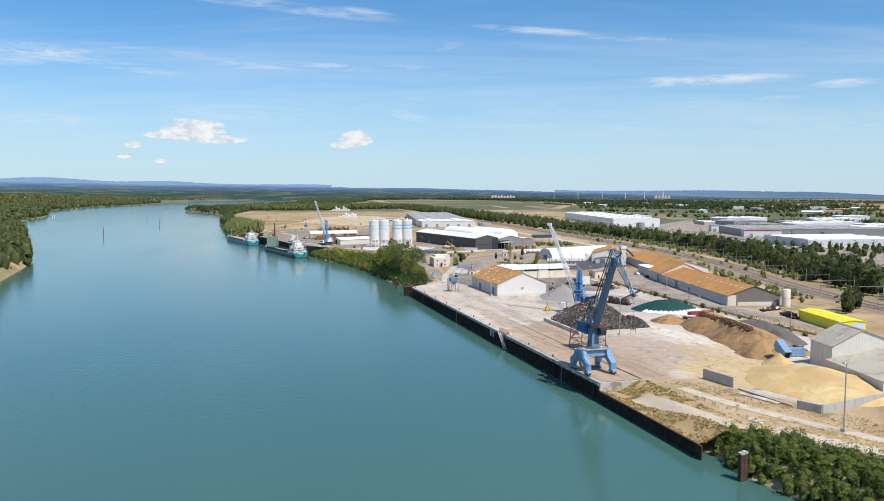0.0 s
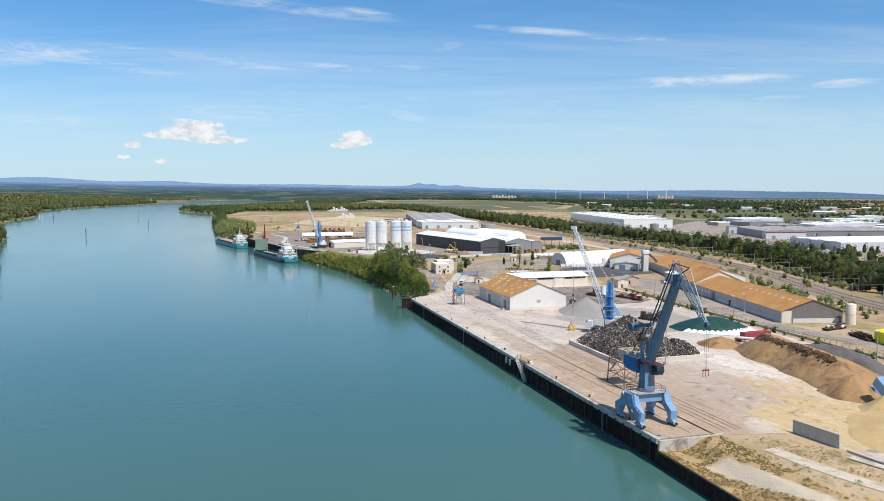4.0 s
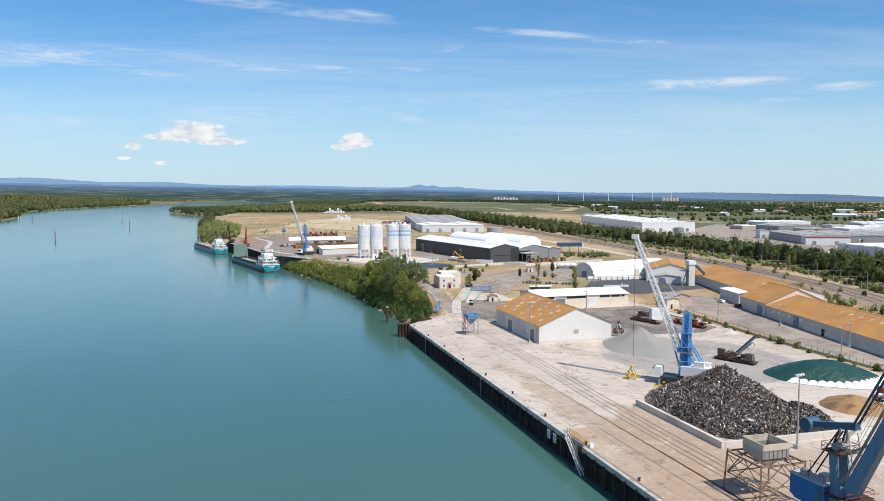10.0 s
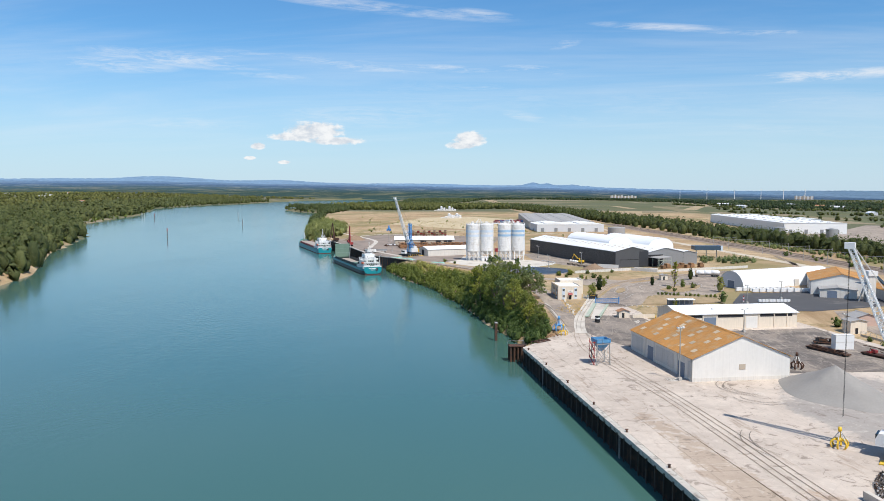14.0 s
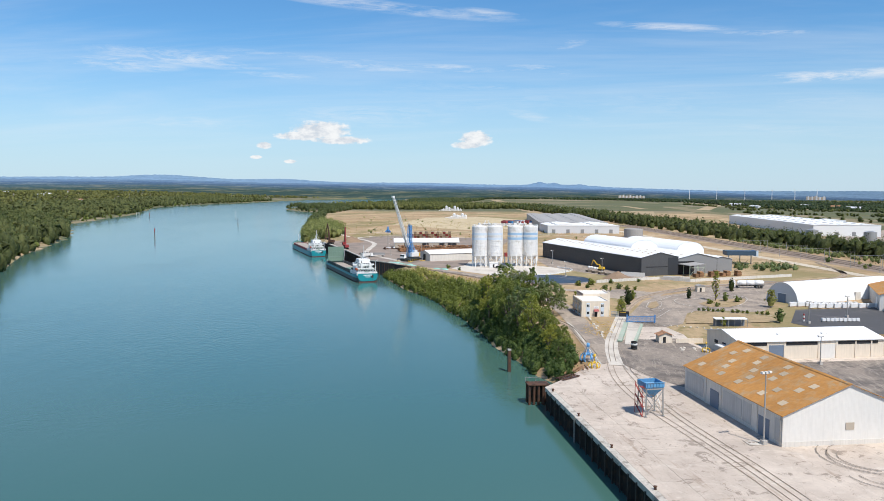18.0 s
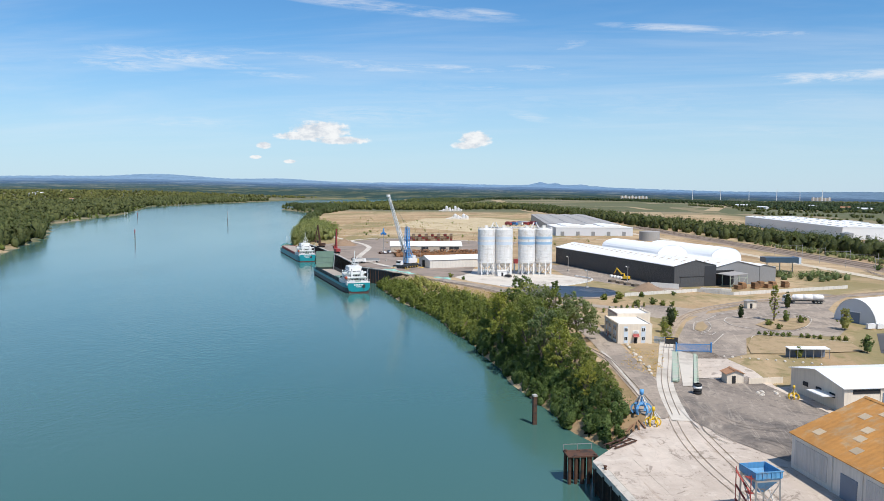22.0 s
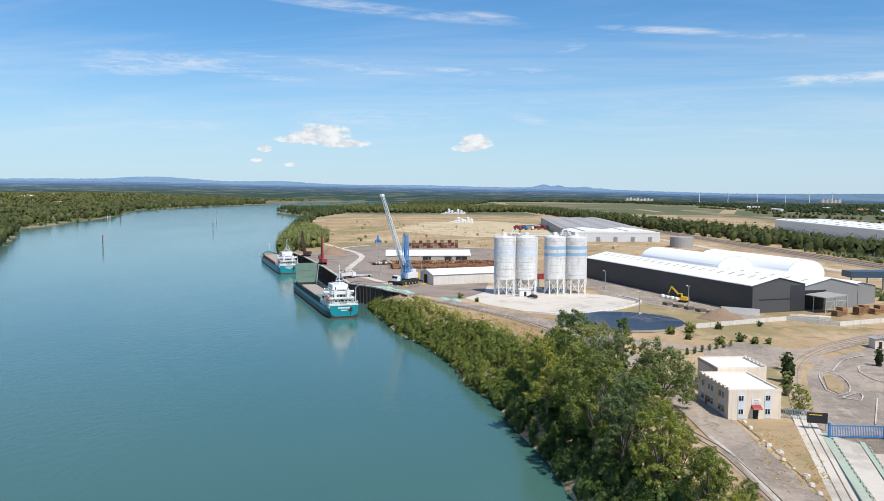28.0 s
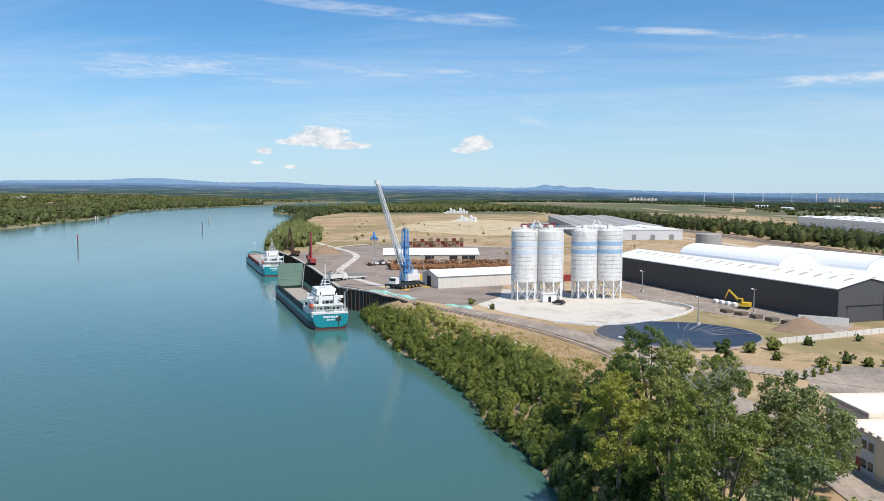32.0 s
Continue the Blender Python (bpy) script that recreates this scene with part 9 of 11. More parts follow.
bt = thing("billboard_shed", "low dark blue service station canopy with a bright end", "canopy", pose(90, 757, level(757), 0, 0, 6))
part("roof", S().box(0, 0, 5.5, 18, 9, 8.2), M_CRANEDARK, bt)
part("end_panel", S().box(18.02, -0.1, 5.0, 18.4, 9.1, 8.4), M_BLUE, bt)
part("sign_panel", S().box(17.9, -0.14, 5.0, 19.2, 0.0, 8.6), M_SILOPALE, bt)
for x in (2, 9, 16):
    part("post", S().box(x, 4, 0, x + 0.5, 4.5, 5.5), M_POLE, bt)

# log stacks: logs drawn one by one on the near side
lr = random.Random(33)
v, f = [], []
lp = S()
for (x0, y0, x1, y1, hh, n_) in ((-132, 815, -74, 829, 4.4, 1300),):
    for i in range(n_):
        t, z = lr.random(), abs(lr.gauss(0, 0.5))
        z = min(0.95, z) * hh
        off_ = lr.uniform(-5.2, 5.2) * (1 - z / hh / 1.2)
        cx, cy = x0 + (x1 - x0) * t - 0.4 * off_, y0 + (y1 - y0) * t + 0.9 * off_
        a0 = lr.uniform(0.9, 1.6) + 0.4
        dx, dy = math.cos(a0) * 1.6, math.sin(a0) * 1.6
        lp.rod((cx - dx, cy - dy, level(cy) + 0.25 + z), (cx + dx, cy + dy, level(cy) + 0.25 + z + lr.uniform(-.2, .2)), lr.uniform(0.2, 0.36), n=6)
lgp = thing("log_pile", "long pile of reddish-brown logs before the open shed", "log pile", Matrix())
tagged(part("logs", lp, M_LOG, lgp), kind="stuff")
part("core", S().beam((-131, 815, level(815) + 1.2), (-74, 829, level(829) + 1.2), 6.5, 2.8), M_LOG, lgp)
fl_ = thing("flatbed_trailer", "grey flatbed trailer on the ship quay", "trailer", pose(-132, 770, level(770) + 0.15, 0, 0, 100))
part("bed", S().box(-1.3, 0, 1.0, 1.3, 12, 1.3), M_WALLGREY, fl_)
part("side_rack", S().box(-1.3, 0, 1.3, -1.2, 12, 2.6).box(1.2, 0, 1.3, 1.3, 12, 2.6), M_GREYGABLE, fl_)
for y in (1.5, 9.0, 10.4):
    part("wheel", S().rod((-1.2, y, 0.52), (1.2, y, 0.52), 0.52, n=12), M_TYRE, fl_)
wreck(pose(-146, 775, level(775) + 0.1, 0, 0, 30), M_WALLGREY, "grey scrap and frames on the ship quay", 41, 12, 4.0, 2.0)
wreck(pose(-147, 832, level(832) + 0.1, 0, 0, -50), M_WHITE, "white and grey rubbish by the open shed", 42, 12, 3.4, 2.0)
for i in range(9):
    x, y = (-119 + 3.0 * i, 731 - 3.1 * i) if i < 7 else (-84 + 5 * (i - 7), 697 - 4 * (i - 7))
    heap("netting_heap", "crumpled turquoise netting heaped on the quay edge", x, y, 3.4, 1.9, 0.35 + 0.2 * (i % 3), M_GREEN_TARP, -45, 500 + i, 1.8, 1.6, n=24, rings=9)
gm = thing("grab_mast", "tall grey mast with a blue claw at its top", "mast", pose(-145.7, 841, level(841)))
part("pole", S().lathe([(0.35, 0), (0.22, 1.0), (0.16, 15.6), (0, 15.7)], 10), M_POLE, gm)
part("hub", S().lathe([(0, 17.6), (0.45, 17.2), (0.6, 15.6), (0.9, 14.2), (0.9, 13.4), (0.2, 13.2)], 12), M_BLUE, gm, "bright blue claw head", smooth=True)
for k in range(6):
    t = math.pi / 3 * k
    part("claw", S().beam((0.7 * math.cos(t), 0.7 * math.sin(t), 14.6), (2.0 * math.cos(t), 2.0 * math.sin(t), 13.6), 0.55, 0.5, 0.5, 0.4).beam((2.0 * math.cos(t), 2.0 * math.sin(t), 13.7), (1.7 * math.cos(t), 1.7 * math.sin(t), 12.4), 0.5, 0.4, 0.2, 0.2), M_BLUE, gm)
ql = thing("tipper_lorry", "white tipper lorry parked at the quay edge", "truck", pose(-142.5, 761, level(761) + 0.12, 0, 0, -32))
part("tub", S().prism([(-4.5, 1.3), (2.0, 1.3), (2.3, 3.2), (-4.7, 3.2)], "X", -1.25, 1.25), M_WALLGREY, ql)
part("tub_rim", S().box(-1.32, -4.8, 3.2, -1.12, 2.4, 3.35).box(1.12, -4.8, 3.2, 1.32, 2.4, 3.35), M_DARK, ql)
cb_ = part("cab", S().prism([(2.6, 0.7), (4.9, 0.7), (5.0, 1.9), (4.6, 3.0), (2.6, 3.1)], "X", -1.2, 1.2), M_WHITE, ql)
part("windscreen", S().prism([(4.97, 2.0), (5.04, 2.0), (4.70, 2.9), (4.62, 2.9)], "X", -1.0, 1.0), GLASS, cb_)
part("chassis", S().box(-0.5, -4.6, 0.8, 0.5, 4.6, 1.2), M_DARK, ql)
for y in (-3.6, -2.4, 3.6):
    for x in (-1.05, 1.05):
        part("wheel", S().rod((x - 0.15, y, 0.52), (x + 0.15, y, 0.52), 0.52, n=14), M_TYRE, ql)
for i in range(14):
    g_ = random.Random(700 + i)
    sc_ = thing("stacked_container", ("buff", "dull red", "brown", "buff")[i % 4] + " skip stacked behind the open shed", "skip", at_world(-152 + 2.6 * i, 972 + 1.05 * i + (i % 3), 12 + g_.uniform(-6, 6), 0.1), "skips behind the open shed")
    for z in range(2 + (i % 2)):
        bx = part("tub", S().prism([(-2.4, z * 1.9), (2.4, z * 1.9), (2.9, z * 1.9 + 1.75), (-2.9, z * 1.9 + 1.75)], "X", -1.15, 1.15), (M_SKIPBUFF, M_DARKRED, M_WOOD, M_SKIPBUFF)[(i + z) % 4], sc_)
        part("rim", S().box(-1.25, -3.0, z * 1.9 + 1.75, 1.25, 3.0, z * 1.9 + 1.86), M_RUST, bx)
orange = thing("red_container", "small bright red container between the silos", "container", pose(-45, 738, level(738) + 0.1, 0, 0, 17))
part("body", S().box(-3, -1.2, 4.2, 3, 1.2, 6.6), M_RED, orange)
for x in (-2.8, 2.6):
    part("leg", S().box(x, -1.1, 0, x + 0.25, 1.1, 4.2), M_WHITE, orange)


# ---- plants ----
def leaf_mesh(name, centres, spread, per, leaf, mat, seed, flat=0.35):
    """Many small leaf sprays round clump centres (x, y, z, radius)."""
    r = np.random.RandomState(seed)
    c = np.repeat(np.asarray(centres, float), per, axis=0)
    n = len(c)
    d = r.normal(size=(n, 3))
    d /= np.linalg.norm(d, axis=1)[:, None]
    p = c[:, :3] + d * (c[:, 3:4] * (0.25 + 0.95 * r.rand(n, 1) ** 0.7)) * np.array([1, 1, 0.8]) * spread
    up = d * 1.3 + np.array([0, 0, 0.5]) + r.normal(size=(n, 3)) * 0.40
    up /= np.linalg.norm(up, axis=1)[:, None]
    t = np.cross(up, r.normal(size=(n, 3)))
    t /= np.linalg.norm(t, axis=1)[:, None]
    b = np.cross(up, t)
    s = leaf * (0.6 + 0.8 * r.rand(n, 1))
    q = np.stack([p - t * s * 0.5, p + b * s * 0.32 + up * s * 0.08, p + t * s * 0.55, p - b * s * 0.34 - up * s * 0.05], 1).reshape(-1, 3)
    i = np.arange(n)[:, None] * 4 + np.arange(4)[None, :]
    return quick(name, q.tolist(), i.tolist(), mat)


def cores(q, z0, h, rad, seed, squash=0.0):
    """Dense inner masses of crowns, one lumpy dome for each row of q: vertices and faces."""
    g = np.random.RandomState(seed + 5)
    n, m = len(q), 6
    rings = ((0.02, 0.55), (0.42, 0.88), (0.80, 0.56))
    t = 2 * np.pi * np.arange(m) / m
    v = np.zeros((n, m * 3 + 1, 3))
    for k, (zz, rr) in enumerate(rings):
        jit = rr * (0.74 + 0.44 * g.rand(n, m))
        a_ = t[None, :] + g.rand(n, 1) * 6.28 + 0.35 * k
        v[:, k * m:(k + 1) * m, 0] = q[:, :1] + rad[:, None] * jit * np.cos(a_)
        v[:, k * m:(k + 1) * m, 1] = q[:, 1:2] + rad[:, None] * jit * np.sin(a_)
        v[:, k * m:(k + 1) * m, 2] = z0[:, None] + h[:, None] * (squash + (1 - squash) * (zz + 0.10 * (g.rand(n, m) - 0.5) * (k > 0)))
    v[:, -1, 0], v[:, -1, 1], v[:, -1, 2] = q[:, 0], q[:, 1], z0 + h * 0.92
    f = []
    one = [(k * m + i, k * m + (i + 1) % m, k * m + m + (i + 1) % m, k * m + m + i) for k in range(2) for i in range(m)]
    tip = [(2 * m + i, 2 * m + (i + 1) % m, 3 * m) for i in range(m)]
    for c in range(n):
        o = c * (m * 3 + 1)
        f += [tuple(o + x for x in w) for w in one + tip]
    return v.reshape(-1, 3), f


def crown_mesh(name, centres, per, leaf, mat, seed, core, flat=0.35):
    """Leaf sprays round clump centres, with the dense inner masses among them, as one mesh."""
    me = leaf_mesh(name + "_sprays", centres, 1.0, per, leaf, mat, seed)
    v = np.empty(len(me.vertices) * 3)
    me.vertices.foreach_get("co", v)
    v = v.reshape(-1, 3)
    bpy.data.meshes.remove(me)
    n = len(v)
    f = (np.arange(n // 4)[:, None] * 4 + np.arange(4)[None, :]).tolist()
    f += [tuple(n + x for x in w) for w in core[1]]
    return quick(name, np.concatenate([v, core[0]]).tolist(), f, mat, True)


def tree_kind(seed, h, r, mat, clumps, per, leaf, low=0.22, lean=0.0, bare=0, core=0.0):
    """One tree with trunk, limbs and crown. Returns the meshes (trunk, crown)."""
    g = random.Random(seed)
    tr = S()
    fork = h * (low + 0.10)
    tr.rod((0, 0, -0.6), (lean * 0.4, 0, fork), h * 0.022 + 0.05, h * 0.016 + 0.03, 8)
    cs = []
    for k in range(clumps):
        t = g.random()
        z = h * (low + (1 - low) * (0.06 + 0.90 * t))
        w = r * math.sin(math.pi * (0.14 + 0.80 * t)) ** 0.75 * (0.72 + 0.38 * noise.noise((seed * 3.3, k * 0.7, 1.1)) + 0.2)
        a_ = g.uniform(0, 6.283)
        q = math.sqrt(g.uniform(0.10, 1.0)) * w
        cs.append((q * math.cos(a_) + lean * t, q * math.sin(a_), z, g.uniform(0.07, 0.19) * r))
    for k in range(0, clumps, max(1, clumps // 14)):
        x, y, z, _ = cs[k]
        tr.rod((lean * 0.3, 0, fork * g.uniform(0.75, 1.0)), (x * 0.8, y * 0.8, z * 0.96), h * 0.009 + 0.03, 0.03, 5)
    for k in range(bare):
        x, y, z, _ = cs[(k * 7) % clumps]
        for j in range(5):
            tr.rod((x * 0.8, y * 0.8, z - 1.0), (x * 1.1 + g.uniform(-1.5, 1.5), y * 1.1 + g.uniform(-1.5, 1.5), z + g.uniform(0.8, 2.6)), 0.07, 0.015, 4)
    if core:
        inner = cores(np.array([(0.0, 0.0), (r * 0.25, -r * 0.2), (-r * 0.25, r * 0.15)]), np.full(3, h * low), h * (1 - low) * np.array([0.92, 0.75, 0.66]), r * core * np.array([0.85, 0.8, 0.8]), seed)
        return tr.mesh("trunk", M_BARK), crown_mesh("crown", cs, per, leaf, mat, seed, inner)
    return tr.mesh("trunk", M_DEADWOOD if bare else M_BARK), leaf_mesh("crown", cs, 1.0, per, leaf, mat, seed)


def plant(name, kind, label, category, at, scale=1.0, group=""):
    top = thing(name, label, category, at @ Matrix.Scale(scale, 4), group)
    part("trunk", kind[0], None, top)
    part("crown", kind[1], None, top)
    return top


def grown_tree(seed, h, r, mat, lobes, clumps, per, leaf, low=0.12, bare=0):
    """A large tree: limbs that each carry a lobe of the crown, with dark gaps between the lobes. Returns the meshes (trunk, crown)."""
    g = random.Random(seed)
    tr = S()
    fork = h * (low + 0.14)
    tr.rod((0, 0, -0.6), (0, 0, fork), h * 0.020 + 0.08, h * 0.015 + 0.05, 9)
    heads = [(g.uniform(-0.1, 0.1) * r, g.uniform(-0.1, 0.1) * r, h * 0.84, 0.36 * r)]
    for k in range(lobes - 1):
        t = (k + 0.5) / (lobes - 1)
        z = h * (low + 0.10 + (0.74 - low) * t * (0.85 + 0.3 * g.random()))
        reach = r * (0.74 - 0.36 * max(0.0, t - 0.35)) * g.uniform(0.6, 1.0)
        a_ = k * 2.4 + g.uniform(-0.5, 0.5)
        heads.append((reach * math.cos(a_), reach * math.sin(a_), z, r * g.uniform(0.24, 0.40)))
    cs = []
    for x, y, z, lr in heads:
        tr.rod((0, 0, fork * g.uniform(0.7, 1.0)), (x * 0.55, y * 0.55, fork + (z - fork) * 0.6), h * 0.009 + 0.05, h * 0.005 + 0.03, 6)
        tr.rod((x * 0.55, y * 0.55, fork + (z - fork) * 0.6), (x, y, z), h * 0.005 + 0.03, 0.03, 5)
        for j in range(clumps):
            zz = g.uniform(-0.45, 1.0)
            a_ = g.uniform(0, 6.283)
            w = math.sqrt(1 - zz * zz)
            q = lr * g.uniform(0.62, 1.10)
            cs.append((x + q * w * math.cos(a_), y + q * w * math.sin(a_), z + q * zz * 1.15, r * g.uniform(0.060, 0.125)))
        for j in range(bare):
            a_ = g.uniform(0, 6.283)
            p = (x * 0.9, y * 0.9, z)
            q = (x + lr * 1.2 * math.cos(a_), y + lr * 1.2 * math.sin(a_), z + lr * g.uniform(0.6, 1.5))
            tr.rod(p, q, 0.06, 0.02, 4)
            for i in range(4):
                e_ = [p[n] + (q[n] - p[n]) * (0.4 + 0.15 * i) for n in range(3)]
                tr.rod(e_, (e_[0] + g.uniform(-0.9, 0.9), e_[1] + g.uniform(-0.9, 0.9), e_[2] + g.uniform(0.4, 1.3)), 0.03, 0.012, 3)
    return tr.mesh("trunk", M_DEADWOOD if bare else M_BARK), leaf_mesh("crown", cs, 1.0, per, leaf, mat, seed)


BIG = [grown_tree(11, 18, 6.4, L_TREE, 13, 22, 50, 0.33, 0.06), grown_tree(12, 18, 5.8, L_OLIVE, 12, 22, 50, 0.32, 0.08), grown_tree(13, 18, 6.8, L_TREE, 14, 22, 50, 0.33, 0.05), grown_tree(14, 18, 5.4, L_OLIVE, 10, 18, 50, 0.30, 0.08, 6)]
POPLAR = tree_kind(15, 18, 2.6, L_TREE, 90, 110, 0.36, 0.06)
SPREADING = grown_tree(16, 12, 7.2, L_OLIVE, 13, 24, 44, 0.33, 0.16)
SMALL = [tree_kind(21, 6, 1.9, L_TREE, 60, 24, 0.30, 0.08, core=0.8), tree_kind(22, 6, 2.0, L_OLIVE, 54, 24, 0.30, 0.08, core=0.75), tree_kind(23, 6, 1.35, L_DARK, 60, 24, 0.28, 0.04, core=0.95)]
CYPRESS = tree_kind(31, 8, 1.25, L_DARK, 36, 20, 0.36, 0.03, core=0.9)
SHRUB = [tree_kind(41, 2.4, 1.8, L_BUSH, 24, 26, 0.22, 0.0, core=0.62), tree_kind(42, 2.2, 1.6, L_OLIVE, 22, 26, 0.22, 0.0, core=0.6)]
MID = [tree_kind(51, 13, 4.9, L_ROW, 60, 34, 0.56, 0.06, core=0.62), tree_kind(52, 13, 4.4, L_DARK, 56, 34, 0.56, 0.06, core=0.62), tree_kind(53, 13, 5.2, L_ROW, 60, 34, 0.60, 0.05, core=0.62), tree_kind(54, 13, 4.2, L_ROW, 54, 34, 0.56, 0.06, core=0.6)]

grove = ((-22, 507, 15, 0), (-27, 517, 17, 1), (-31, 527, 18, 2), (-24, 526, 15, 0), (-35, 538, 17, 0), (-29, 541, 19, 3), (-40, 549, 16, 2), (-33, 552, 19, 1), (-27, 556, 17, 2), (-41, 562, 15, 0), (-34, 566, 19, 2), (-29, 571, 16, 3), (-45, 574, 12, 1), (-37, 580, 13, 0), (-20, 545, 12, 1),
         (-16, 488, 9, 0), (-11, 485, 8, 2), (-17, 497, 12, 2), (-13, 478, 6.5, 0))
for i, (x, y, h, k) in enumerate(grove):
    plant("tree", BIG[k], ("leafy green tree on the river bank", "grey-green poplar tree on the river bank", "broad dark green tree on the river bank", "half-bare poplar tree on the river bank")[k], "tree", pose(x, y, level(y) - 1.2, 0, 0, i * 67), h / 18, "trees on the river bank")
for i, (x, y, h, k) in enumerate(((-14.5, 506, 8, 0), (-11.5, 499, 6.5, 2), (-18, 514, 9, 1), (-13.5, 493, 7, 0), (-17, 523, 8.5, 2))):
    plant("tree", BIG[k], "low leafy tree beside the siding", "tree", pose(x, y, level(y) - 0.8, 0, 0, 40 + i * 83), h / 18, "trees on the river bank")
plant("tree", POPLAR, "slim dark poplar in the riverside grove", "tree", pose(-24, 563, level(563) - 0.4), 0.98, "trees on the river bank")
plant("tree", SPREADING, "spreading tree beside the office road", "tree", pose(-17.0, 547.5, level(548) - 0.2, 0, 0, 30), 1.15)
plant("tree", POPLAR, "tall column-shaped poplar on the traffic island", "tree", pose(52.8, 593.4, level(593)), 0.74)
plant("tree", BIG[0], "young tree beside the office", "tree", pose(10.5, 551, level(551) - 0.2, 0, 0, 80), 0.36)
plant("tree", SMALL[2], "dark pine behind the office", "tree", pose(15, 577, level(577)), 1.25)
for i, (x, y, s_, k) in enumerate(((42.4, 597.5, 0.85, 2), (65.2, 622.7, 1.1, 2), (71.7, 579.6, 1.25, 1), (66, 544.5, 0.95, 0), (44.5, 534.6, 0.6, 0), (56.5, 592, 0.75, 0), (11.8, 566, 0.9, 1), (18.0, 590, 0.8, 0))):
    plant("small_tree", SMALL[k], ("small green ornamental tree on the dry verge", "small olive-green tree on the dry verge", "small dark conifer beside the roundabout")[k], "tree", at_world(x, y, i * 50, 0.1), s_, "small trees round the gate")
for i in range(8):
    plant("small_tree", SMALL[i % 2], "young tree in the row along the parking court", "tree", at_world(-6 + 2.6 * i * 0.9, 601 + 2.2 * i, i * 40), 0.35, "young trees along the court")
for i in range(14):
    plant("cypress", CYPRESS, "small dark cypress in a row on the meadow", "tree", at_world(-16 + 5.5 * (i % 7) + (i // 7) * 2, 812 + 4 * (i % 7) + 60 * (i // 7), i * 30), 0.55, "cypresses on the meadow")
sr = random.Random(77)
for i in range(30):
    t = i / 29
    x, y = 100 + 46 * t, 470 - 196 * t
    plant("shrub", SHRUB[i % 2], "low shrub along the fence", "shrub", at_world(x - 3.0 + sr.uniform(-1, 1), y + sr.uniform(-2, 2), i * 77), sr.uniform(0.6, 1.15), "shrubs along the fence")
for x, y, s_ in ((-4, 632, 1.2), (2, 636, 1.4), (12, 643, 1.0), (26, 650, 0.8), (96, 495, 1.6), (101, 489, 1.5), (-60, 742, 0.5), (-78, 700, 1.0), (-70, 690, 0.8), (48.6, 584, 1.0), (61.1, 591, 1.2), (50.3, 577.7, 0.9), (0, 625, 0.9), (14.5, 624, 1.2), (18, 621, 1.0), (8, 619, 1.1), (22, 622, 0.8)):
    plant("shrub", SHRUB[0], "round green shrub on the dry ground", "shrub", at_world(x, y, x * 31), s_, "shrubs on the dry ground")
for i in range(15):
    if i not in (6, 11):
        plant("shrub", SHRUB[0], "clipped dark shrub in the hedge beside the roundabout", "shrub", at_world(41.5 + 1.75 * i, 567.0 - 0.36 * i, i * 53), 0.52 + 0.08 * (i % 3), "hedge beside the roundabout")
for x, y, s_ in ((185, 352, 0.95), (193, 360, 0.8), (181, 345, 0.75), (200, 372, 0.7)):
    plant("tree", MID[0], "dense dark tree beside the railway", "tree", at_world(x, y, x), s_, "trees by the railway")
# the row beyond the rails
for i in range(48):
    y = 385 + 6.2 * i
    x = 228 + 5 * math.sin(i * 1.3) - (0 if y < 640 else (y - 640) * 0.215)
    plant("tree", MID[(i * 7) % 4], "dark green tree in the row beyond the railway", "tree", at_world(x, y, i * 57), sr.uniform(0.75, 1.1), "trees beyond the railway")
for i in range(26):
    x, y = 212 - sr.uniform(0, 14), 470 + 13 * i
    if y > 640:
        x -= (y - 640) * 0.23
    plant("shrub", SHRUB[i % 2], "wild shrub on the railway embankment", "shrub", at_world(x - 16 * (i % 3 == 0), y, i * 41), sr.uniform(0.9, 1.6), "shrubs by the railway")


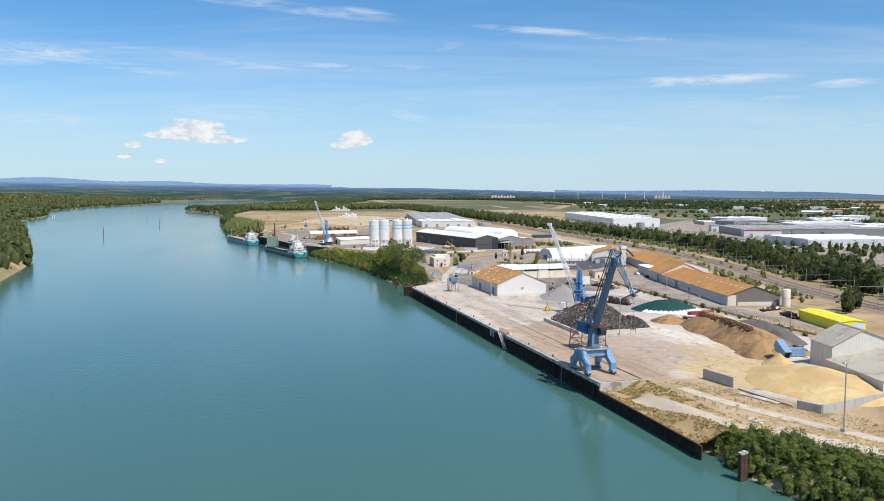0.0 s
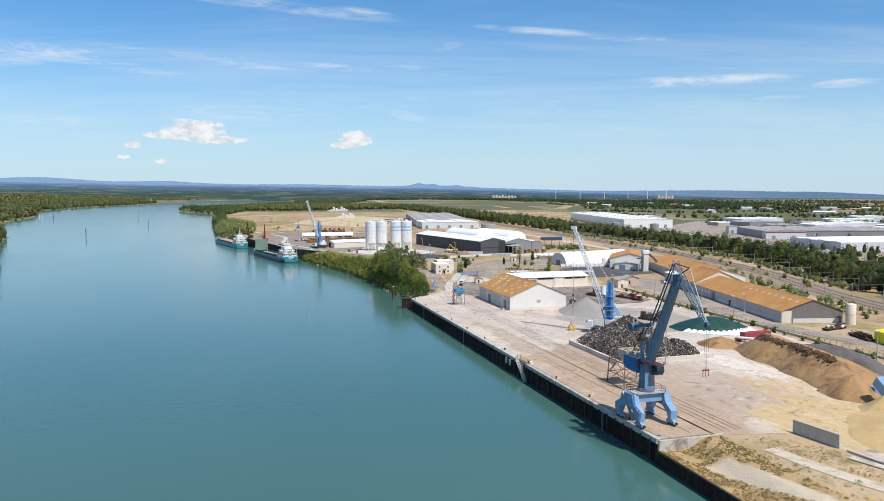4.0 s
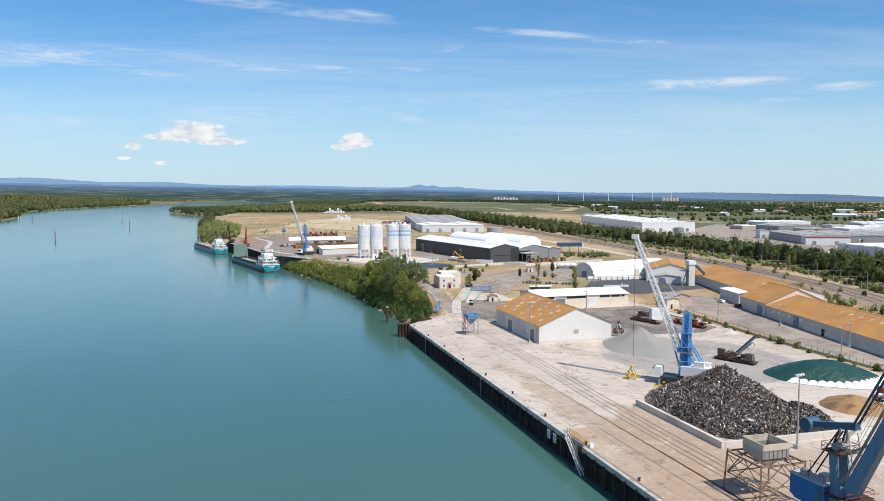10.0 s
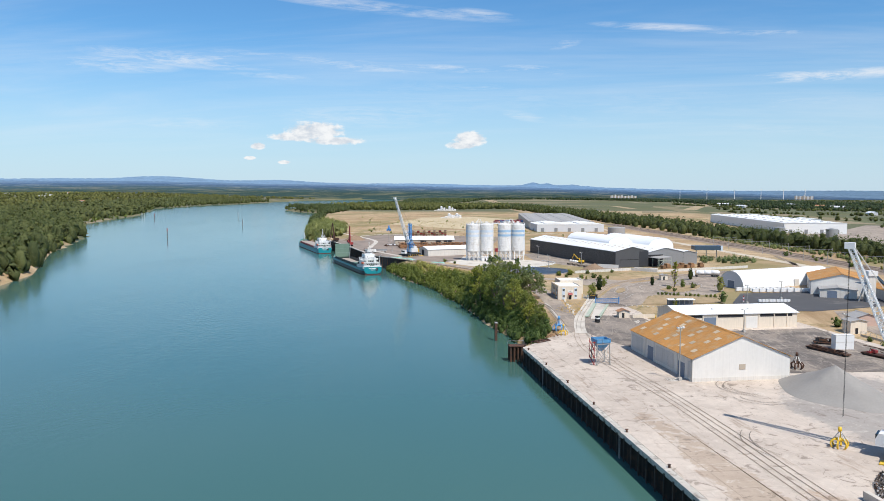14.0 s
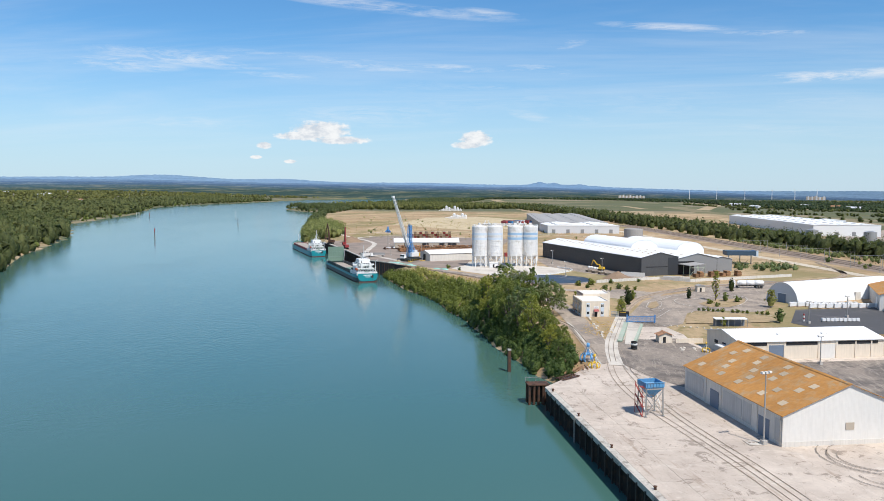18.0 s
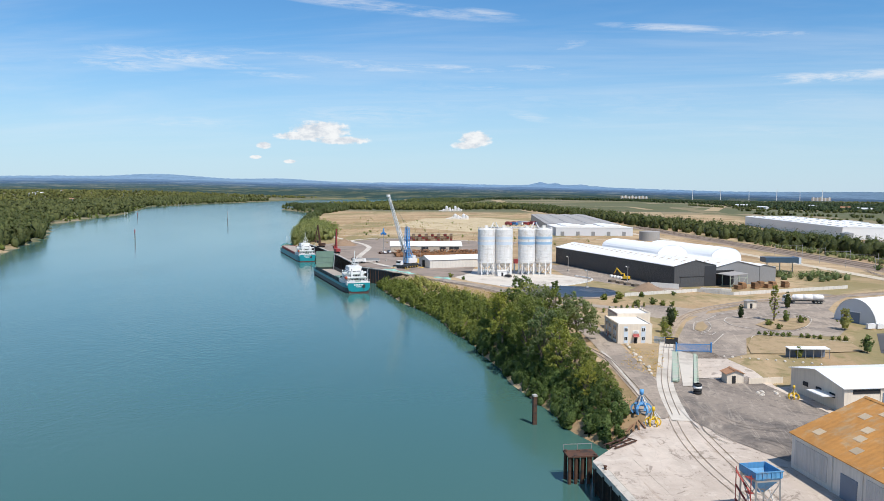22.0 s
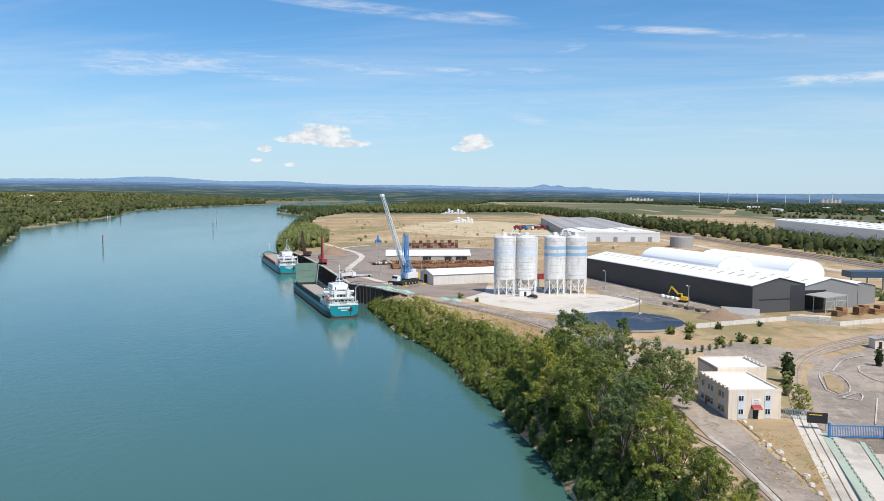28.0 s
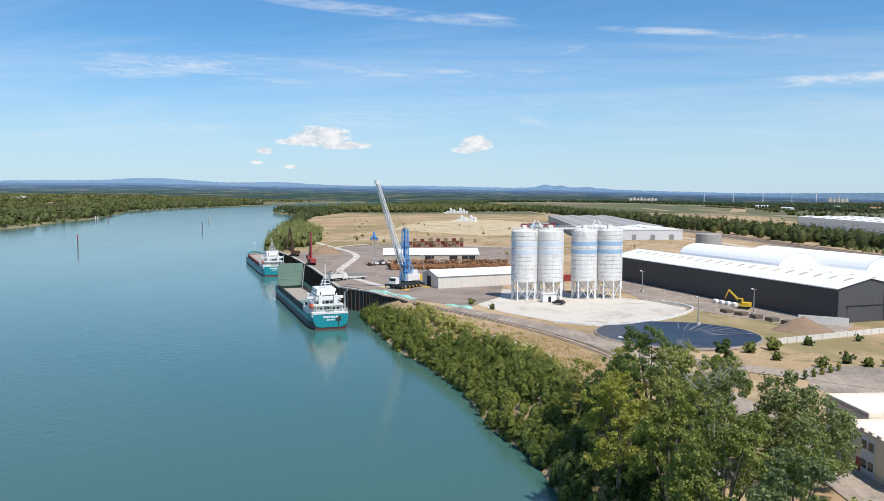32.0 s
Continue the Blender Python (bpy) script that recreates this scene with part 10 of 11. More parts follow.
def wood(name, label, pts, count, h, r, leaf, per, mat, seed, clump=False, base=None):
    """A stretch of woodland as one object: many crowns, each a loose ball of leaf sprays."""
    g = np.random.RandomState(seed)
    poly = np.array(pts, float)
    lo, hi = poly.min(0), poly.max(0)
    q = lo + (hi - lo) * g.rand(count * (12 if clump else 6), 2)
    inside = np.zeros(len(q), bool)
    for (x0, y0), (x1, y1) in zip(poly, np.roll(poly, -1, axis=0)):
        if y0 != y1:
            inside ^= ((y0 > q[:, 1]) != (y1 > q[:, 1])) & (q[:, 0] < (x1 - x0) * (q[:, 1] - y0) / (y1 - y0) + x0)
    q = q[inside]
    if clump:
        q = q[np.sin(q[:, 0] * 0.007 + 1.3 * np.sin(q[:, 1] * 0.004)) * 0.7 + np.sin(q[:, 1] * 0.019 + 2 * np.sin(q[:, 0] * 0.003)) > 0.12]
    d = river_distance(q[:, 0], q[:, 1])
    keep = d > (0.2 if h < 7 else 0.3)
    q, d = q[keep][:count], d[keep][:count]
    gz = np.minimum(5.44 + 2.9 * np.clip((q[:, 1] - 470) / 180, 0, 1) - drop(q[:, 0]), d * 0.72 - 0.3)
    if base is not None:
        gz = np.minimum(d * 0.72 - 0.3, base + west_rise(d))
    hh = h * (0.65 + 0.6 * g.rand(len(q)))
    if h < 1.2 or mat in (L_DRY, M_RIPRAP):
        me = leaf_mesh(name, np.stack([q[:, 0], q[:, 1], gz + hh * 0.3, np.full(len(q), r)], 1), 1.0, per, leaf, mat, seed)
    else:
        rad = r * (0.75 + 0.5 * g.rand(len(q)))
        cs = [np.stack([q[:, 0] + g.normal(size=len(q)) * r * 0.3, q[:, 1] + g.normal(size=len(q)) * r * 0.3, gz + hh * (0.36 + 0.25 * k), rad * (0.92 - 0.18 * k)], 1) for k in range(2 if leaf > 1.7 else 3)]
        me = crown_mesh(name, np.concatenate(cs), per, leaf, mat, seed, cores(q, gz - 0.3, hh * 0.9, rad * 0.72, seed))
    return tagged(new(name, me), label, "woodland" if h > 7 else "bushes", kind="stuff")


# river-bank scrub
wood("bank_bushes", "dense green bushes on the river bank", [(-40, 575), (-52, 566), (-64, 588), (-72, 613), (-98, 660), (-124, 722), (-116, 718), (-100, 690), (-84, 655), (-62, 628), (-48, 600)], 1000, 3.9, 1.7, 0.40, 14, L_BUSH, 61)
wood("bank_bushes", "olive brush on the upper river bank", [(-48, 600), (-62, 628), (-84, 655), (-100, 690), (-93, 690), (-75, 656), (-54, 626), (-42, 600)], 150, 2.6, 1.5, 0.3, 26, L_OLIVE, 93)
wood("bank_bushes", "dense green bushes at the foot of the grove", [(-8, 464), (-16, 462), (-24, 484), (-40, 520), (-52, 560), (-56, 580), (-42, 585), (-30, 545), (-20, 510), (-8, 484)], 520, 3.6, 1.6, 0.34, 24, L_BUSH, 62)
wood("bank_bushes", "dark green bushes on the bank below the track", [(61, 168), (66, 182), (76, 172), (92, 150), (112, 118), (124, 60), (112, 56), (88, 108), (72, 146), (63, 162)], 950, 3.3, 1.9, 0.38, 15, L_BUSH, 63)
gr = random.Random(64)
tufts, weeds = [], []
while len(tufts) < 1500:
    a_, b_ = gr.uniform(-1.4, 13.5), gr.uniform(-278, -230.8)
    if abs(a_ - (5.2 - 0.19 * (b_ + 246))) < 2.4 and b_ < -241 or noise.noise((a_ * 0.22, b_ * 0.22, 5)) < -0.25:
        continue
    x, y = port(a_, b_)
    tufts.append((x, y, terrace(a_, b_) + 0.1, gr.uniform(0.2, 0.45)))
    if len(tufts) % 16 == 0 and a_ > 4 and b_ > -262:
        weeds.append((x, y, terrace(a_, b_) + 0.2, gr.uniform(0.4, 0.9)))
tagged(new("dry_grass", leaf_mesh("dry_grass", tufts, 1.0, 12, 0.24, L_DRY, 64)), "dry golden grass on the bank past the quay", "grass", kind="stuff")
tagged(new("weeds", leaf_mesh("weeds", weeds, 1.0, 16, 0.22, L_OLIVE, 68)), "green weeds on the bank past the quay", "weeds", kind="stuff")
wood("dry_grass", "dry yellow grass on the southern bank", [(64, 222), (76, 204), (88, 188), (110, 158), (140, 120), (146, 132), (118, 166), (98, 192), (82, 214), (72, 224)], 1300, 0.5, 0.5, 0.24, 10, L_DRY, 65)
wood("dry_grass", "dry yellow grass between the two tracks", [(71, 192), (78, 181), (92, 166), (108, 146), (124, 124), (132, 124), (112, 150), (96, 170), (82, 186)], 900, 0.5, 0.5, 0.24, 10, L_DRY, 69)
wood("bank_bushes", "green weeds between the two tracks", [(64, 215), (70, 206), (78, 196), (76, 192), (68, 202), (62, 212)], 30, 0.9, 0.6, 0.24, 16, L_OLIVE, 70)
wood("dry_grass", "dry yellow grass between bank and silo road", [(-34, 580), (-28, 600), (-44, 632), (-62, 655), (-86, 680), (-98, 690), (-86, 668), (-64, 632), (-50, 606)], 700, 0.7, 0.8, 0.36, 10, L_DRY, 66)
wood("dry_grass", "dry yellow grass on the meadow by the office", [(-6, 515), (2, 506), (7, 525), (7, 537), (-2, 539)], 160, 0.4, 0.6, 0.3, 8, L_DRY, 67)
# woods
wood("railside_wood", "dense dark green wood beyond the railway", [(232, 384), (262, 384), (262, 560), (252, 690), (222, 830), (184, 1000), (140, 1210), (118, 1210), (160, 1000), (196, 830), (226, 690), (236, 560)], 800, 10.5, 4.4, 0.7, 18, L_ROW, 87)
wood("railside_bushes", "wild bushes along the railway embankment", [(214, 470), (226, 470), (228, 600), (214, 700), (184, 830), (150, 1000), (138, 1000), (172, 830), (202, 700), (216, 600)], 420, 3.2, 1.9, 0.5, 16, L_OLIVE, 88)
wood("railside_bushes", "olive-green bushes between the railway and the long shed", [(176, 380), (188, 380), (186, 470), (184, 545), (172, 610), (160, 610), (170, 545), (176, 470)], 110, 3.4, 2.0, 0.5, 18, L_OLIVE, 89)
wood("court_bushes", "bushes and small trees beside the blue-roofed building", [(84, 722), (106, 716), (126, 726), (122, 744), (96, 750)], 40, 3.6, 2.2, 0.5, 22, L_OLIVE, 90)
wood("riverside_wood", "leafy riverside wood past the ship quay", [(-238, 932), (-222, 960), (-236, 1040), (-268, 1110), (-306, 1190), (-335, 1190), (-300, 1062)], 330, 11.5, 4.0, 0.68, 44, L_OLIVE, 71)
wood("riverside_wood", "dense riverside wood along the eastern bank", [(-300, 1180), (-335, 1180), (-405, 1400), (-476, 1700), (-562, 1955), (-742, 2230), (-640, 2290), (-480, 2000), (-440, 1640), (-372, 1400), (-322, 1215)], 900, 11, 5.2, 1.1, 12, L_FAR, 72)
wood("woodland", "dark woodland behind the dry meadow", [(-470, 1960), (-640, 2340), (-420, 2420), (-190, 2360), (-60, 2180), (-190, 2060), (-330, 1960)], 1500, 13, 6.3, 1.5, 5, L_FAR, 73)
wood("woodland", "row of trees between meadow and stubble field", [(-240, 2330), (-40, 2000), (-20, 2030), (-200, 2380)], 260, 13, 6, 1.5, 6, L_FAR, 92)
wood("woodland", "far woodland on the plain", [(-620, 2500), (-350, 2480), (-340, 3600), (-560, 3800), (-640, 3500), (-540, 2900)], 1100, 12, 7, 2.0, 3, L_FAR, 74)
wood("woodland", "wooded far bank of the river", [(-130, -100), (-235, 300), (-278, 516), (-328, 660), (-426, 817), (-544, 1052), (-590, 1155), (-765, 1345), (-900, 1330), (-720, 1060), (-580, 800), (-470, 600), (-390, 300), (-330, -100)], 2400, 18, 6.3, 1.5, 6, L_FAR, 75, base=3)
wood("bank_bushes", "bushes down to the water of the far bank", WEST[3:] + [(x - 20, y) for x, y in WEST[:2:-1]], 1800, 6.6, 3.9, 1.0, 5, L_BUSH, 91, base=1.0)
wood("bank_bushes", "bushes down to the water of the wooded point", [(-326, 1175), (-398, 1400), (-470, 1700), (-556, 1950), (-735, 2225), (-715, 2240), (-540, 1960), (-454, 1700), (-384, 1400), (-314, 1175)], 420, 5.0, 3.0, 0.9, 6, L_BUSH, 94)
wood("woodland", "wooded far bank of the river upstream", [(-765, 1345), (-895, 1750), (-1030, 2060), (-1150, 2310), (-1205, 2620), (-1220, 3430), (-1600, 3500), (-1480, 2700), (-1340, 2050), (-1180, 1700), (-980, 1330)], 2100, 15, 8, 1.9, 5, L_FAR, 76, base=3)
wood("woodland", "woods and tree belts climbing behind the far bank", [(-900, 1250), (-1180, 1700), (-1340, 2050), (-1480, 2700), (-1600, 3500), (-1250, 4150), (-2400, 4000), (-2700, 2900), (-2100, 1800), (-1400, 1000), (-900, 1000)], 3400, 13, 9, 2.4, 3, L_FAR, 77, base=3)
wood("woodland", "tree belt between the railway and the works", [(248, 380), (300, 380), (285, 560), (270, 690), (235, 830), (190, 1000), (150, 1250), (60, 1700), (-40, 2100), (-110, 2060), (30, 1500), (100, 1200), (150, 960), (205, 800), (240, 640)], 1300, 12, 5.4, 1.15, 8, L_ROW, 78)
wood("woodland", "trees among the works on the plain", [(280, 480), (420, 420), (700, 640), (1000, 1300), (600, 1700), (420, 1300), (360, 900)], 1000, 8, 3.6, 1.0, 6, L_ROW, 79, True)
wood("woodland", "hedges and copses on the plain", [(330, 1450), (900, 1250), (1700, 1500), (2600, 3000), (1500, 4200), (620, 4200), (560, 3300), (380, 2100)], 3300, 8, 6.0, 1.8, 4, L_ROW, 80, True)
wood("woodland", "dark wood behind the stubble field", [(-420, 3800), (-60, 3960), (500, 3380), (560, 2500), (900, 2150), (1300, 2400), (1100, 3600), (500, 4150), (-300, 4150)], 2600, 11, 8, 2.0, 4, L_ROW, 81)
for k in range(26):
    g = random.Random(900 + k)
    x, y = g.uniform(360, 2400), g.uniform(1300, 3400)
    l = g.uniform(150, 500)
    a_ = radians(17 + (90 if k % 3 == 0 else 0) + g.uniform(-6, 6))
    dx, dy = math.cos(a_) * l, math.sin(a_) * l
    wood("hedgerow", "dark hedgerow between fields", [(x, y), (x + dx, y + dy), (x + dx - dy * 0.03, y + dy + dx * 0.03), (x - dy * 0.03, y + dx * 0.03)], 80, 6.5, 4.5, 1.6, 3, L_FAR, 100 + k)
wood("meadow_scrub", "scattered scrub on the dry meadow", [(-230, 960), (-100, 920), (40, 900), (40, 1100), (-120, 1300), (-330, 1500), (-300, 1250)], 34, 2.4, 1.8, 0.6, 14, L_OLIVE, 82)
wood("meadow_scrub", "weeds on the dry meadow", [(-200, 940), (-100, 900), (40, 900), (40, 1100), (-120, 1300), (-330, 1500), (-300, 1250)], 700, 0.8, 2.0, 0.8, 6, L_DRY, 83)
wood("limestone_rubble", "white limestone rubble on the bank", [(-60, 622), (-54, 612), (-50, 618), (-56, 632), (-66, 642)], 220, 0.5, 0.7, 0.9, 6, M_RIPRAP, 84)
wood("limestone_rubble", "white rubble heap on the bank track", [(74, 184), (77, 182), (78, 184), (75, 187)], 20, 0.5, 0.5, 0.7, 6, M_RIPRAP, 85)


# ---- railway masts ----
for i in range(22):
    y = 330 + 26 * i
    x = 206 - 0.02 * (y - 330) - (0 if y < 600 else (y - 600) * 0.235)
    cm = thing("catenary_mast", "grey overhead-line mast beside the railway", "mast", at_world(x + 4, y, 4), "overhead-line masts")
    part("post", S().box(-9, -0.1, 0, -8.8, 0.1, 8.5), M_POLE, cm)
    part("post", S().box(9.4, -0.1, 0, 9.6, 0.1, 8.5), M_POLE, cm)
    part("cross_beam", S().box(-9, -0.08, 7.5, 9.7, 0.08, 7.66), M_POLE, cm)
    for xx in (-4, 1.5, 7):
        part("bracket", S().box(xx, -0.06, 6.2, xx + 0.1, 0.06, 7.4), M_POLE, cm)


# ---- works and sheds on the plain ----
def works(at, w, l, h, wall, roof, label, bays=0, band=None):
    top = thing("works_hall", label, "factory building", at, "works on the plain")
    for q in ((0, 0, w, 0.4), (0, l - 0.4, w, l), (0, 0.4, 0.4, l - 0.4), (w - 0.4, 0.4, w, l - 0.4)):
        part("wall", S().box(q[0], q[1], -1, q[2], q[3], h), wall, top)
    n_ = max(1, bays)
    for k in range(n_):
        x0, x1 = w * k / n_, w * (k + 1) / n_
        part("roof", S().prism([(x0, h), (x1, h), (x1, h + 0.3), ((x0 + x1) / 2, h + 0.3 + 0.05 * (x1 - x0)), (x0, h + 0.3)], "Y", -0.3, l + 0.3), roof, top)
        for j in range(max(1, int(l / 18))):
            part("roof_light", S().box(x0 + (x1 - x0) * 0.22, 4 + 18 * j, h + 0.3, x0 + (x1 - x0) * 0.30, 12 + 18 * j, h + 0.38 + 0.03 * (x1 - x0)), M_GREYGABLE, top)
    for j in range(max(2, int(w / 14))):
        x0 = w * (j + 0.3) / max(2, int(w / 14))
        part("door", S().box(x0, -0.12, 0, x0 + 3.6, 0.02, min(4.2, h * 0.6)), M_GREYGABLE, top)
    if band:
        part("fascia", S().box(-0.15, -0.15, h - 1.4, w + 0.15, 0.0, h - 0.4), band, top)
    part("parapet", S().box(-0.1, -0.1, h, w + 0.1, 0.1, h + 0.6), wall, top)
    return top


patch("works_yard", [(262, 560), (420, 470), (660, 700), (840, 1150), (720, 1450), (430, 1380), (330, 1180), (240, 1040), (256, 800)], M_ROAD, 0.5, "pale asphalt and concrete round the works", "yard")
wr = random.Random(31)
for i in range(22):
    x, y = 430 + 62 * (i % 6) + wr.uniform(-14, 14), 760 + 150 * (i // 6) + 40 * (i % 2) + wr.uniform(-25, 25)
    works(at_world(x, y, wr.choice((8, 12, 100)), 0.05), wr.uniform(24, 52), wr.uniform(20, 38), wr.uniform(6, 9), M_FARWALL if i % 3 else M_FARBROWN, M_WHITEROOF if i % 4 else M_GREYROOF, "white works building among the trees of the plain", 2)
for x, y, r, w, l, h, wall, roof, lab, bays, band in (
        (240, 1088, 4, 66, 300, 11, M_WHITE, M_WHITEROOF, "very long white works hall beyond the tree belt", 3, None),
        (341, 888, -4, 160, 86, 8.5, M_GREYGABLE, M_GREYROOF, "broad grey works hall with rows of roof lights", 6, None),
        (340, 875, -4, 41, 12, 8.5, M_FARWALL, M_GREYROOF, "office front of the works with a red fascia", 1, M_RED),
        (341, 984, -4, 14, 14, 8.5, M_FARWALL, M_GREYROOF, "tall pale entrance block of the grey works", 1, None),
        (324, 783, -80.7, 72, 90, 7.5, M_FARWALL, M_WHITEROOF, "long white warehouse with loading docks", 4, None),
        (450, 1230, 20, 80, 40, 10, M_FARWALL, M_WHITEROOF, "white factory building on the plain", 3, None),
        (420, 1120, 20, 60, 40, 9, M_GREYGABLE, M_GREYROOF, "dark works building on the plain", 2, None),
        (540, 1150, 10, 90, 40, 8, M_FARWALL, M_WHITEROOF, "white works building on the plain", 3, None),
        (640, 1320, 10, 80, 40, 8, M_FARWALL, M_WHITEROOF, "white works building on the plain", 3, None),
        (340, 1400, 12, 40, 20, 6, M_FARWALL, M_WHITEROOF, "small white works building", 1, None),
        (760, 1480, 12, 60, 30, 7, M_FARWALL, M_WHITEROOF, "white works building on the plain", 2, None),
        (300, 560, 100, 26, 14, 5, M_FARBROWN, M_GREYROOF, "small beige building beyond the trees", 1, None),
        (-27, 1080, 9.8, 76, 60, 8.0, M_FARWALL, M_WHITEROOF, "white-roofed warehouse on the dry meadow", 2, None),
        (-38, 1143, 5, 78, 320, 8.6, M_GREYGABLE, M_GREYROOF, "large grey-roofed warehouse on the dry meadow", 4, None)):
    works(at_world(x, y, r, 0.05), w, l, h, wall, roof, lab, bays, band)
for i in range(40):
    g = random.Random(400 + i)
    x, y = g.uniform(500, 2300), g.uniform(1250, 3000)
    hall("farm_shed", "distant pale shed on the plain", "shed", at_world(x, y, g.uniform(0, 90)), g.uniform(10, 22), g.uniform(20, 50), g.uniform(4, 7), g.uniform(7.5, 9), M_FARWALL, M_FARWALL, M_WHITEROOF if i % 3 else M_TILE, group="distant sheds")
for i in range(10):
    g = random.Random(500 + i)
    x, y = -g.uniform(1250, 2600), g.uniform(1800, 3600)
    hall("farm_shed", "distant pale farm building behind the far bank", "farm building", pose(x, y, 3 + float(west_rise(river_distance(np.array([x]), np.array([y])))[0]), 0, 0, g.uniform(0, 90)), g.uniform(10, 20), g.uniform(20, 45), 6, 9, M_FARWALL, M_FARWALL, M_WHITEROOF if i % 3 else M_TILE, group="distant sheds")
for i in range(9):
    car(at_world(318 + 7 * i * 0.3, 660 + 12 * i, 100, 0.1), M_WHITE if i % 2 else M_DARK, "parked car before the works")
for i in range(6):
    lr_ = thing("lorry", "white lorry parked before the works", "truck", at_world(296 - 2 * i, 690 + 16 * i, 96, 0.1), "lorries before the works")
    part("box_body", S().box(-1.25, -5.5, 1.1, 1.25, 3.2, 3.9), M_WHITE, lr_)
    part("cab", S().prism([(3.5, 0.7), (5.6, 0.7), (5.7, 1.9), (5.3, 3.0), (3.5, 3.1)], "X", -1.2, 1.2), M_WHITE, lr_)
    for y in (-4.2, -3.0, 4.4):
        part("wheel", S().rod((-1.2, y, 0.52), (1.2, y, 0.52), 0.52, n=10), M_TYRE, lr_)
tf = thing("storage_tank", "round grey steel tank on the dry meadow", "tank", at_world(57, 1030))
part("shell", S().lathe([(9, -0.5), (9, 8), (8.8, 8.2), (0, 8.8)], 32), M_GREYROOF, tf, smooth=False)
for x, y in ((262, 985), (300, 960)):
    tf = thing("storage_tank", "round silver tank beside the white works", "tank", at_world(x - 60, y - 20))
    part("shell", S().lathe([(5, -0.5), (5, 12), (0, 13)], 24), M_POLE, tf, smooth=False)
for x, y, n_, sc_ in ((-185, 1475, 6, 0.62), (-262, 1900, 7, 0.85)):
    cp = thing("concrete_plant", "white concrete plant with bins and silos on bare earth", "concrete plant", at_world(x, y, 10))
    for i in range(n_):
        hh = sc_ * (4.5 + 3.5 * ((i * 5) % 3))
        part("silo", S().lathe([(2.6, 0), (2.6, hh), (0, hh + 1.5)], 14, (i * 7.0 * sc_, 5 * math.sin(i * 2.1))), M_SILO, cp, smooth=False)
        part("bin", S().box(i * 7.0 * sc_ - 5, -9, 0, i * 7.0 * sc_, -4, hh * 0.45), M_WALLWHITE, cp)
    part("conveyor", S().beam((-10, -4, 1), (14, 0, 8 * sc_), 1.2), M_WALLGREY, cp)
for i in range(14):
    tr_ = thing("trailer_box", "red and blue trailer parked by the far warehouse", "trailer", at_world(-88 + 7 * (i % 7), 1289 + 26 * (i // 7) + 3.4 * (i % 7), 40, 0.1), "parked trailers")
    part("body", S().box(-1.25, -6, 1.1, 1.25, 6, 3.9), (M_RED, M_BLUE, M_WHITE, M_RED)[i % 4], tr_)
    for y in (-4.5, 4.5):
        part("wheel", S().rod((-1.2, y, 0.5), (1.2, y, 0.5), 0.5, n=8), M_TYRE, tr_)


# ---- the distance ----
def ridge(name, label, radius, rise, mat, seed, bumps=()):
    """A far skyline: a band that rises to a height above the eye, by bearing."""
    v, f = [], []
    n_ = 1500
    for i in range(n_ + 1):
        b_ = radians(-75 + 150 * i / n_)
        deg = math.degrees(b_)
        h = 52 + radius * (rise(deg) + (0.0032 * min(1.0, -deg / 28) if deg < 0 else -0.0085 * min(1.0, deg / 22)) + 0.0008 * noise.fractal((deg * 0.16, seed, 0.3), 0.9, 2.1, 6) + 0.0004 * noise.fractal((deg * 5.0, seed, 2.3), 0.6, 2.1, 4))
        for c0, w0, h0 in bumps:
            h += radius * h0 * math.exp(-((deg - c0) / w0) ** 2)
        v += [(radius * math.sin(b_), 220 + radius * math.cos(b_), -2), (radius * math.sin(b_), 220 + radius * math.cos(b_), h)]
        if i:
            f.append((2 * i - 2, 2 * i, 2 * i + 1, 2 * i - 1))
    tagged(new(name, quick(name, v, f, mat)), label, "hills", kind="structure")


def haze_paint(name, c, low):
    """Distant land with the blue haze of kilometres of air mixed into its colours: long thin fields and rows of trees.
    """
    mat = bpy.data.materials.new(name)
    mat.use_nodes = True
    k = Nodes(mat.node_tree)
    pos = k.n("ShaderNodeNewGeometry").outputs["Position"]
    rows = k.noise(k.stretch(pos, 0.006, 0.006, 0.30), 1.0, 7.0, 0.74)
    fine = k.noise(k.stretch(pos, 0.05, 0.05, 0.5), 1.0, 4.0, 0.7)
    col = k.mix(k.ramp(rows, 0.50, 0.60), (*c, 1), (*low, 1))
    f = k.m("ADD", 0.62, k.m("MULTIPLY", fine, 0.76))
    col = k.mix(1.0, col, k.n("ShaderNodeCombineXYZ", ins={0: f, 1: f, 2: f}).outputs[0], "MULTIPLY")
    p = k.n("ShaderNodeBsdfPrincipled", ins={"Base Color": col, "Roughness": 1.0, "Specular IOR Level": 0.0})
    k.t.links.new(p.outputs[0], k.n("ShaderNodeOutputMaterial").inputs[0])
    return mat


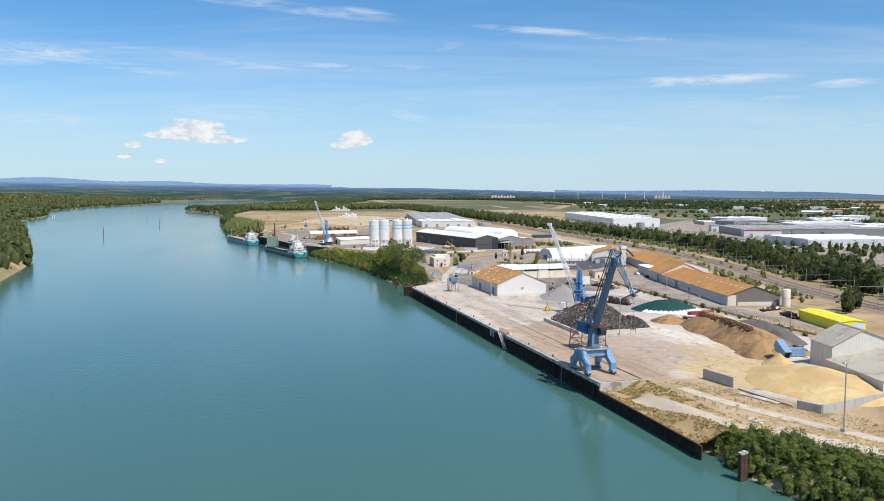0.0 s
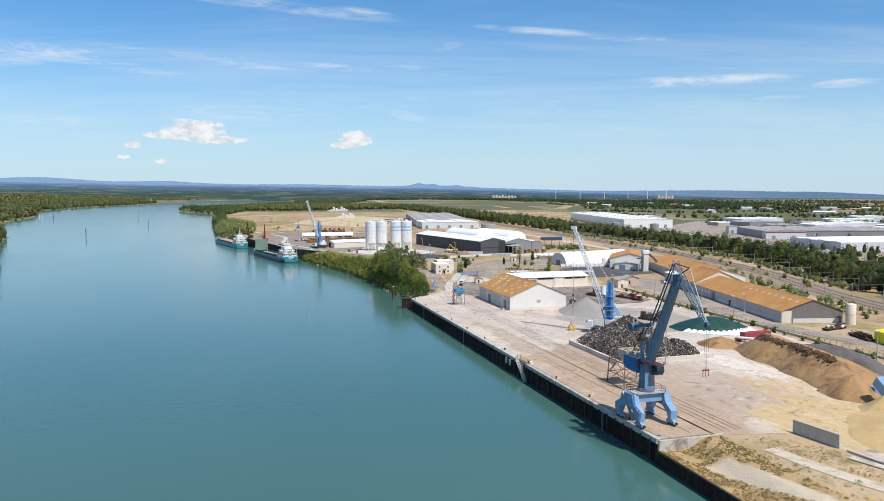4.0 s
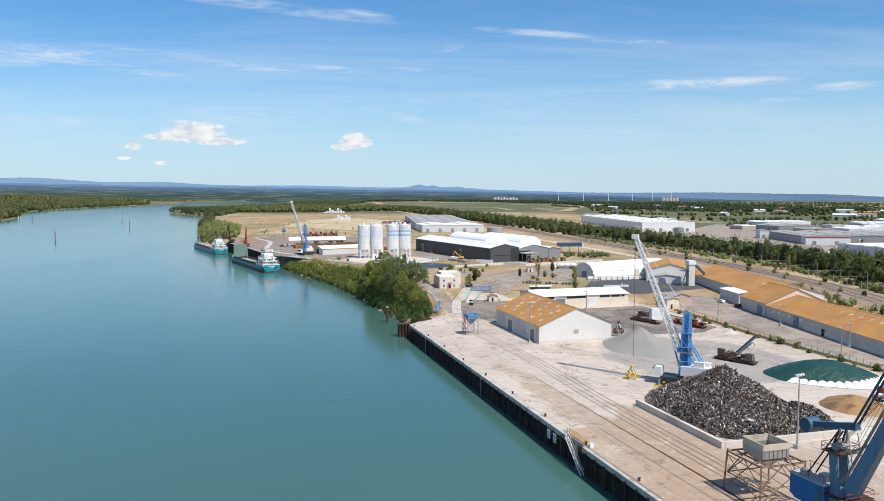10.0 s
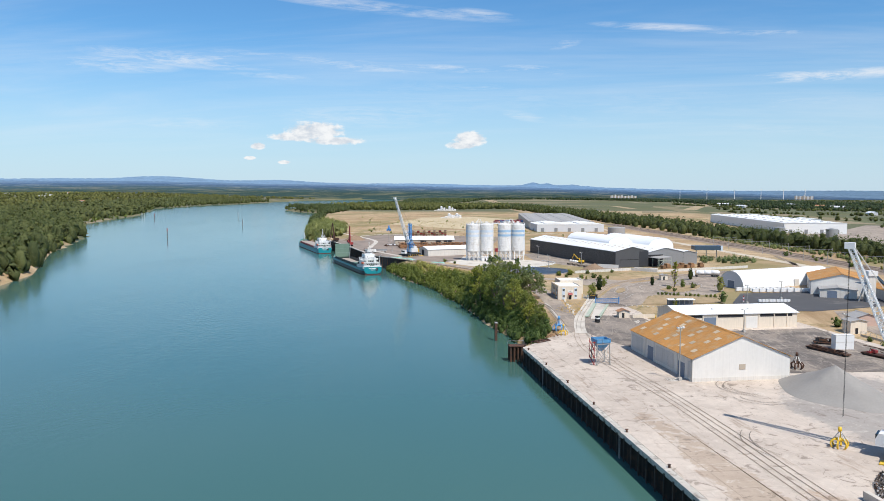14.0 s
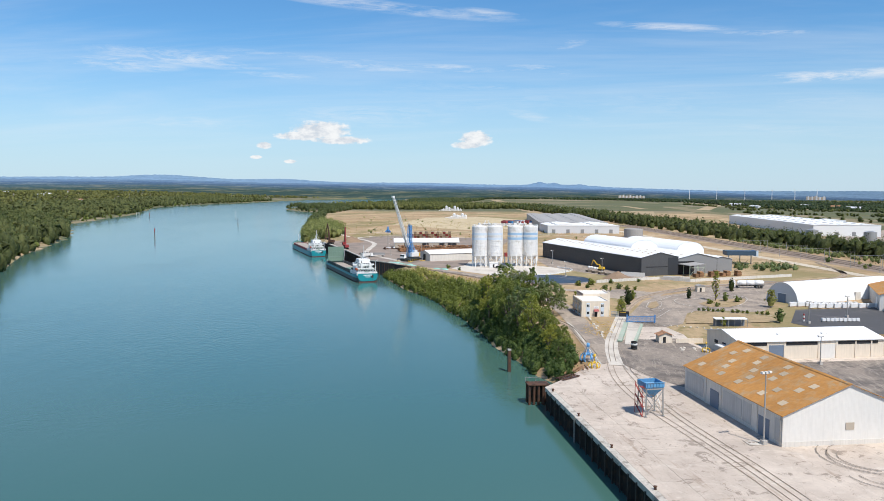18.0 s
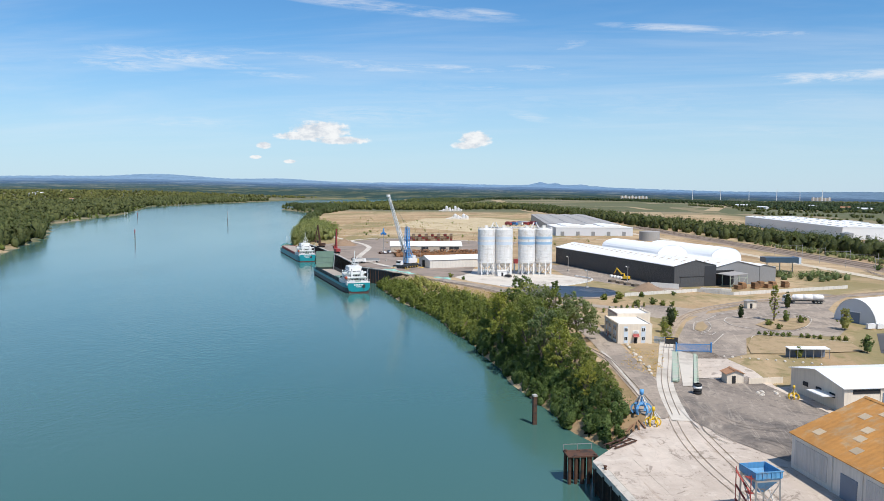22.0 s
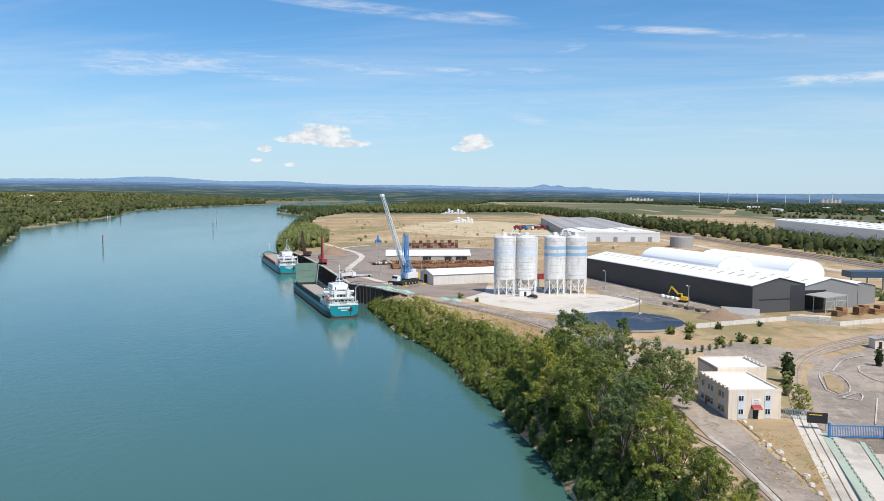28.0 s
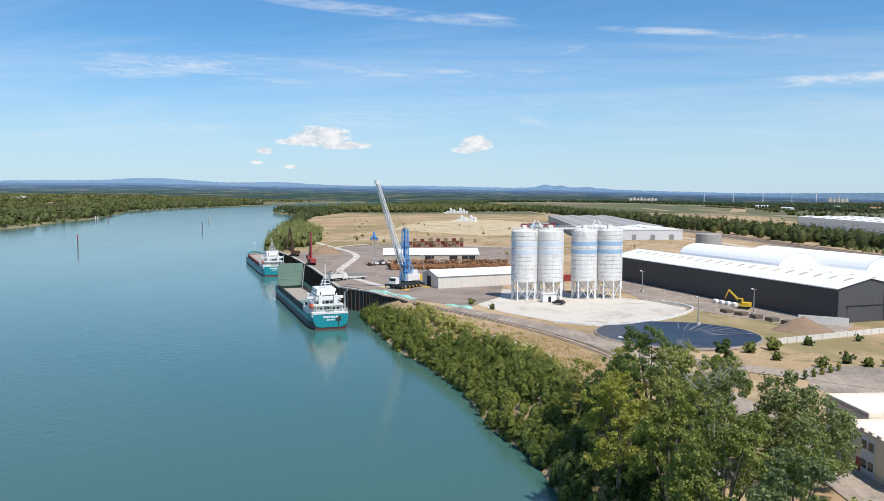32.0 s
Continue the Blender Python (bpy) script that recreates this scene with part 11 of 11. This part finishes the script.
slope = lambda l_, r_: (lambda d_: l_ + (r_ - l_) * min(1.0, max(0.0, (d_ + 30) / 60)))
# Pale blues are haze put into the base colour, strongest on the hills.
ridge("backdrop_hills", "hills on the horizon, pale blue from painted haze", 4850, slope(0.0100, 0.0000), haze_paint("hazed_distant_hills", (0.27, 0.40, 0.55), (0.22, 0.34, 0.48)), 3.0,
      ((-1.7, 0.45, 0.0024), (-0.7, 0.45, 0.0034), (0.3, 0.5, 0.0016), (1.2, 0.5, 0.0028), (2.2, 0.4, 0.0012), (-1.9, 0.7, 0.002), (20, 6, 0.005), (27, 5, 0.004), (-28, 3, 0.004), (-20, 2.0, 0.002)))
# Each farther band gets more painted haze: bluer and paler.
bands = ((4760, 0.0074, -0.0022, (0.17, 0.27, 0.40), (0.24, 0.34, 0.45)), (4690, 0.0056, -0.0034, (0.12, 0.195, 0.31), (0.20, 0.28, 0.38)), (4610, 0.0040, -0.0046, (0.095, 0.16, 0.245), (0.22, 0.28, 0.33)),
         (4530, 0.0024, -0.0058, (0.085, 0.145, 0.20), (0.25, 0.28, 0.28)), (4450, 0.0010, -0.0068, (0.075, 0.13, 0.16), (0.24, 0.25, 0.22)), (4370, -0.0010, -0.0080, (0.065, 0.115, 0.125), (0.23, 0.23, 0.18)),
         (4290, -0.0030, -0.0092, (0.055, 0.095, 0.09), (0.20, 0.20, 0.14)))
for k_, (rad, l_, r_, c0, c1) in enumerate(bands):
    ridge("backdrop_land", "wooded plain far below the horizon, with painted haze", rad, slope(l_, r_), haze_paint("hazed_distant_land", c0, c1), 8.0 + 3 * k_)
for i, deg in enumerate((8.6, 10.4, 12.2, 13.9, 15.3)):
    b_ = radians(deg)
    wt = thing("wind_turbine", "white wind turbine far on the plain", "wind turbine", pose(4150 * math.sin(b_), 220 + 4150 * math.cos(b_), 8), "wind turbines on the horizon")
    part("tower", S().rod((0, 0, 0), (0, 0, 46), 1.5, 0.9, 8), M_WHITE, wt)
    part("nacelle", S().box(-1.2, -3, 45, 1.2, 3, 47.4), M_WHITE, wt)
    for k in range(3):
        t = 0.4 + i + 2.094 * k
        part("blade", S().beam((0, -3.5, 46), (15 * math.cos(t), -3.5, 46 + 15 * math.sin(t)), 1.2, 0.4, 0.4, 0.2), M_WHITE, wt)
for deg, hs, lab in ((4.7, (20, 27, 16, 24, 13, 18, 22, 15), "pale cement works far on the plain"), (16.9, (22, 18, 26, 15, 19), "pale chimney works far on the plain")):
    b_ = radians(deg)
    fw = thing("far_works", lab, "factory", pose(4180 * math.sin(b_), 220 + 4180 * math.cos(b_), 8, 0, 0, -deg), "works on the horizon")
    for k, hh in enumerate(hs):
        part("tower", S().box(-60 + 17 * k, 0, 0, -54 + 17 * k, 9, hh * 0.45 + 9), M_FARWALL, fw)
        part("block", S().box(-66 + 17 * k, 16, 0, -50 + 17 * k, 30, hh * 0.3 + 9), M_FARBROWN, fw)
    if deg > 10:
        part("chimney", S().rod((-20, -4, 0), (-20, -4, 52), 1.6, 1.2, 10), M_WHITE, fw)
